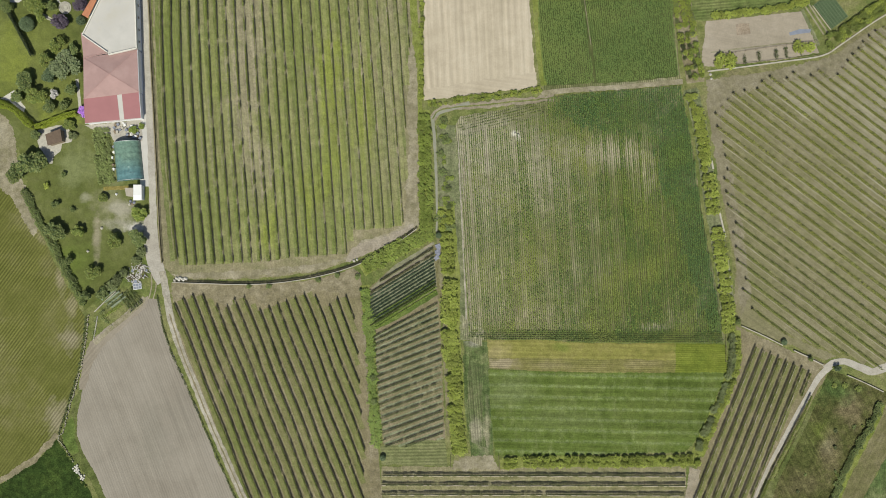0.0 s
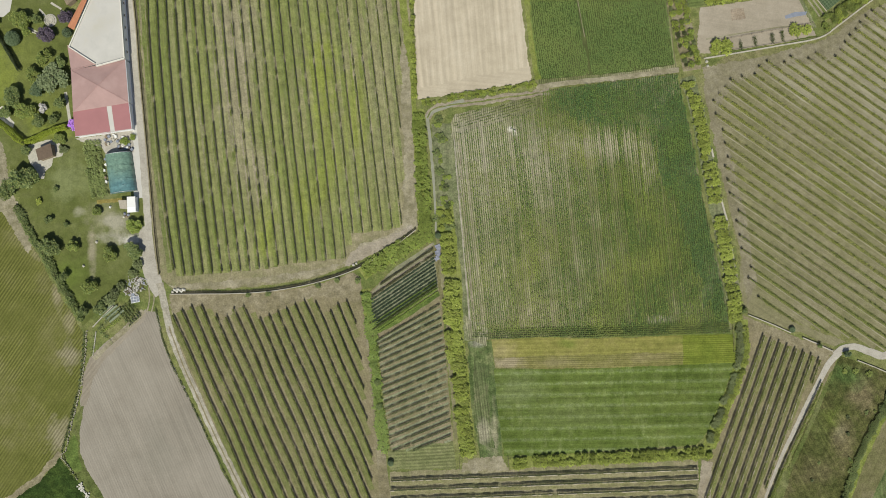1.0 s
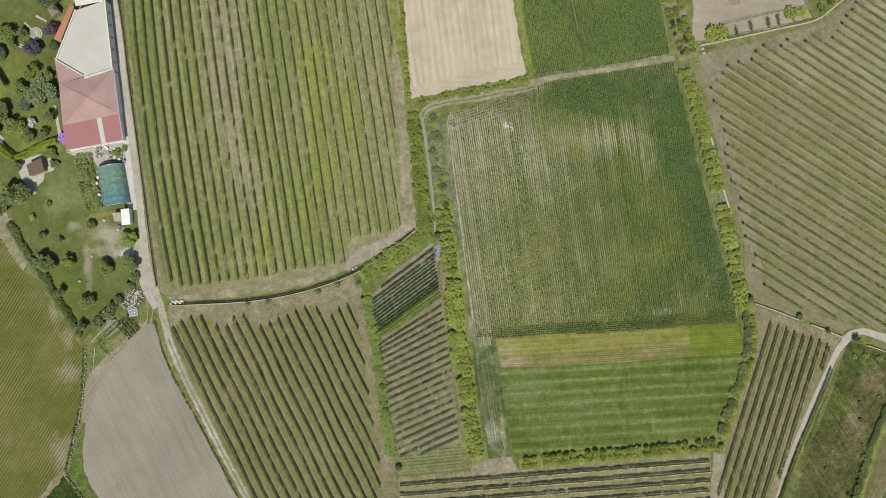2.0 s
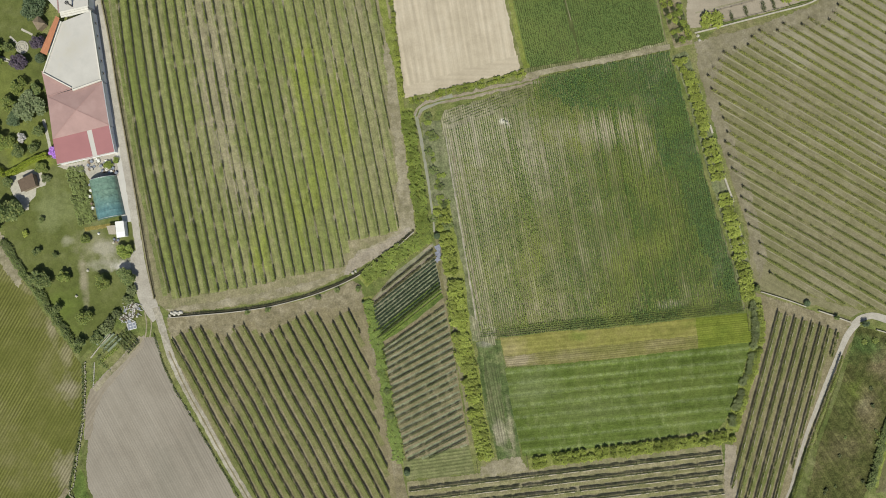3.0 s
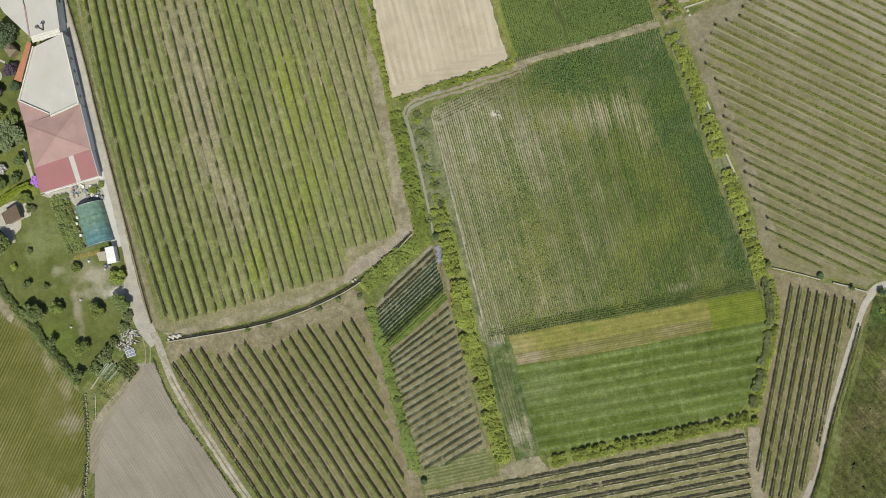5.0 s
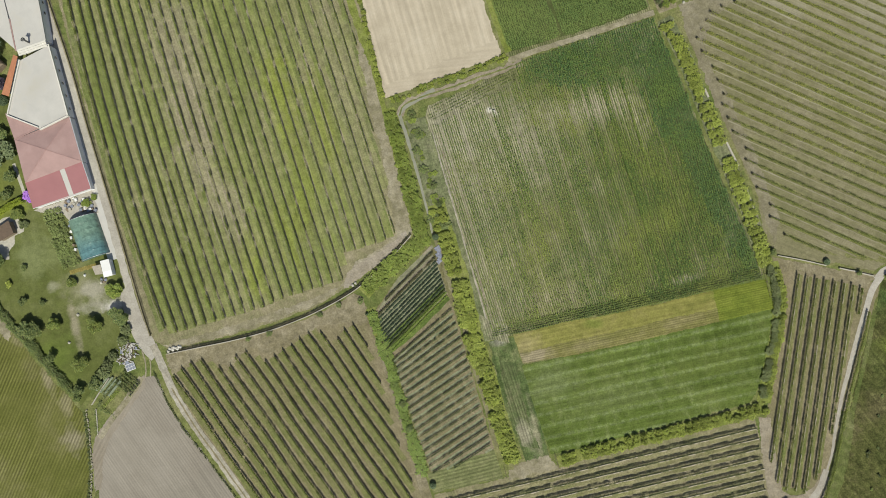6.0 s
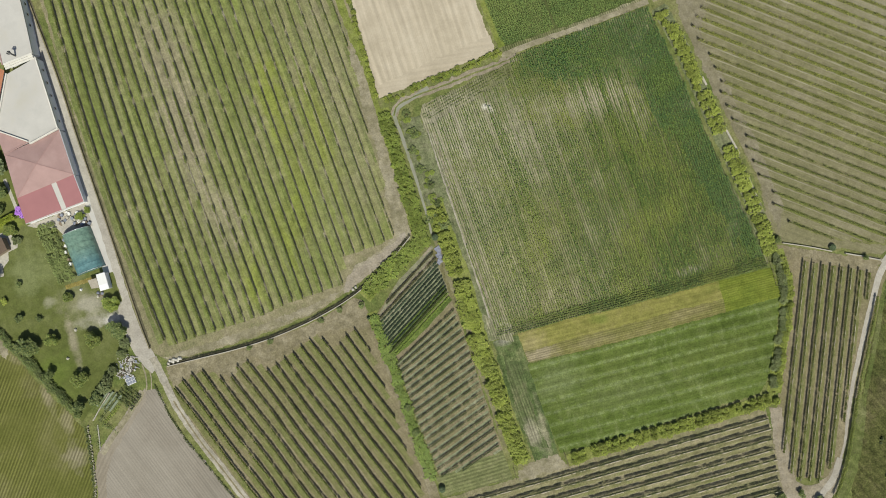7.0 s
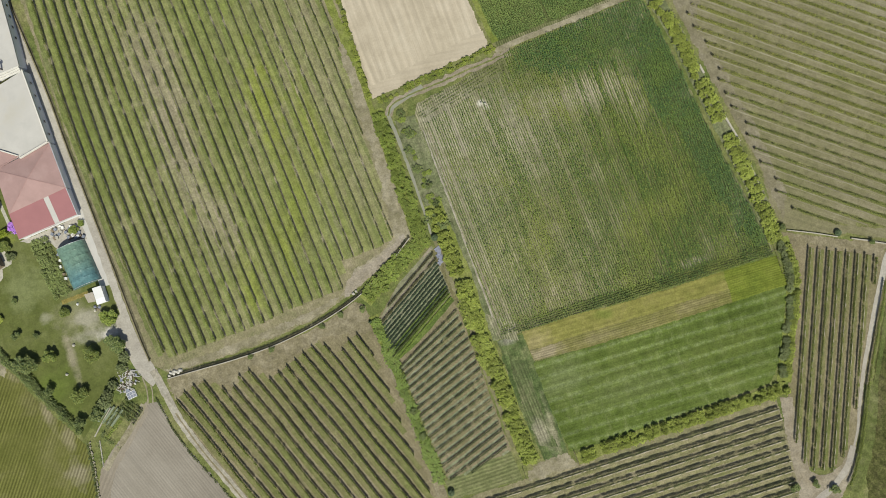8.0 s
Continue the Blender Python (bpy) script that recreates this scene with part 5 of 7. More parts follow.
for k, (p, q) in enumerate(zip(ditch[:-1], ditch[1:])):
    vine_row("weed_row", p, q, 0.4, 0.5, 50, 0.18, SHADE_AND_STOCK_LEAF, 0.1, 700 + k, tags, 0.02, 0.0, posts=False)

# maize: one crop a field, plants in drilled rows
def crop(name, poly, a, b, step, count, gap, mat, size, label, seed, vigour, thinning=0.0, across=0.78):
    row = (b - a).normalized()
    squeeze = np.array([[row.x * row.x + across * row.y * row.y, (1 - across) * row.x * row.y], [(1 - across) * row.x * row.y, row.y * row.y + across * row.x * row.x]])
    rng = np.random.default_rng(seed)
    root, scale = [], []
    for k in range(count):
        poor = rng.uniform(0, 1) < 0.2
        luck = rng.normal(0, 0.17)
        for p, q in cut(poly, a + step * k, b + step * k, 1.0):
            n = int((q - p).length / gap)
            for i in range(n):
                c = p.lerp(q, (i + 0.5) / n)
                v = vigour(c.x, c.y) * rng.uniform(0.5, 1.4) + luck * (thinning > 0)
                if poor and noise.noise(Vector((k * 3.3, c.y * 0.05, 9))) > -0.15:
                    v -= thinning
                if v > 0.28:
                    root.append((c.x + rng.normal(0, 0.06), c.y + rng.normal(0, 0.05), 0.03))
                    scale.append(v)
    root, scale = np.array(root), np.array(scale)
    n = len(root)
    out = []
    turn = rng.uniform(0, np.pi, n)
    for j in range(5):
        ang = turn + j * np.pi / 2 * 1.12 + rng.normal(0, 0.35, n)
        reach = size * scale * rng.uniform(0.6, 1.1, n)
        d = np.stack([np.cos(ang), np.sin(ang), np.zeros(n)], 1)
        d[:, :2] = d[:, :2] @ squeeze
        side = np.stack([-np.sin(ang), np.cos(ang), np.zeros(n)], 1) * (0.05 + 0.04 * scale)[:, None]
        z0, z1, z2 = size * scale * (0.25 + 0.24 * j), size * scale * (0.65 + 0.24 * j), size * scale * (0.45 + 0.22 * j)
        up = np.array([0, 0, 1.0])
        base = root + up * z0[:, None]
        mid = root + d * (reach * 0.55)[:, None] + up * z1[:, None]
        tip = root + d * reach[:, None] + up * z2[:, None]
        out.append(np.stack([base, mid + side, tip, mid - side], 1))
    stalk = np.array([0.025, 0, 0])
    top = root + np.stack([np.zeros(n), np.zeros(n), size * scale * 1.5], 1)
    out.append(np.stack([root - stalk, root + stalk, top + stalk * 0.3, top - stalk * 0.3], 1))
    ob = new(name, quads(name, np.concatenate(out), [mat]))
    return tagged(ob, label, "maize", kind="stuff")


def bump_at(x, y, cx, cy, rx, ry):
    return math.exp(-(((x - cx) / rx) ** 2 + ((y - cy) / ry) ** 2))


def thin_field(x, y):
    shift = far_shift(x, y)
    if inside(edge_poly, x + shift, y + shift):
        return 0.0
    row = x + 0.067 * y
    n = noise.noise(Vector((x * 0.06, y * 0.035, 1.7)))
    v = 0.77 + 0.30 * n + 0.011 * (x - 28) - 0.12 * bump_at(x, y, 12, 28, 16, 22) - 0.5 * bump_at(x, y, 50, 28, 13, 6) - 0.45 * bump_at(x, y, 62, 20, 5, 9)
    v += 0.34 * noise.noise(Vector((row * 0.42, y * 0.035, 4.4))) + 0.42 * noise.noise(Vector((row * 1.1, y * 0.025, 8.4))) + 0.2 * bump_at(x, y, 26, -8, 14, 16) + 0.5 * bump_at(x, y, 72, 20, 8, 40) + 0.35 * bump_at(x, y, 55, 40, 25, 8) - 0.4 * bump_at(x, y, 63, -23, 3, 1.6) - 0.5 * bump_at(x, y, 22, 35, 2.5, 2.5)
    return max(0.0, min(1.15, v))


far_shift = lambda x, y: 2.4 * noise.noise(Vector((x * 0.16, y * 0.12, 6))) + 2.2 * noise.noise(Vector((x * 1.1, y * 0.12, 6)))
edge_poly = [(31.9, 49.0), (53.5, 51.5), (77.9, 54.1), (80.7, 33.9), (84.6, 6.9), (88.5, -16.6), (89.7, -30.1), (79.6, -30.1), (78.7, -26.0), (74.7, -13.2), (70.0, 6.9), (66.3, 22.1), (60.2, 33.0), (46.8, 35.2), (34.1, 39.3)]
main_poly = [(5.0, 33.9), (16.5, 36.2), (30.8, 40.6), (31.6, 45.3), (53.5, 47.2), (71.0, 48.7), (73.8, 33.9), (77.7, 6.9), (81.4, -13.2), (83.1, -24.7), (8.0, -24.7), (6.4, 3.6)]
crop("maize_crop", main_poly, Vector((3.3, 49.0)), Vector((8.4, -26.7)), Vector((0.62, 0)), 136, 0.3, MAIZE_LEAF, 0.52, "uneven thin maize, yellowing and dry in patches", 11, thin_field, 0.2, 0.46)
crop("maize_crop", main_poly, Vector((3.3, 49.0)), Vector((8.4, -26.7)), Vector((0.62, 0)), 136, 0.32, MAIZE_DEEP, 0.52, "tall dark green maize along the field edge", 12, lambda x, y: (0.95 - 0.3 * bump_at(x, y, 59, 38, 4, 6) if inside(edge_poly, x + far_shift(x, y), y + far_shift(x, y)) else 0.0) + 0.2 * noise.noise(Vector((x * 0.1, y * 0.1, 2))), across=0.72)
crop("maize_crop", [(27.9, 106.2), (67.0, 106.2), (69.0, 64.2), (70.3, 51.5), (53.5, 49.7), (30.9, 48.7), (29.3, 57.4), (28.3, 74.3)], Vector((20.7, 107.9)), Vector((27.4, 45.7)), Vector((0.62, 0)), 90, 0.34, MAIZE_TOP, 0.54, "tall dark green maize in dense rows", 13,
     lambda x, y: (0.0 if abs(x - 42.0 + 0.155 * (y - 74.0)) < 0.45 else 0.9) + 0.25 * noise.noise(Vector((x * 0.1, y * 0.05, 8))))
crop("headland_maize", [(4.4, 35.2), (6.0, 39.3), (19.8, 41.6), (30.8, 44.3), (31.6, 41.3), (16.5, 36.9)], Vector((1.3, 30.2)), Vector((34.1, 38.2)), Vector((0.12, 0.85)), 12, 0.3, MAIZE_LEAF, 0.5, "thin maize sown across the headland", 14, lambda x, y: 0.42 + 0.3 * noise.noise(Vector((x * 0.3, y * 0.3, 3))))
crop("headland_maize", [(8.0, -23.9), (82.9, -23.9), (84.0, -28.2), (60.0, -28.0), (45.0, -27.8), (7.7, -26.6)], Vector((6.4, -24.3)), Vector((85.5, -24.9)), Vector((0, -0.6)), 7, 0.26, MAIZE_LEAF, 0.52, "maize sown across the lower headland", 15, lambda x, y: 0.52 + 0.007 * (x - 10) + 0.35 * noise.noise(Vector((x * 0.22, y * 0.8, 3))))


def hedge(pts, width, gap, height, mat, label, group, seed, leaf=0.15, count=1360, name="shrub", kind="mound", lanes=1, skip=0.0, size=1.0):
    random.seed(seed)
    line = smooth_line(pts, 0.5)
    dist, last = 0.0, line[0]
    for i, p in enumerate(line[1:]):
        d = (p - last).length
        dist += d
        if dist >= 1.35 * gap:
            dist = 0.0
            side = Vector((-(p - last).y, (p - last).x)).normalized()
            for k in range(lanes):
                if random.random() < skip:
                    continue
                o = (k - (lanes - 1) / 2) * width / lanes + random.uniform(-0.3, 0.3)
                q = p + side * o
                r = max(width / lanes * 0.62, gap * 0.75) * random.uniform(0.8, 1.2) * size
                plant(name, (q.x + random.uniform(-0.2, 0.2), q.y), height * random.uniform(0.75, 1.2), r, kind, mat, label, "shrub", group, leaf, count, 5, 4)
        last = p


Y = "leafy yellow-green shrub in a field hedge"
hedge([(-5.4, 41.0), (-5.3, 32.0), (-5.0, 20.0), (-4.6, 6.1)], 3.3, 1.15, 1.6, SHRUB_GREEN, "mid-green shrub in a field hedge", "shrubs of the western hedge", 1, lanes=2)
hedge([(-23.9, -6.2), (-15.5, -1.1), (-4.1, 4.4)], 4.2, 1.4, 1.3, SHRUB_GREEN, Y, "shrubs above the nursery", 2, lanes=2)
hedge([(-23.1, -10.7), (-21.4, -26.7), (-20.7, -43.5), (-19.4, -57.8)], 2.4, 1.3, 0.9, WEED_GREEN, "mid-green shrub beside a track", "shrubs beside the nursery", 3)
hedge([(0.9, 12.8), (1.6, -1.5), (2.0, -6.5)], 3.6, 1.4, 1.8,  SHRUB_LEAF, Y, "shrubs west of the maize", 4, lanes=2, skip=0.1)
hedge([(2.2, -8.2), (2.4, -26.7), (3.4, -36.8), (3.9, -46.9), (5.2, -60.4)], 4.2, 1.45, 1.8,  SHRUB_LEAF, Y, "shrubs west of the maize", 5, lanes=2, skip=0.06)
random.seed(61)
for x, y in [(0.2, 22.9), (2.1, 12.7), (-0.4, 28.3), (0.6, 38.3), (1.6, 18.0), (-0.5, 9.5), (2.3, 6.9), (1.1, 32.6)]:
    plant("verge_shrub", (x, y), random.uniform(0.9, 1.4), random.uniform(0.9, 1.5), "mound", TREE_LEAF, "dark green bushy shrub in rough grass", "shrub", "dark shrubs in the verge", 0.15, 900, 3)
hedge([(0.7, 38.1), (1.3, 30.5), (1.7, 22.1), (1.9, 13.0)], 3.2, 1.1, 0.7, SHRUB_GREEN, "small shrub in rough grass", "shrubs in the verge", 6, lanes=3, skip=0.7, size=0.8)
hedge([(74.0, 47.3), (76.7, 37.2), (78.7, 23.8), (80.7, 10.3)], 3.2, 1.5, 1.6, SHRUB_LEAF, Y, "shrubs east of the maize", 7, lanes=2, skip=0.08, size=1.05)
hedge([(81.4, 7.8), (82.8, -1.5), (84.3, -9.9), (85.1, -23.3)], 3.4, 1.5, 1.6, SHRUB_LEAF, Y, "shrubs east of the maize", 8, lanes=2, skip=0.06, size=1.05)
for shift, mat, label, seed in ((-0.9, GREY_LEAF, "grey-green shrub in a field hedge", 9), (0.9, SHRUB_LEAF, Y, 49), (-0.3, TREE_LEAF, "dark green shrub in a field hedge", 50)):
    hedge([(87.0 + shift, -24.2), (87.0 + shift, -33.4), (84.6 + shift, -41.9), (80.7 + shift, -50.3), (76.7 + shift, -59.5)], 1.6, 0.85, 1.4, mat, label, "shrubs east of the meadow", seed, name="meadow_shrub", skip=0.1 if seed != 50 else 0.7, size=1.0)
hedge([(17.5, -63.7), (29.9, -63.1), (50.1, -63.1), (63.6, -62.9), (75.7, -62.4)], 3.2, 1.25, 1.6, SHRUB_LEAF, Y, "shrubs south of the meadow", 10, lanes=2, skip=0.1)
for mat, seed, skip in ((SHRUB_LEAF, 11, 0.3), (SHRUB_GREEN, 48, 0.55)):
    hedge([(-5.1, 43.2), (6.4, 44.6), (18.2, 46.0), (29.1, 47.4)], 2.0, 0.75, 0.9, mat, "low scruffy yellow-green shrub below the stubble", "shrubs below the stubble", seed, name="low_shrub", lanes=2, skip=skip, size=0.8)
hedge([(-7.4, 107.9), (-6.2, 74.3), (-6.1, 57.4), (-6.2, 44.8)], 1.1, 0.9, 1.2, SHRUB_LEAF, Y, "shrubs beside the stubble", 12, name="low_shrub", skip=0.12, size=0.95)
strip("hedge_ground", [(70.9, 76.0), (73.0, 64.2), (75.0, 54.1), (75.6, 49.6)], 5.4, 0.06, SOIL_HEAD, "bare brown earth under garden shrubs", "verge", 0.8)
for mat, seed, skip, big in ((SHRUB_LEAF, 13, 0.55, 0.75), (SHRUB_GREEN, 46, 0.65, 0.7), (ORCHARD_LEAF, 47, 0.6, 0.5), (GREY_LEAF, 51, 0.75, 0.6)):
    hedge([(70.7, 76.0), (72.8, 64.2), (74.8, 54.1), (75.4, 49.9)], 5.6, 1.0, 1.6, mat, "leafy shrub of the garden plots", "shrubs of the garden plots", seed, name="garden_shrub", lanes=3, skip=skip, size=big)
hedge([(79.6, 69.2), (92.2, 70.5), (109.0, 73.4)], 2.4, 1.1, 1.6, SHRUB_LEAF, "yellow-green shrub by a bare plot", "shrubs of the garden plots", 14, name="garden_shrub", size=0.75)
for mat, seed, skip in ((TREE_MID, 15, 0.35), (SHRUB_LEAF, 45, 0.5)):
    hedge([(113.6, 60.6), (119.1, 64.2), (127.5, 70.0), (134.3, 74.2)], 3.8, 0.75, 1.6, mat, "leafy shrub by a vineyard path", "shrubs of the garden plots", seed, name="garden_shrub", lanes=3, skip=skip, size=1.05)
hedge([(79.6, 56.6), (85.5, 55.4)], 3.5, 2.0, 1.8, SHRUB_LEAF, Y, "shrubs of the garden plots", 16, name="garden_shrub", lanes=2)
hedge([(103.1, 59.4), (110.7, 60.5)], 2.4, 2.2, 1.5, SHRUB_LEAF, Y, "shrubs of the garden plots", 17, name="garden_shrub")

def clipped_hedge(pts, width, height, mat, label, seed, per_m=300, leaf=0.2):
    """A clipped hedge: leaves close over a long rounded box, stems beneath."""
    rng = np.random.default_rng(seed)
    line = smooth_line(pts, 0.4)
    xy = np.array([(p.x - line[0].x, p.y - line[0].y) for p in line])
    run = np.concatenate([[0], np.cumsum(np.linalg.norm(np.diff(xy, axis=0), axis=1))])
    n = int(run[-1] * per_m)
    t = rng.uniform(0, run[-1], n)
    way = np.gradient(xy, axis=0)
    way /= np.linalg.norm(way, axis=1)[:, None]
    dx, dy = np.interp(t, run, way[:, 0]), np.interp(t, run, way[:, 1])
    w = rng.uniform(0, np.pi, n)
    wave = 1 + 0.12 * np.sin(t * 1.9 + seed) + 0.1 * np.sin(t * 0.7)
    off = np.sign(np.cos(w)) * np.abs(np.cos(w)) ** 0.6 * width / 2 * wave * rng.uniform(0.8, 1.05, n)
    z = np.maximum(0.1, np.sin(w) ** 0.45 * height * rng.uniform(0.86, 1.04, n) * np.where(rng.uniform(0, 1, n) < 0.3, rng.uniform(0.2, 1, n), 1.0))
    co = np.stack([np.interp(t, run, xy[:, 0]) - dy * off, np.interp(t, run, xy[:, 1]) + dx * off, z], 1)
    row = thing("clipped_hedge", line[0].x, line[0].y, 0.03, label=label, category="hedge", group="hedges of the garden")
    part("foliage", quads("foliage", leaves(rng, co, leaf), [mat]), row)
    v, f = [], []
    for k in range(0, len(line), 2):
        x, y, q = xy[k][0], xy[k][1], len(v)
        v += [(x - 0.05, y - 0.04, 0), (x + 0.05, y - 0.04, 0), (x, y + 0.05, 0), (x + 0.02, y, height * 0.8)]
        f += [(q, q + 1, q + 3), (q + 1, q + 2, q + 3), (q + 2, q, q + 3)]
    part("stems", mesh_of("stems", v, f, [BARK]), row)["kind"] = "stuff"


clipped_hedge([(-129.4, 72.0), (-124.9, 63.9), (-121.4, 57.3)], 0.8, 2.0, DARK_HEDGE, "straight dark clipped cypress hedge across the lawn", 1)
clipped_hedge([(-133.5, 43.6), (-128.3, 42.3), (-125.3, 40.2), (-123.2, 37.9), (-121.0, 36.2)], 2.0, 2.1, HEDGE_LIME, "bright green curved clipped hedge beside a stone path", 2, 420)
clipped_hedge([(-120.6, 36.4), (-118.2, 37.0), (-114.8, 38.6), (-111.5, 39.8), (-108.4, 40.4)], 1.5, 1.6, HEDGE_LIME, "bright green clipped hedge above the patio", 3, 360)
D = "dark green hedge tree at the garden edge"
hedge([(-124.5, 17.9), (-119.8, 8.6), (-113.9, -1.4), (-109.7, -9.9), (-106.4, -15.8)], 1.2, 0.6, 1.5, TREE_LEAF, D, "hedge of the garden", 18, leaf=0.13, count=1040, name="hedge_tree", size=1.5)


hedge([(-101.3, 36.9), (-101.0, 28.8), (-99.6, 20.1)], 4.8, 0.75, 1.2, REED_LEAF, "tall feathery green reed shrub", "planting beside the greenhouse", 20, lanes=4, leaf=0.13, count=1040, name="reed_shrub")
hedge([(130.2, -45.5), (127.5, -51.6), (124.1, -57.3), (121.4, -62.4), (119.0, -67.4), (116.4, -74.1), (113.2, -82.2)], 1.6, 0.6, 1.3, TREE_LEAF, "dark green shrub in a ditch hedge", "shrubs of the ditch", 21, name="ditch_shrub", skip=0.04, size=1.0)
hedge([(113.2, -41.9), (117.4, -40.2), (122.5, -41.5), (128.4, -42.2)], 2.0, 2.6, 0.8, TREE_MID, "mid-green bush in scrubland", "bushes of the scrubland", 22, skip=0.4, size=0.5)
hedge([(-98.8, -13.2), (-95.4, -8.2), (-91.6, -4.0), (-88.7, -0.6)], 2.4, 1.8, 2.4, GREY_LEAF, "grey-green bush beside the debris", "bushes by the lane", 23, skip=0.1)
hedge([(-114.0, -57.4), (-110.6, -62.4), (-108.1, -67.0), (-104.7, -72.8)], 0.8, 0.9, 0.6, TREE_MID, "low weed bush in a ditch", "weeds of the ditch", 24, name="weed_bush", skip=0.3, size=0.6)
hedge([(-106.0, -20.8), (-107.2, -30.1), (-109.7, -41.8), (-112.8, -51.9), (-114.1, -55.6)], 0.6, 0.8, 0.6, GREY_LEAF, "low grey-green weed bush at a wall", "weeds of the ditch", 25, name="weed_bush", skip=0.3, size=0.55)
tags = dict(label="dark low weeds along the track edge", category="weeds", group="track weeds", kind="")
edge = smooth_line([(-84.7, -13.6), (-83.2, -22.5), (-80.8, -30.4), (-76.1, -40.8), (-70.0, -54.5), (-63.8, -68.8), (-57.6, -83.1)], 6.0)
for k, (p, q) in enumerate(zip(edge[:-1], edge[1:])):
    vine_row("weed_row", p, q, 0.45, 0.42, 55, 0.18, ORCHARD_LEAF, 0.25, 740 + k, tags, 0.02, 0.1, posts=False)

ditch = smooth_line([(-105.8, -19.6), (-106.7, -28.0), (-108.1, -36.0), (-110.5, -43.6), (-112.2, -49.5), (-113.8, -55.0), (-112.6, -58.4), (-109.4, -63.4)], 6.0)
tags = dict(label="low dark weeds along the broken stone wall", category="weeds", group="wall weeds", kind="")
for k, (p, q) in enumerate(zip(ditch[:-1], ditch[1:])):
    vine_row("weed_row", p, q, 0.5, 0.55, 42, 0.18, ORCHARD_LEAF, 0.3, 760 + k, tags, 0.02, 0.15, posts=False)

random.seed(70)
scrub = [(113.2, -43.5), (127.5, -43.5), (124.2, -58.7), (117.4, -70.5), (104.0, -94.0), (93.9, -94.0), (104.0, -70.5), (110.7, -51.1)]
for i in range(34):
    at = (random.uniform(80, 128), random.uniform(-95, -44))
    if inside(scrub, *at):
        plant("scrub_bush", at, random.uniform(0.4, 0.9), random.uniform(0.4, 0.8), "bush", random.choice((TREE_LEAF, TREE_MID, ORCHARD_LEAF)), "low wild bush in the scrubland", "bush", "scrubland bushes", 0.12, 350, 4)
random.seed(77)
T = "dark leafy garden tree on the lawn"
def garden_plants(*rows):
    """Trees and bushes, each by its place, height, crown radius, kind of crown, leaves and label."""
    for at, h, r, kind, mat, label in rows:
        tree = r > 1.25 and kind == "broad"
        plant("garden_tree" if tree else "bush", at, h * 0.8, r, kind, mat, label, "tree" if tree else "bush", "", 0.075 if r > 2 else 0.1, 2600 if r > 1.6 else 1200, 3)


garden_plants(
    ((-122.8, 66.6), 3.6, 2.2, "ball", CONIFER, "clipped round dark green shrub on the lawn"),
    ((-112.4, 67.3), 4.2, 2.4, "broad", PURPLE_LEAF, "purple-leaved garden tree on the lawn"),
    ((-107.0, 67.8), 2.6, 1.4, "ball", CONIFER, "clipped round dark green shrub by the house"),
    ((-106.5, 71.9), 4.0, 2.2, "broad", PURPLE_LEAF, "purple-leaved tree beside the terrace"),
    ((-113.4, 60.4), 4.2, 2.4, "broad", TREE_MID, "mid-green leafy tree on the lawn"),
    ((-111.0, 54.7), 5.0, 4.2, "broad", SAGE_LEAF, "large sage-green garden tree beside the house"),
    ((-117.0, 55.5), 4.0, 2.4, "broad", TREE_MID, "mid-green leafy tree on the lawn"),
    ((-115.8, 51.4), 3.6, 2.3, "broad", CONIFER, "dense bluish-green garden tree on the lawn"),
    ((-122.7, 49.3), 4.5, 3.0, "broad", TREE_LEAF, T),
    ((-119.9, 45.5), 4.2, 2.8, "broad", TREE_MID, "mid-green leafy tree on the lawn"),
    ((-125.6, 45.3), 3.2, 2.0, "broad", TREE_LEAF, T),
    ((-109.4, 47.3), 3.6, 1.9, "broad", TREE_LEAF, T),
    ((-114.9, 46.1), 2.4, 1.6, "broad", WHITE_BLOSSOM, "small tree in white blossom"),
    ((-116.2, 41.9), 3.4, 2.0, "broad", TREE_LEAF, T),
    ((-111.9, 42.7), 3.0, 1.6, "broad", TREE_LEAF, T),
)
garden_plants(
    ((-106.0, 40.9), 2.6, 1.9, "broad", VIOLET, "bougainvillea bush in violet bloom"),
    ((-110.5, 36.7), 2.2, 1.8, "broad", TREE_MID, "mid-green bush by the patio"),
    ((-120.3, 33.7), 2.8, 1.7, "broad", TREE_LEAF, T),
    ((-120.9, 25.4), 6.5, 4.3, "broad", TREE_LEAF, "large dark spreading tree on the lawn"),
    ((-125.2, 22.6), 5.5, 3.0, "broad", TREE_LEAF, T),
    ((-118.5, 26.0), 4.5, 2.4, "broad", TREE_LEAF, T),
    ((-117.4, 18.8), 1.6, 1.0, "broad", SHRUB_LEAF, "small yellow-green lawn shrub"),
    ((-112.3, 22.2), 1.6, 0.9, "broad", TREE_LEAF, "small dark lawn shrub"),
    ((-114.7, 13.5), 2.2, 1.3, "broad", TREE_LEAF, T),
    ((-109.6, 11.8), 1.6, 0.9, "broad", TREE_LEAF, "small dark lawn shrub"),
    ((-114.3, 5.6), 4.6, 3.2, "broad", TREE_LEAF, T),
    ((-107.5, 5.2), 3.4, 1.9, "broad", TREE_MID, "mid-green fruit tree on the lawn"),
    ((-97.0, 2.4), 3.8, 2.2, "broad", TREE_MID, "mid-green fruit tree on the lawn"),
    ((-90.0, 3.2), 4.2, 2.7, "broad", TREE_LEAF, "dark tree beside the gravel lane"),
    ((-100.5, 15.4), 2.6, 1.6, "broad", TREE_MID, "small fruit tree on the lawn"),
)
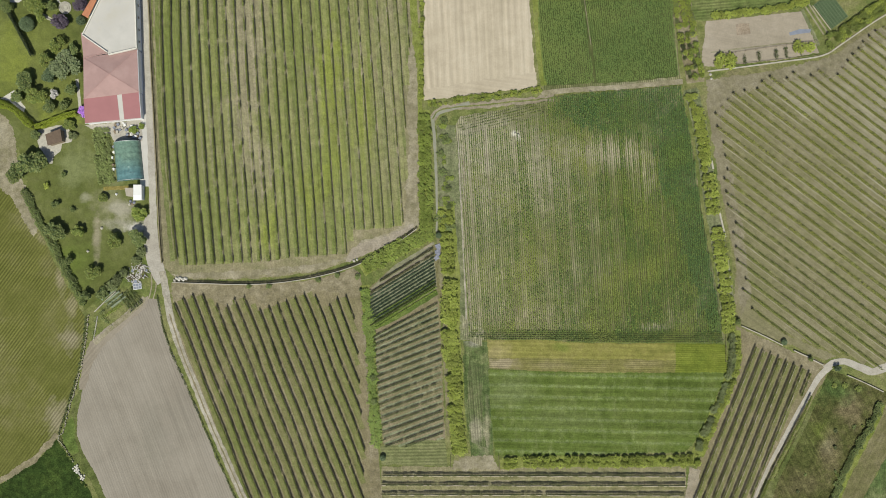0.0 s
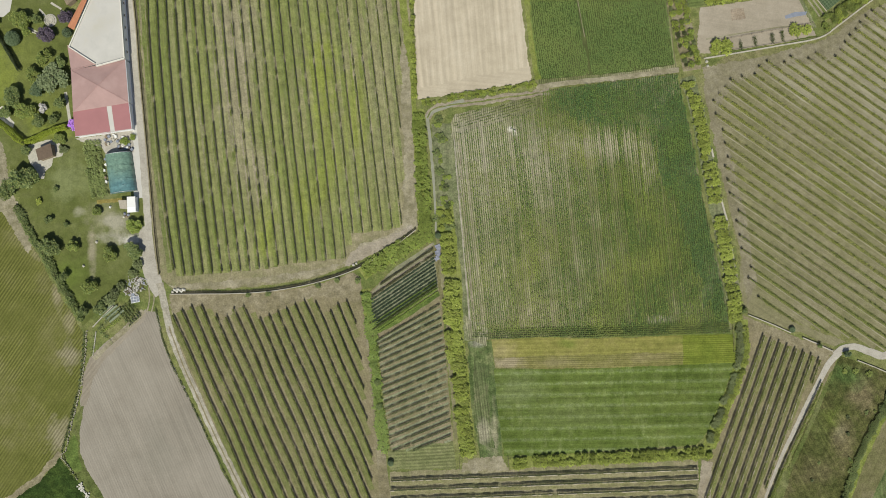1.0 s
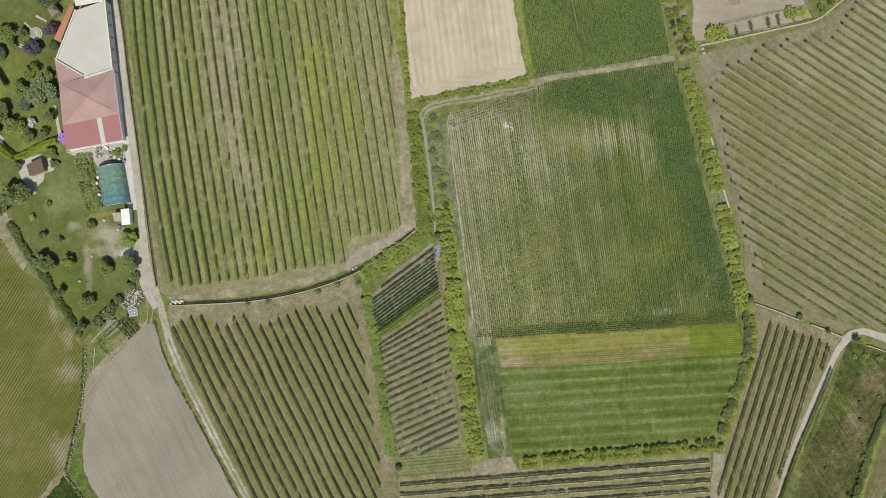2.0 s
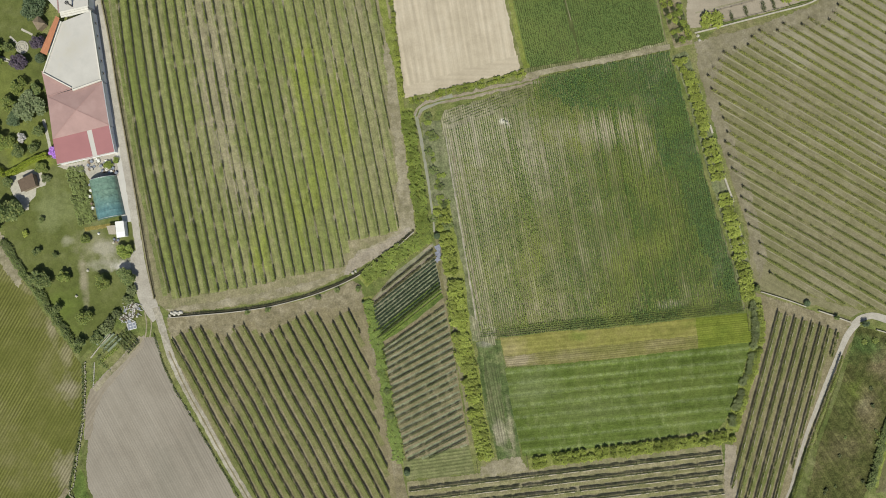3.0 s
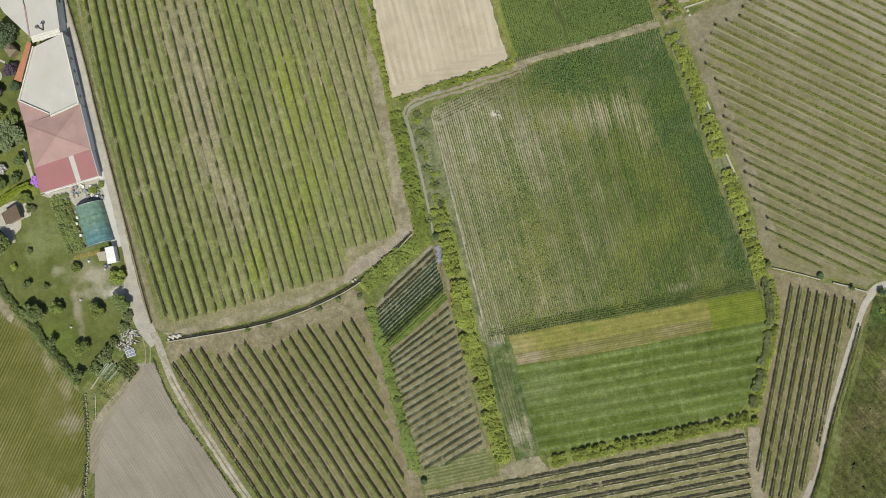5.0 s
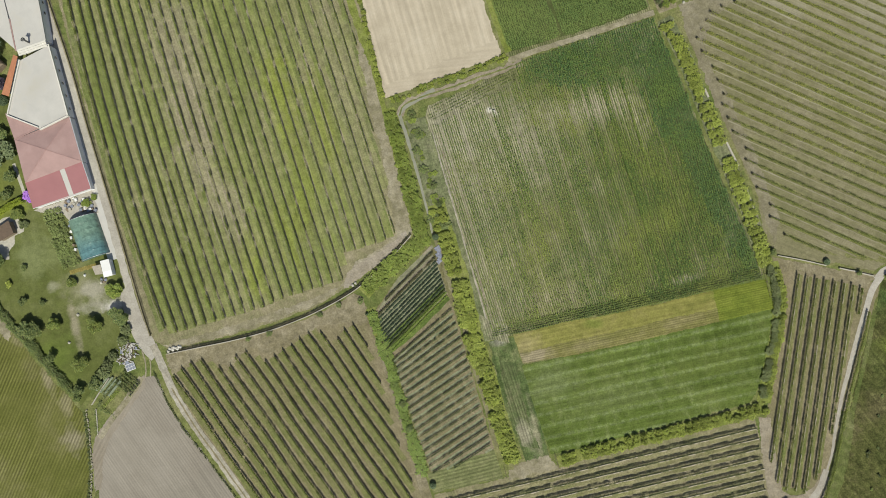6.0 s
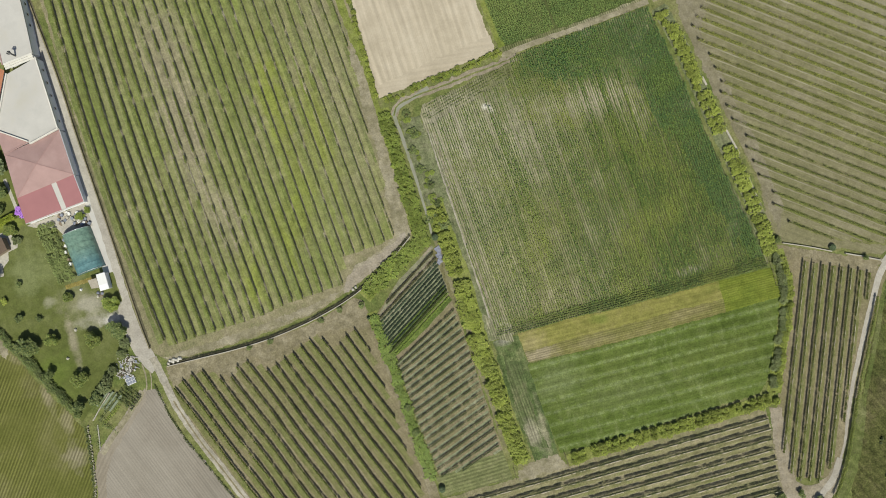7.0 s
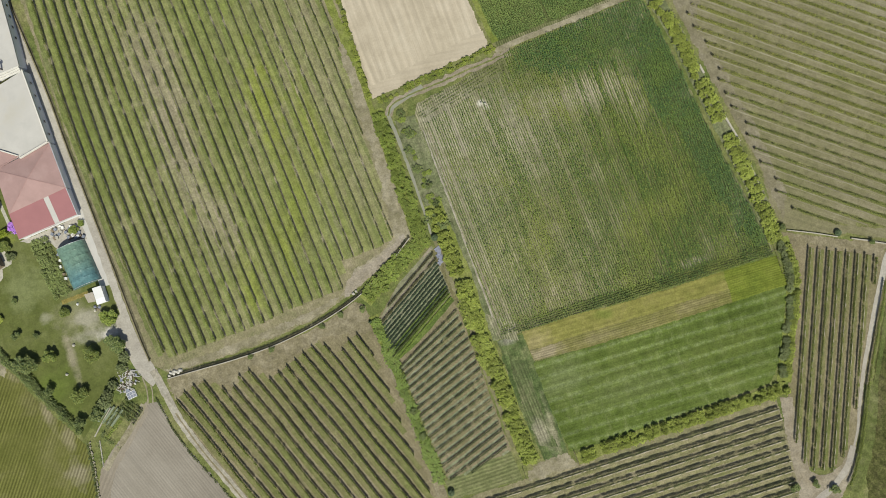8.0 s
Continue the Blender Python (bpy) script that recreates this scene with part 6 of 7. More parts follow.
garden_plants(
    ((-103.2, -6.8), 3.8, 2.2, "broad", TREE_MID, "mid-green fruit tree on the lawn"),
    ((-110.5, -3.4), 3.4, 1.4, "broad", TREE_LEAF, T),
    ((-105.2, -13.8), 3.4, 1.6, "broad", TREE_LEAF, T),
    ((-100.5, -13.1), 3.2, 1.9, "broad", TREE_LEAF, T),
    ((-89.4, 10.6), 3.0, 2.4, "broad", SHRUB_GREEN, "bright green bush beside the lane"),
    ((-129.2, 72.0), 3.4, 2.4, "broad", TREE_LEAF, T),
    ((-120.0, 71.9), 4.0, 3.0, "broad", TREE_MID, "mid-green leafy tree on the lawn"),
    ((-118.9, 68.4), 3.0, 1.6, "broad", TREE_MID, "mid-green leafy tree on the lawn"),
    ((-109.3, 58.7), 3.0, 1.8, "broad", TREE_LEAF, T),
    ((-109.6, 33.8), 1.6, 1.4, "broad", GREY_LEAF, "grey-green bush on the patio"),
    ((-91.5, 35.5), 1.6, 1.3, "broad", SHRUB_GREEN, "bright bush in the cluttered yard"),
    ((-89.3, 36.5), 1.4, 1.0, "broad", SHRUB_GREEN, "bright bush in the cluttered yard"),
    ((-115.5, 72.0), 3.2, 1.6, "broad", TREE_LEAF, T),
    ((101.6, -27.6), 1.5, 0.9, "ball", CONIFER, "dark round bush at the vineyard wall"),
    ((109.3, -32.6), 2.0, 0.8, "broad", TREE_LEAF, "dark bush at the vineyard wall"),
)
garden_plants(
    ((117.1, -35.3), 2.4, 1.0, "broad", CONIFER, "dark bush beside the gravel bend"),
    ((-17.6, -61.9), 1.8, 0.9, "ball", CONIFER, "dark round bush at a field corner"),
    ((-1.0, 4.1), 1.8, 0.9, "ball", CONIFER, "dark round bush between hedges"),
    ((-57.4, -11.0), 1.2, 0.8, "broad", TREE_LEAF, "small bush under the field wall"),
    ((-51.4, -11.0), 1.2, 0.9, "broad", TREE_LEAF, "small bush under the field wall"),
    ((-36.8, -9.2), 1.2, 0.9, "broad", TREE_LEAF, "small bush under the field wall"),
    ((-31.1, -7.7), 1.2, 0.9, "broad", TREE_LEAF, "small bush under the field wall"),
    ((-25.2, -8.2), 1.4, 0.9, "broad", TREE_LEAF, "small bush under the field wall"),
    ((-24.2, -12.0), 1.6, 0.6, "cone", CONIFER, "slim dark bush by the track"),
    ((87.6, -21.5), 2.4, 0.9, "broad", TREE_LEAF, "dark bush at the wall's end"),
    ((-20.5, -38.0), 1.8, 1.0, "broad", TREE_LEAF, "dark bush beside the orchard"),
    ((-20.1, -45.3), 1.8, 1.1, "broad", TREE_LEAF, "dark bush beside the orchard"),
    ((79.9, -92.4), 2.0, 1.4, "broad", TREE_LEAF, "dark bush at the end of the track"),
    ((75.7, -89.3), 2.0, 1.2, "broad", TREE_LEAF, "dark bush at the end of the track"),
    ((69.9, -88.8), 2.4, 1.4, "broad", TREE_LEAF, "dark tree at the end of the vine rows"),
)
garden_plants(
    ((-106.1, 81.5), 6.0, 3.4, "broad", CONIFER, "large dark conifer beside the terrace"),
)
tags = dict(label="short row of brownish garden plants on bare soil", category="plant row", group="plot rows by the fence", kind="")
for k, x in enumerate((0.0, 2.0, 5.2, 9.5, 14.6, 17.6, 22.0)):
    p = Vector((84.5, 57.3)) + Vector((x, 0.15 * x))
    vine_row("plot_row", p, p + Vector((0.45, -3.2)), 0.8, 0.9, 75, 0.2, (ORCHARD_LEAF, VINE_DARK)[k % 2], 0.15, 860 + k, tags, 0.05, 0.05, posts=False)


# ---- buildings ----
def solid(poly, z0, z1, mat, name="wall"):
    """An upright block over an outline."""
    if sum(poly[i - 1][0] * poly[i][1] - poly[i][0] * poly[i - 1][1] for i in range(len(poly))) < 0:
        poly = poly[::-1]
    n = len(poly)
    v = [(p[0], p[1], z0) for p in poly] + [(p[0], p[1], z1) for p in poly]
    f = [(i, (i + 1) % n, (i + 1) % n + n, i + n) for i in range(n)] + [tuple(range(n, 2 * n)), tuple(range(n))[::-1]]
    return mesh_of(name, v, f, [mat])


def slab(pts, thick, mat, name="roof"):
    """A sloping plate through given corners."""
    if sum(pts[i - 1][0] * pts[i][1] - pts[i][0] * pts[i - 1][1] for i in range(len(pts))) < 0:
        pts = pts[::-1]
    n = len(pts)
    v = [(p[0], p[1], p[2] - thick) for p in pts] + [tuple(p) for p in pts]
    f = [(i, (i + 1) % n, (i + 1) % n + n, i + n) for i in range(n)] + [tuple(range(n, 2 * n)), tuple(range(n))[::-1]]
    return mesh_of(name, v, f, [mat])


def beam(a, b, w, h, mat, name="beam", lift=0.0):
    """A straight bar from a to b, w wide and h high, standing on their heights."""
    a, b = Vector(a), Vector(b)
    d = (b - a).to_2d().normalized()
    s = Vector((-d.y, d.x, 0)) * w / 2
    up = Vector((0, 0, h))
    o = Vector((0, 0, lift))
    c = [a - s + o, b - s + o, b + s + o, a + s + o]
    v = [tuple(p) for p in c] + [tuple(p + up) for p in c]
    return mesh_of(name, v, [(3, 2, 1, 0), (4, 5, 6, 7), (0, 1, 5, 4), (1, 2, 6, 5), (2, 3, 7, 6), (3, 0, 4, 7)], [mat])


def shrink(poly, k):
    cx, cy = sum(p[0] for p in poly) / len(poly), sum(p[1] for p in poly) / len(poly)
    return [(cx + (p[0] - cx) * k, cy + (p[1] - cy) * k) for p in poly]


house = thing("house", 0, 0, label="white house with faded red hipped roof", category="house")
A, B, C, Dd, top = (-105.2, 56.1, 3.1), (-89.3, 58.6, 3.1), (-88.8, 46.1, 3.1), (-105.1, 44.1, 3.1), (-96.9, 51.1, 4.5)
part("wall", solid(shrink([A, B, C, Dd], 0.98), 0, 2.95, PLASTER), house)
for a, b in ((A, B), (B, C), (C, Dd), (Dd, A)):
    part("roof_slope", slab([a, b, top], 0.12, ROOF_PINK), house)
    part("ridge", beam(a, top, 0.22, 0.05, ROOF_RIDGE), house, "darker ridge tiles")
N1, N2, N3 = (-106.0, 63.6, 3), (-97.8, 59.9, 3), (-97.8, 57.7, 3.1)
part("roof_slope", slab([N1, N2, N3, (A[0], A[1], 3.08)], 0.12, ROOF_PINK), house)
part("ridge", beam((A[0], A[1], 3.15), (N3[0], N3[1], 3.12), 0.3, 0.06, ROOF_RIDGE), house)
part("wall", solid(shrink([N1, N2, N3, A], 0.97), 0, 2.9, PLASTER), house)
part("gutter", beam(B, C, 0.22, 0.14, METAL_PALE, lift=-0.1), house, "pale metal gutter")
L1, L2, L3, L4 = (-105.2, 44.2, 2.95), (-88.9, 46.2, 2.95), (-88.5, 38.6, 2.4), (-105.1, 37.0, 2.4)
M1, M2, M3, M4 = (-95.4, 45.3, 2.95), (-94.0, 45.5, 2.95), (-93.5, 38.0, 2.4), (-94.8, 37.8, 2.4)
part("roof_slope", slab([L1, M1, M4, L4], 0.12, ROOF_RED), house, "red lean-to roof")
part("roof_slope", slab([M2, L2, L3, M3], 0.12, ROOF_RED), house, "red lean-to roof")
part("roof_strip", slab([(M1[0], M1[1], 2.91), (M2[0], M2[1], 2.91), (M3[0], M3[1], 2.36), (M4[0], M4[1], 2.36)], 0.1, CONCRETE_PALE), house, "pale strip between the roofs")
part("wall", solid(shrink([L1, L2, L3, L4], 0.97), 0, 2.3, PLASTER), house)
part("gutter", beam(L4, L3, 0.2, 0.1, CONCRETE_PALE, lift=-0.08), house, "pale gutter")
part("gutter", beam(L2, L3, 0.2, 0.1, METAL_PALE, lift=-0.02), house, "pale metal verge")


def wall_window(parent, a, b, t, z, w, h):
    """A window set on the wall a-b at the fraction t."""
    a, b = Vector(a[:2]), Vector(b[:2])
    d = (b - a).normalized()
    c = a.lerp(b, t)
    n = Vector((d.y, -d.x))
    holder = parent
    for name, ww, hh, out, mat in (("window", w, h, 0.05, PAINT_WHITE), ("pane", w - 0.16, h - 0.16, 0.07, WINDOW_DARK)):
        p, q = c - d * ww / 2 + n * out, c + d * ww / 2 + n * out
        holder = part(name, beam((p.x, p.y, z - hh / 2), (q.x, q.y, z - hh / 2), 0.06, hh, mat, name), holder)



# flat-roofed annexes
annex = thing("annex", 0, 0, label="flat-roofed pale annex with white parapet", category="building")
P = [(-98.4, 76.4, 3.7), (-105.1, 62.7, 3.7), (-97.8, 57.6, 3.7), (-97.5, 56.9, 3.7), (-89.3, 58.8, 3.7), (-89.9, 78.6, 3.7)]
part("wall", solid(shrink(P, 0.99), 0, 3.45, PLASTER), annex)
part("deck", solid(shrink(P, 0.995), 3.46, 3.55, CONCRETE_PALE, "deck"), annex, "pale smooth concrete deck")
for i in (0, 1, 3, 4):
    a, b = P[i], P[(i + 1) % 6]
    part("parapet", beam((a[0], a[1], 3.4), (b[0], b[1], 3.4), 0.3, 0.6, WALL_BRIGHT, "parapet"), annex, "low white parapet")
east_a, east_b = P[4], P[5]
for t in (0.12, 0.3, 0.48, 0.66, 0.84):
    wall_window(annex, (east_a[0] + 0.02, east_a[1]), (east_b[0] + 0.02, east_b[1]), t, 1.9, 0.8, 0.9)
part("tile_roof", slab([(-100.3, 78.6, 2.7), (-99.0, 77.6, 3.3), (-103.8, 67.7, 3.3), (-105.9, 69.0, 2.7)], 0.12, ROOF_ORANGE), annex, "orange tiled lean-to roof")
part("wall", solid(shrink([(-100.3, 78.0, 2.7), (-99.4, 77.5, 2.7), (-104.1, 68.5, 2.7), (-105.3, 69.4, 2.7)], 0.96), 0, 2.6, PLASTER), annex)

annex = thing("annex", 0, 0, label="long flat-roofed hall with pale deck", category="building")
Q = [(-98.7, 78.8, 4.1), (-90.3, 79.8, 4.1), (-89.9, 86.1, 4.1), (-88.6, 115.6, 4.1), (-98.9, 115.2, 4.1), (-98.3, 87.6, 4.1)]
part("wall", solid(shrink(Q, 0.99), 0, 3.85, PLASTER), annex)
part("deck", solid(shrink(Q, 0.995), 3.86, 3.95, CONCRETE_PALE, "deck"), annex, "pale smooth concrete deck")
for i in (1, 2):
    a, b = Q[i], Q[i + 1]
    part("parapet", beam((a[0], a[1], 3.8), (b[0], b[1], 3.8), 0.35, 0.45, CONCRETE_PALE, "parapet"), annex, "low pale parapet")
for k in range(3):
    a, b = (-98.4, 78.3, 3.6), (-90.4, 79.1, 3.6)
    o = 0.55 * (k - 1)
    part("step", beam((a[0], a[1] + o, 3.55 + 0.16 * k), (b[0], b[1] + o, 3.55 + 0.16 * k), 0.5, 0.16, WALL_BRIGHT, "step"), annex, "white step between the decks")
a, b = Q[5], Q[0]
part("ridge", beam((a[0], a[1], 3.95), (b[0], b[1], 3.95), 0.3, 0.12, ROOF_RIDGE, "ridge"), annex, "rust-brown edge strip")
W = [(-98.9, 87.6, 3.5), (-99.2, 79.7, 3.5), (-104.7, 87.4, 3.5), (-107.9, 95.9, 3.5), (-99.0, 97.4, 3.5)]
part("wall", solid(shrink(W, 0.98), 0, 3.4, PLASTER), annex)
part("deck", solid(W, 3.41, 2.6, CONCRETE_PALE, "deck"), annex, "pale flat roof")
for i in range(9):
    wall_window(annex, Q[2], Q[3], 0.06 + 0.1 * i, 2.0, 0.8, 0.9)

pole = thing("roof_mast", *(-94.7, 80.2), 3.95, label="dark metal chimney pipe with cowl on the deck", category="chimney")
part("pipe", mesh_of("pipe", [(0.22 * math.cos(w * math.pi / 6), 0.22 * math.sin(w * math.pi / 6), z) for z in (0, 2.8) for w in range(12)], [(i, (i + 1) % 12, (i + 1) % 12 + 12, i + 12) for i in range(12)], [METAL_DARK]), pole)
part("cowl", mesh_of("cowl", [(r * math.cos(w * math.pi / 6), r * math.sin(w * math.pi / 6), z) for z, r in ((2.75, 0.5), (2.9, 0.55), (3.15, 0.15)) for w in range(12)],
                     [(i + k, (i + 1) % 12 + k, (i + 1) % 12 + 12 + k, i + 12 + k) for k in (0, 12) for i in range(12)], [METAL_DARK]), pole)
part("arm", beam((-0.8, 0.1, 2.6), (0.5, -0.1, 2.6), 0.2, 0.1, METAL_DARK, "arm"), pole)

# yard strip between the buildings and the lane
sheet("yard", [(-91.9, 107.9), (-89.2, 84.0), (-88.4, 64.2), (-87.6, 45.0), (-87.3, 38.1), (-86.9, 18.7), (-89.8, 18.7), (-90.2, 38.1), (-91.2, 64.2), (-94.2, 107.9)], 0.05, CONCRETE_PALE, "pale concrete yard strip", "pavement", 0.1)
sheet("yard", [(-106.4, 36.9), (-97.1, 37.9), (-89.5, 38.6), (-89.2, 32.2), (-97.5, 31.9), (-98.6, 33.9)], 0.055, GRAVEL, "cluttered gravel yard behind the house", "pavement", 0.3)
strip("path_house", [(-108.7, 50.7), (-108.2, 46.5), (-107.7, 41.5)], 0.9, 0.05, STONE, "pale concrete path along the house", "path", 0.05)

# greenhouse with hoops
G = [(-97.5, 31.5), (-89.5, 32.2), (-88.7, 20.9), (-96.4, 20.1)]
base = Vector(G[3])
ex, ey = Vector(G[2]) - base, Vector(G[0]) - base
wide, deep = ex.length, ey.length
turn = math.degrees(math.atan2(-ey.x, ey.y))
cover = Shade("greenhouse_film", 0.26, 0.6)
g = cover.dot(cover.pos(), (0.0, 1.0, 0.0))
mixc = cover.mix(cover.span(cover.calc("ADD", g, cover.calc("MULTIPLY", cover.noise(cover.pos(), 0.5, 3), 3.0)), base.y + 4.0, base.y + 8.5), (0.10, 0.2, 0.21), (0.14, 0.225, 0.175))
FILM = cover.done(cover.gain(mixc, cover.span(cover.noise(cover.pos(), 0.9, 4), 0.3, 0.7, 0.75, 1.3)), cover.noise(cover.pos(), 0.9, 3), 0.3)
greenhouse = thing("greenhouse", base.x, base.y, 0.03, turn, label="tunnel greenhouse covered with blue-green film", category="greenhouse")
rise, ring, bays = 2.9, 14, 36
v, f = [], []
for j in range(bays + 1):
    sag = 1.0 - 0.025 * math.sin(math.pi * ((j / bays * 6) % 1))
    for i in range(ring + 1):
        w = math.pi * i / ring
        v.append((wide / 2 - math.cos(w) * wide / 2, deep * j / bays, max(0.0, math.sin(w)) ** 0.8 * rise * sag))
for j in range(bays):
    for i in range(ring):
        q = j * (ring + 1) + i
        f.append((q, q + ring + 1, q + ring + 2, q + 1))
me = mesh_of("film", v, f, [FILM], True)
me.flip_normals()
part("film", me, greenhouse, "blue-green plastic film")
for j in range(7):
    v, f = [], []
    for i in range(ring + 1):
        w = math.pi * i / ring
        for r, y in ((1.012, -0.04), (1.012, 0.04), (0.995, 0.04), (0.995, -0.04)):
            v.append((wide / 2 - math.cos(w) * wide / 2 * r, deep * j / 6 + y, max(0.0, math.sin(w)) ** 0.8 * rise * r))
    for i in range(ring):
        for k in range(4):
            f.append((4 * i + k, 4 * i + (k + 1) % 4, 4 * i + 4 + (k + 1) % 4, 4 * i + 4 + k))
    part("hoop", mesh_of("hoop", v, f, [METAL_PALE if j in (0, 6) else FILM], True), greenhouse)
for y in (0.02, deep - 0.02):
    v = [(wide / 2 - math.cos(math.pi * i / ring) * wide / 2 * 0.99, y, max(0.0, math.sin(math.pi * i / ring)) ** 0.8 * rise * 0.99) for i in range(ring + 1)]
    part("end_wall", mesh_of("end_wall", v, [tuple(range(ring + 1))], [FILM]), greenhouse)

# white shed with a lean-to
S = [(-90.9, 19.0, 2.3), (-88.5, 19.0, 2.3), (-88.5, 14.5, 2.3), (-91.0, 14.4, 2.3)]
shed = thing("shed", 0, 0, label="small white-roofed garden shed beside the lane", category="shed")
part("wall", solid(shrink(S, 0.94), 0.02, 2.2, PLASTER), shed)
part("roof", slab([S[0], S[1], (S[2][0], S[2][1], 2.15), (S[3][0], S[3][1], 2.15)], 0.1, PAINT_WHITE), shed, "white sheet roof")
part("canopy", slab([(-93.6, 18.1, 1.9), (-91.1, 18.1, 2.1), (-91.1, 15.4, 2.1), (-93.2, 15.7, 1.9)], 0.05, WOOD_PALE), shed, "pale wooden canopy")
for p in ((-93.4, 17.8, 1.85), (-93.0, 16.0, 1.85)):
    part("post", beam((p[0] - 0.05, p[1], 0.02), (p[0] + 0.05, p[1], 0.02), 0.1, 1.84, WOOD), shed)
sheet("dry_bed", [(-100.8, 18.6), (-92.2, 19.0), (-92.2, 18.0), (-100.8, 17.4)], 0.045, OCHRE, "ochre strip of dry mulch below the greenhouse", "plot", 0.2)
hut = thing("garden_hut", 0, 0, label="brown-roofed garden hut on a stone patio", category="hut")
R = [(-116.8, 33.8, 2.4), (-112.4, 35.5, 2.4), (-111.9, 31.8, 2.2), (-116.2, 30.5, 2.2)]
part("wall", solid(shrink(R, 0.9), 0.02, 2.15, WOOD), hut)
part("roof", slab(R, 0.1, BROWN_ROOF), hut, "brown shingle roof")
hut = thing("garden_hut", 0, 0, label="small brown pyramid-roofed garden hut on the lawn", category="hut")
R = [(-107.4, 78.1, 2.1), (-105.6, 79.7, 2.1), (-103.9, 77.1, 2.1), (-106.2, 75.4, 2.1)]
peak = (-105.1, 77.2, 3.2)
part("wall", solid(shrink(R, 0.88), 0.02, 2.05, WOOD), hut)
for a, b in zip(R, R[1:] + R[:1]):
    part("roof_slope", slab([a, b, peak], 0.08, WOOD), hut, "weathered brown shingles")
sheet("patio", [(-120.2, 35.6), (-118.2, 35.9), (-114.8, 36.9), (-111.8, 36.9), (-109.8, 33.9), (-110.4, 31.9), (-113.1, 31.4), (-113.6, 29.2), (-115.7, 27.5), (-116.0, 25.5), (-117.0, 25.5), (-118.2, 28.0), (-119.9, 30.2), (-120.7, 33.1)], 0.05, STONE, "pale stone patio", "patio", 0.35)
sheet("patio", [(-131.6, 44.8), (-127.4, 47.4), (-126.6, 45.3), (-124.0, 42.3), (-124.5, 40.6), (-129.1, 44.3)], 0.05, PALE_STONE, "pale stone garden path", "path", 0.3)
strip("garden_path", [(-121.5, 70.9), (-118.1, 69.6), (-115.6, 67.9)], 0.6, 0.05, STONE, "narrow stone garden path", "path")


def ring_bed(x, y, radius):
    """A round stone bed: a kerb ring of stones and a pale middle."""
    bed = thing("stone_bed", x, y, 0.03, label="round stone-edged garden bed", category="garden bed")
    n = 24
    part("gravel", mesh_of("gravel", [(radius * 0.9 * math.cos(2 * math.pi * i / n), radius * 0.9 * math.sin(2 * math.pi * i / n), 0.04) for i in range(n)], [tuple(range(n))], [STONE]), bed)
    me = solid([(-0.22, -0.14), (0.22, -0.16), (0.2, 0.14), (-0.2, 0.15)], 0, 0.22, STONE, "stone")
    for rr in (1.0, 0.68, 0.36):
        for i in range(int(n * rr)):
            w = 2 * math.pi * i / int(n * rr)
            s = part("stone", me, bed)
            s.matrix_basis = pose(radius * rr * math.cos(w), radius * rr * math.sin(w), 0, 0, 0, math.degrees(w) + 90)


ring_bed(-112.2, 71.9, 1.7)

# ---- walls, kerbs and fences ----
def wall_run(name, pts, width, height, mat, label, category="wall", cap=None):
    """A low wall that follows a curve, with slightly uneven faces and a coping."""
    line = smooth_line(pts, 1.4)
    v, f = [], []
    for i, p in enumerate(line):
        d = (line[min(i + 1, len(line) - 1)] - line[max(i - 1, 0)]).normalized()
        s = Vector((-d.y, d.x))
        w = width / 2 * (1 + 0.12 * noise.noise(Vector((p.x, p.y, 1))))
        h = height * (1 + 0.05 * noise.noise(Vector((p.x * 0.8, p.y * 0.8, 5))))
        for k, z in ((1, -0.05), (1, h), (-1, h), (-1, -0.05)):
            v.append((p.x + s.x * w * k, p.y + s.y * w * k, z))
        if i:
            q = 4 * i
            f += [(q - 4 + k, q - 4 + (k + 1) % 4, q + (k + 1) % 4, q + k) for k in range(4)]
    f += [(0, 1, 2, 3), tuple(range(len(v) - 4, len(v)))[::-1]]
    me = mesh_of(name, v, f, [mat])
    bm = bmesh.new()
    bm.from_mesh(me)
    bmesh.ops.recalc_face_normals(bm, faces=bm.faces)
    bm.to_mesh(me)
    bm.free()
    return tagged(new(name, me), label, category, kind="structure")


wall_run("wall_field", [(-80.1, -9.9), (-71.0, -10.2), (-60.9, -10.5), (-50.8, -10.2), (-40.7, -8.9), (-32.3, -7.0), (-25.6, -4.8), (-20.6, -2.3), (-13.8, 1.6), (-7.4, 6.1)], 0.22, 0.5, WALL_WHITE, "long low weathered concrete field wall")
wall_run("wall_lane", [(-90.4, 107.9), (-87.4, 74.3), (-86.7, 57.4), (-85.8, 40.6), (-84.8, 20.4), (-84.0, 3.6), (-83.3, -4.0)], 0.3, 0.55, SOIL_VINE_LOW, "low dark earth bank beside the lane", "bank")
wall_run("wall_east", [(89.0, -22.8), (95.5, -25.7), (101.3, -28.6)], 0.24, 0.5, WALL_WHITE, "low pale boundary wall")
wall_run("wall_east", [(104.6, -30.1), (107.3, -31.4), (109.7, -32.4)], 0.3, 0.6, WALL_WHITE, "low pale boundary wall")
wall_run("wall_east", [(110.2, -32.9), (113.4, -34.5)], 0.3, 0.5, WALL_WHITE, "low pale boundary wall")
wall_run("wall_bend", [(120.5, -37.5), (125.8, -39.8), (131.2, -42.4)], 0.26, 0.5, WALL_WHITE, "low pale wall beside the bend")
wall_run("kerb_path", [(79.1, 52.9), (87.1, 53.9), (100.6, 55.7), (113.2, 57.6), (119.1, 61.1), (128.4, 67.5), (137.6, 72.9)], 0.4, 0.25, WALL_WHITE, "pale concrete kerb above the vineyard", "kerb")
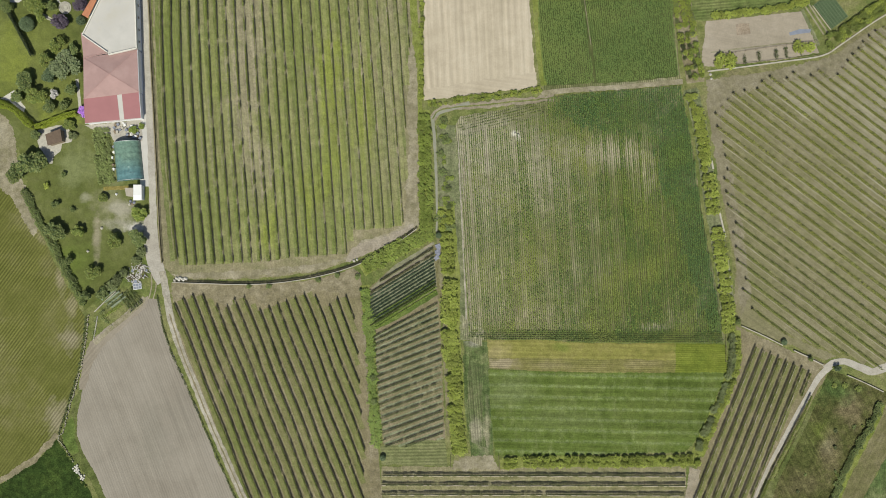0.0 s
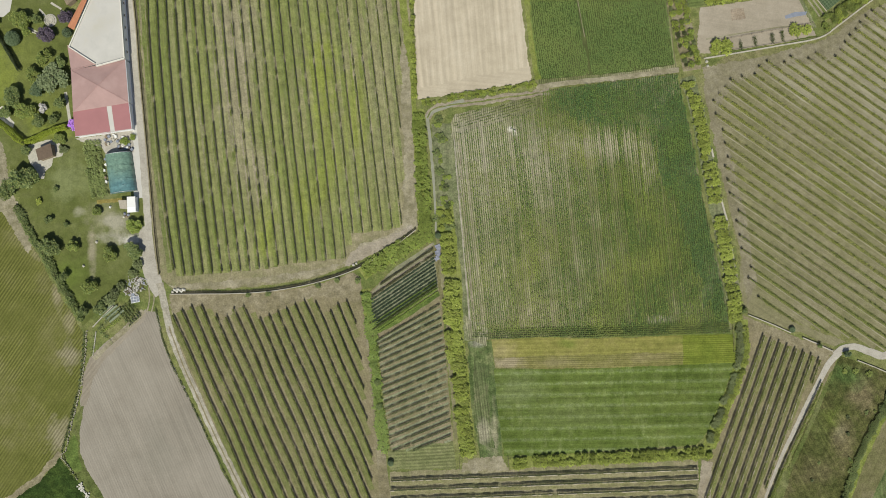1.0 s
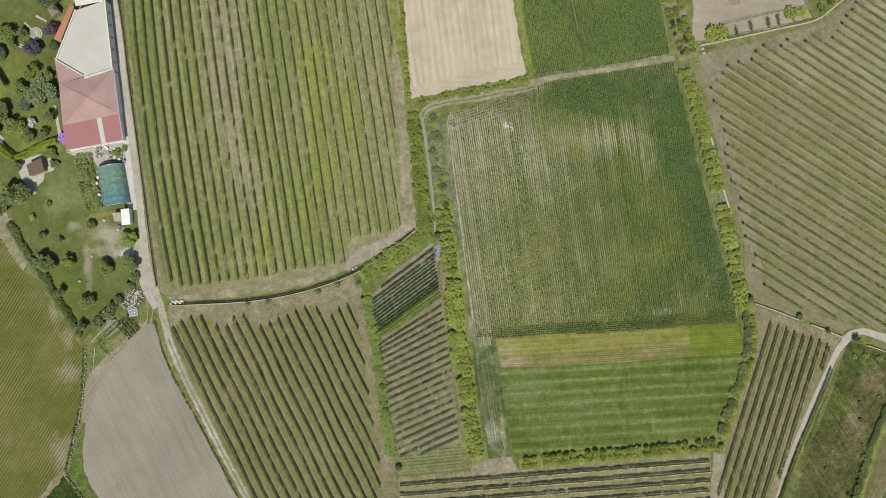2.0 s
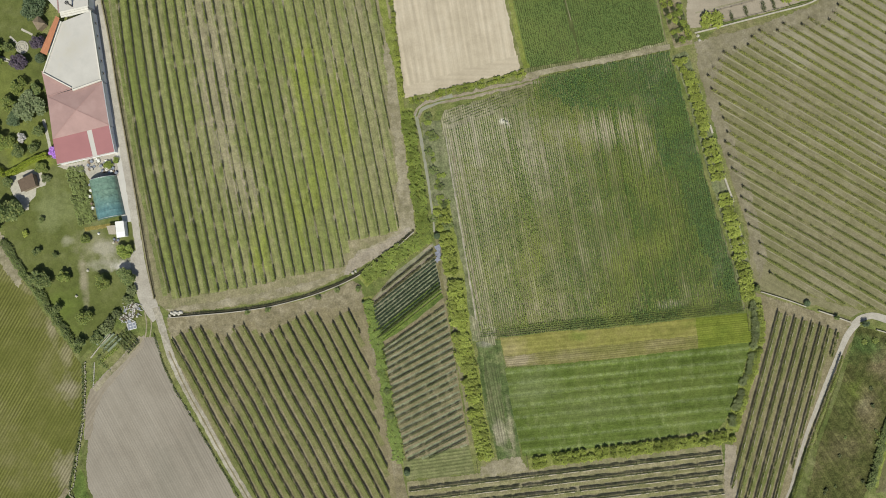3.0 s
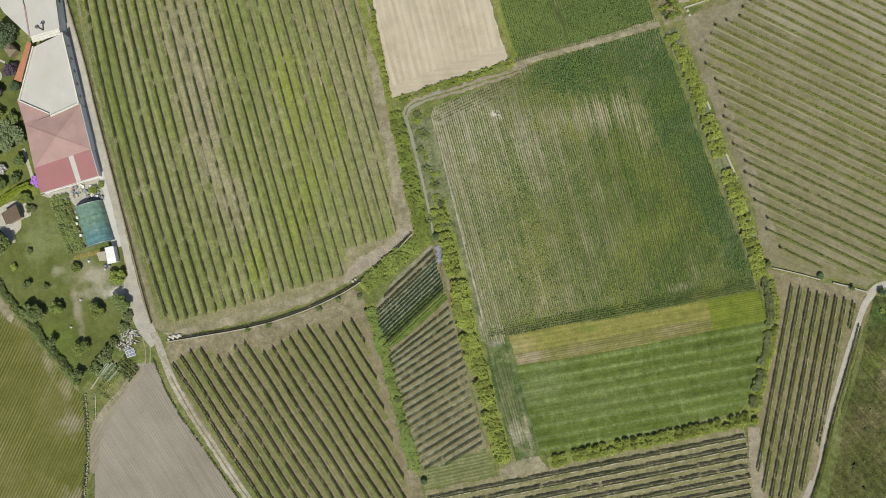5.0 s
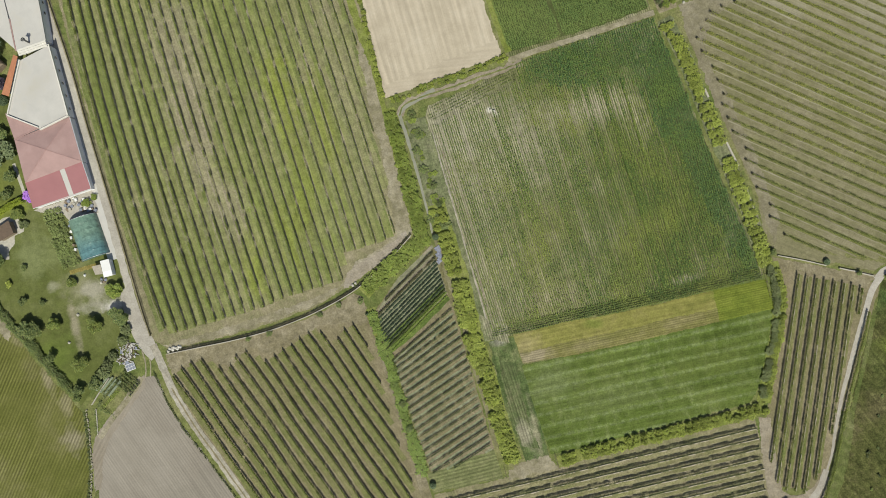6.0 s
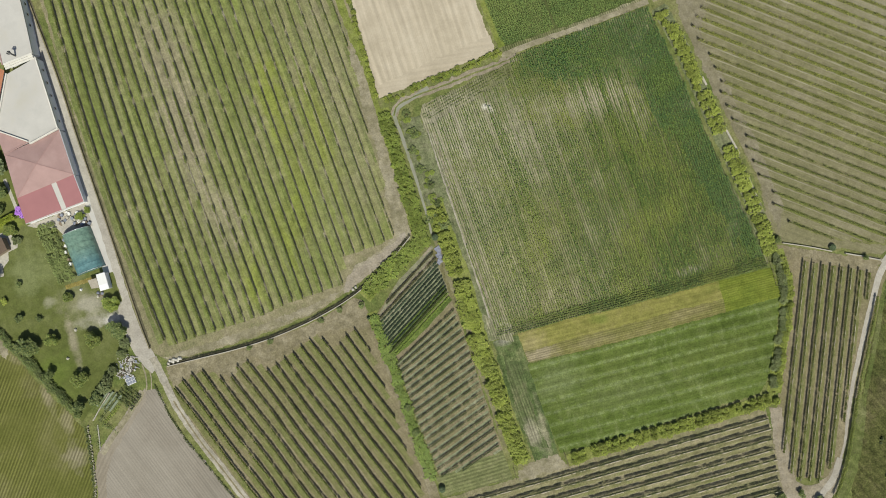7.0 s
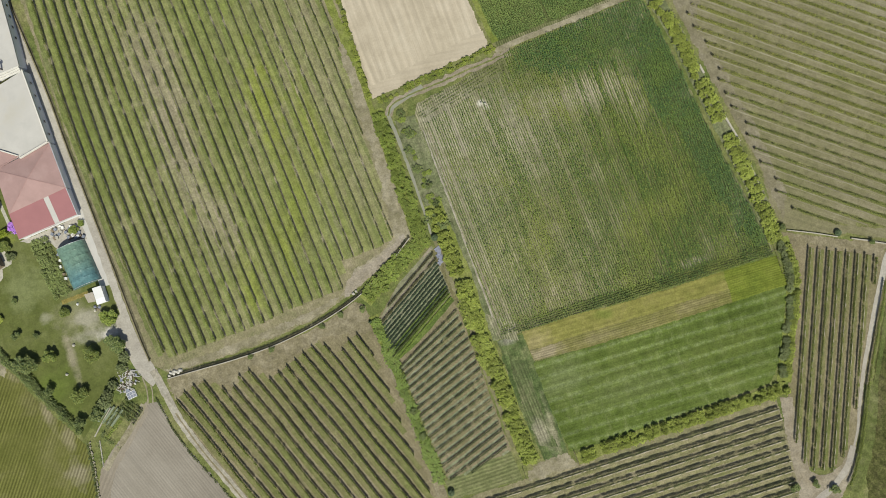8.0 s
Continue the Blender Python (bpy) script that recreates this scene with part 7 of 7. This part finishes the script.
wall_run("kerb_hedge", [(82.4, 11.7), (83.3, 7.8), (84.3, 3.6)], 0.5, 0.4, WALL_WHITE, "pale concrete channel edge", "kerb")
wall_run("kerb_hedge", [(84.8, -2.3), (85.1, -4.8), (85.6, -8.5)], 0.4, 0.4, WALL_WHITE, "pale concrete channel edge", "kerb")
wall_run("kerb_hedge", [(80.2, 26.3), (80.7, 23.8)], 0.5, 0.4, WALL_WHITE, "pale concrete channel edge", "kerb")
dry_wall = thing("dry_stone_wall", 0, 0, label="broken dry stone ditch wall among weeds", category="wall")
stone_meshes = [solid([(-0.3 * k, -0.2), (0.28, -0.22 * k), (0.3 * k, 0.2), (-0.22, 0.24)], -0.05, 0.2 + 0.12 * k, FIELD_STONE, "stone") for k in (0.7, 0.9, 1.1, 1.3)]
random.seed(31)
for p in smooth_line([(-105.2, -19.6), (-106.0, -26.7), (-107.0, -33.4), (-108.7, -40.2), (-110.8, -46.9), (-112.8, -54.5), (-114.2, -56.1), (-111.4, -60.3), (-109.8, -63.0)], 0.42):
    if random.random() < 0.92:
        st = part("stone", random.choice(stone_meshes), dry_wall)
        st.matrix_basis = pose(p.x + random.uniform(-0.2, 0.2), p.y + random.uniform(-0.2, 0.2), 0, 0, 0, random.uniform(0, 360)) @ Matrix.Diagonal((*(random.uniform(0.45, 0.85),) * 2, 1, 1))
culvert = thing("stone_pile", 0, 0, label="whitish stones of a broken culvert head", category="stone pile")
random.seed(32)
pile_stones = [solid([(-0.3 * k, -0.2), (0.28, -0.22 * k), (0.3 * k, 0.2), (-0.22, 0.24)], -0.05, 0.15 + 0.25 * k, PALE_STONE, "stone") for k in (0.6, 0.8, 1.0)]
for i in range(34):
    t, side = random.random(), random.gauss(0, 0.38)
    st = part("stone", random.choice(pile_stones), culvert)
    st.matrix_basis = pose(-109.3 + 2.6 * t + side * 0.8, -64.7 - 3.9 * t + side * 0.6, 0.02, 0, 0, random.uniform(0, 360))
wall_run("wall_garden", [(-103.3, -18.6), (-100.5, -15.8), (-97.0, -12.6)], 0.25, 0.5, WALL_WHITE, "pale garden wall")
wall_run("wall_plot", [(-102.5, -20.0), (-103.0, -23.3), (-103.7, -27.0)], 0.25, 0.3, STONE, "low stone edging of a bed")


def fence(a, b, height, gap, label):
    a, b = Vector(a), Vector(b)
    row = thing("fence", a.x, a.y, 0.03, label=label, category="fence")
    n = int((b - a).length / gap)
    me = stake(0.05, height)
    for i in range(n + 1):
        p = part("post", me, row)
        q = (b - a) * i / n
        p.location = (q.x, q.y, 0)
    for z in (0.4, height * 0.85):
        part("rail", beam((0, 0, z), (b.x - a.x, b.y - a.y, z), 0.035, 0.04, WOOD, "rail"), row)


fence((84.3, 58.1), (111.5, 62.0), 0.8, 3.0, "weathered wooden plot fence")
fence((87.1, 54.9), (113.2, 57.8), 0.6, 3.0, "weathered wooden path fence")
fence((84.3, -20.0), (84.3, -33.4), 1.2, 2.0, "weathered fence between meadow and shrubs")
fence((16.8, -61.4), (17.1, -65.4), 1.3, 1.3, "weathered field gate fence")
fence((2.5, -61.7), (2.5, -64.7), 1.2, 1.0, "short weathered wooden field fence")

# greenhouse frame beds in the top plot
random.seed(5)
BED_GREEN = plain_mat("netted_leaf_green", (0.065, 0.10, 0.05), 0.9, 0.1, 0.4, 1.2)
BATTEN = plain_mat("pale_green_batten", (0.12, 0.155, 0.09), 0.9, 0.2, 0.25, 1.0)
frame_bed = thing("net_bed", 115.7, 70.9, 0.03, -53, label="dark netted nursery bed with grid frame", category="garden bed")
part("bed", solid([(-4.4, -3.0), (4.4, -3.0), (4.4, 3.0), (-4.4, 3.0)], 0, 0.25, BED_GREEN, "bed"), frame_bed)
for i in range(12):
    part("batten", beam((-4.4 + 0.8 * i, -3.0, 0.25), (-4.4 + 0.8 * i, 3.0, 0.25), 0.12, 0.05, BATTEN, "batten"), frame_bed)
for i in range(8):
    part("batten", beam((-4.4, -3.0 + i * 0.857, 0.31), (4.4, -3.0 + i * 0.857, 0.31), 0.14, 0.05, BATTEN, "batten"), frame_bed)
part("edging", beam((-4.5, -3.3, 0), (4.5, -3.3, 0), 0.25, 0.12, WOOD_PALE, "edging"), frame_bed, "pale wooden edging")
tagged(new("ground_sheet", slab([(103.4, 64.5, 0.07), (106.4, 65.5, 0.09), (110.0, 65.5, 0.07), (109.6, 64.5, 0.08), (106.3, 64.1, 0.1), (103.6, 63.6, 0.07)], 0.03, TARP, "ground_sheet")), "blue-grey plastic sheet on bare soil", "sheet")

# ---- clutter ----
rng = np.random.default_rng(9)
plank = solid([(-0.95, -0.1), (0.95, -0.1), (0.95, 0.1), (-0.95, 0.1)], 0, 0.1, DEBRIS_WHITE, "plank")
plank_dark = solid([(-0.9, -0.09), (0.9, -0.09), (0.9, 0.09), (-0.9, 0.09)], 0, 0.1, BARK, "dark_plank")
block = solid([(-0.3, -0.2), (0.3, -0.2), (0.28, 0.22), (-0.3, 0.2)], 0, 0.35, PALE_STONE, "block")
panel = solid([(-0.6, -0.45), (0.6, -0.45), (0.6, 0.45), (-0.6, 0.45)], 0, 0.05, TARP, "panel")
for name, me, label, n in (("plank", plank, "whitish discarded plank in the debris heap", 62), ("dark_plank", plank_dark, "dark weathered plank in the debris heap", 45), ("stone_block", block, "pale discarded stone block in the debris heap", 30), ("sheet_panel", panel, "discarded sheet panel in the debris heap", 9)):
    for i in range(n):
        t, u = rng.uniform(0, 1), rng.normal(0, 0.35)
        a, b = Vector((-92.6, -9.4)), Vector((-88.4, -5.0))
        c = a.lerp(b, t)
        ob = new(name, me)
        ob.matrix_basis = pose(c.x + u * 2.6 + rng.normal(0, 0.4), c.y - u * 2.6 + rng.normal(0, 0.4), 0.03 + (0 if me is block else rng.uniform(0, 0.25)), rng.normal(0, 6), rng.normal(0, 6), rng.uniform(0, 360)) @ Matrix.Diagonal((rng.uniform(0.4, 1.0),) * 3 + (1,))
        tagged(ob, label, name.replace("_", " "), "debris heap by the lane")
cold_frame = thing("cold_frame", -90.6, -11.0, 0.045, 8, label="white-framed glass cold frame beside the debris", category="cold frame")
part("box", solid([(-1.25, -0.95), (1.25, -0.95), (1.25, 0.95), (-1.25, 0.95)], 0, 0.3, PAINT_WHITE, "box"), cold_frame)
pane = solid([(-0.36, -0.38), (0.36, -0.38), (0.36, 0.38), (-0.36, 0.38)], 0, 0.03, TARP, "pane")
for i in range(3):
    for j in range(2):
        g = part("pane", pane, cold_frame, "blue-grey glass pane")
        g.location = (-0.8 + 0.8 * i, -0.43 + 0.86 * j, 0.3)
tags = dict(label="dark green vegetable row in the garden bed", category="plant row", group="vegetable rows", kind="")
for k in range(6):
    a, b = Vector((-95.8, -14.1)), Vector((-92.4, -18.8))
    o = Vector((-94.6, -13.1)) - a
    vine_row("vegetable_row", a + o * k * 0.55, b + o * k * 0.55, 0.8, 0.5, 70, 0.2, (TREE_LEAF, ORCHARD_LEAF)[k % 2], 0.25, 800 + k, tags, 0.05, 0.03, posts=False)
for k, (a, b, m) in enumerate((((-101.0, -20.0), (-97.6, -23.7), TREE_LEAF), ((-102.7, -20.3), (-103.7, -26.7), GREY_LEAF), ((-99.6, -16.6), (-95.9, -13.2), GREY_LEAF), ((-101.7, -19.3), (-96.6, -15.2), GREY_LEAF), ((-100.3, -20.0), (-95.3, -16.6), SHRUB_GREEN))):
    vine_row("vegetable_row", Vector(a), Vector(b), 0.7, 0.9, 60, 0.2, m, 0.3, 820 + k, tags, 0.05, 0.1, posts=False)
random.seed(21)

def row_tunnel(a, b, width, height):
    """A low bed cover of pale net on hoops."""
    d = (b - a).normalized()
    s, n = Vector((-d.y, d.x)), 14
    bed = thing("row_cover", a.x, a.y, 0.05, label="low bed cover of whitish garden net", category="row cover", group="net covers in the vegetable garden")
    v, f = [], []
    for j in range(n + 1):
        c, k = d * (b - a).length * j / n, 1.0 - 0.1 * (j % 2)
        for i in range(7):
            w = math.pi * i / 6
            o = s * math.cos(w) * width / 2 * k
            v.append((c.x + o.x, c.y + o.y, height * math.sin(w) * k))
        if j:
            f += [(7 * j - 7 + i, 7 * j + i, 7 * j + i + 1, 7 * j - 6 + i) for i in range(6)]
    part("net", mesh_of("net", v, f, [GREY_NET], True), bed)


GREY_NET = plain_mat("whitish_garden_net", (0.20, 0.235, 0.165), 0.9, 0.2, 0.45, 1.6, stain=(0.10, 0.14, 0.06))
for k in range(4):
    row_tunnel(Vector((-101.2, -15.0)) + Vector((0.95 * k, -0.75 * k)), Vector((-96.9, -11.7)) + Vector((0.95 * k, -0.75 * k)), 0.8, 0.55)
heap = [((-79.0 + 0.42 * k, -8.6 - 0.25 * (k % 3)), PALE_STONE) for k in range(8)] + [((-92.6, 14.3), LILAC), ((-92.1, 13.5), WOOD), ((-91.6, 13.9), LILAC), ((-92.9, 13.4), STONE), ((-78.1, -8.5), STONE), ((-76.9, -8.9), STONE), ((-79.5, -9.2), STONE), ((-25.3, -3.1), STONE), ((-26.1, -3.5), STONE), ((79.9, 52.0), STONE), ((80.1, 50.7), STONE), ((21.9, 34.4), STONE), ((22.7, 33.9), STONE), ((-105.4, -0.6), STONE), ((-101.3, 6.3), STONE), ((-96.9, 16.4), PAINT_WHITE)]
for at, mat in heap:
    v = []
    for z, k in ((0, 1.0), (0.3, 0.95), (0.5, 0.5)):
        for i in range(7):
            w = 2 * math.pi * i / 7
            r = k * random.uniform(0.3, 0.55)
            v.append((r * math.cos(w), r * math.sin(w), z))
    f = [(i + k, (i + 1) % 7 + k, (i + 1) % 7 + 7 + k, i + 7 + k) for k in (0, 7) for i in range(7)] + [tuple(range(14, 21))]
    ob = new("boulder", mesh_of("boulder", v, f, [mat]))
    ob.matrix_basis = pose(at[0], at[1], 0.02, 0, 0, random.uniform(0, 360))
    tagged(ob, "pale stone lying on the ground", "stone", "scattered stones")
yard = [(Vector((-97.1, 36.9)).lerp(Vector((-90.2, 33.9)), random.random()) + Vector((random.uniform(-1, 1), random.uniform(-2, 2)))) for i in range(44)]
for at in (*yard, (-97.6, 30.5), (-98.0, 27.2), (-97.6, 23.8), (-97.5, 28.8), (-97.8, 25.1)):
    me = solid([(-0.4, -0.3), (0.35, -0.35), (0.4, 0.3), (-0.35, 0.35)], 0, random.uniform(0.25, 0.7), random.choice((STONE, TARP, WOOD, PAINT_WHITE)), "crate")
    ob = new("crate", me)
    ob.matrix_basis = pose(at[0], at[1], 0.055, 0, 0, random.uniform(0, 360))
    tagged(ob, "weathered crate in the yard clutter", "crate", "yard clutter")
for k, (x, y, turn) in enumerate(((-1.2, 1.0, 20), (-1.0, 0.1, 75), (-1.3, -0.8, 10), (-1.2, -1.7, 60), (-1.5, -2.6, 30))):
    n = 9
    v = [(0.2 * (i - 4) * (1 + 0.3 * noise.noise(Vector((k, j * 0.5, 2)))), 0.13 * (j - 4) * (1 + 0.4 * noise.noise(Vector((i * 0.5, k, 5)))), 0.06 + 0.3 * abs(noise.noise(Vector((i * 0.6, j * 0.6, k * 3.0))))) for j in range(n) for i in range(n)]
    ob = new("plastic_sheet", mesh_of("plastic_sheet", v, [(n * j + i, n * j + i + 1, n * j + n + i + 1, n * j + n + i) for j in range(n - 1) for i in range(n - 1)], [LILAC], True))
    ob.modifiers.new("thick", "SOLIDIFY").thickness = 0.05
    ob.matrix_basis = pose(x, y, 0.05, 0, 0, turn)
    tagged(ob, "crumpled lilac-grey plastic sheet between hedges", "plastic sheet", "plastic heap")
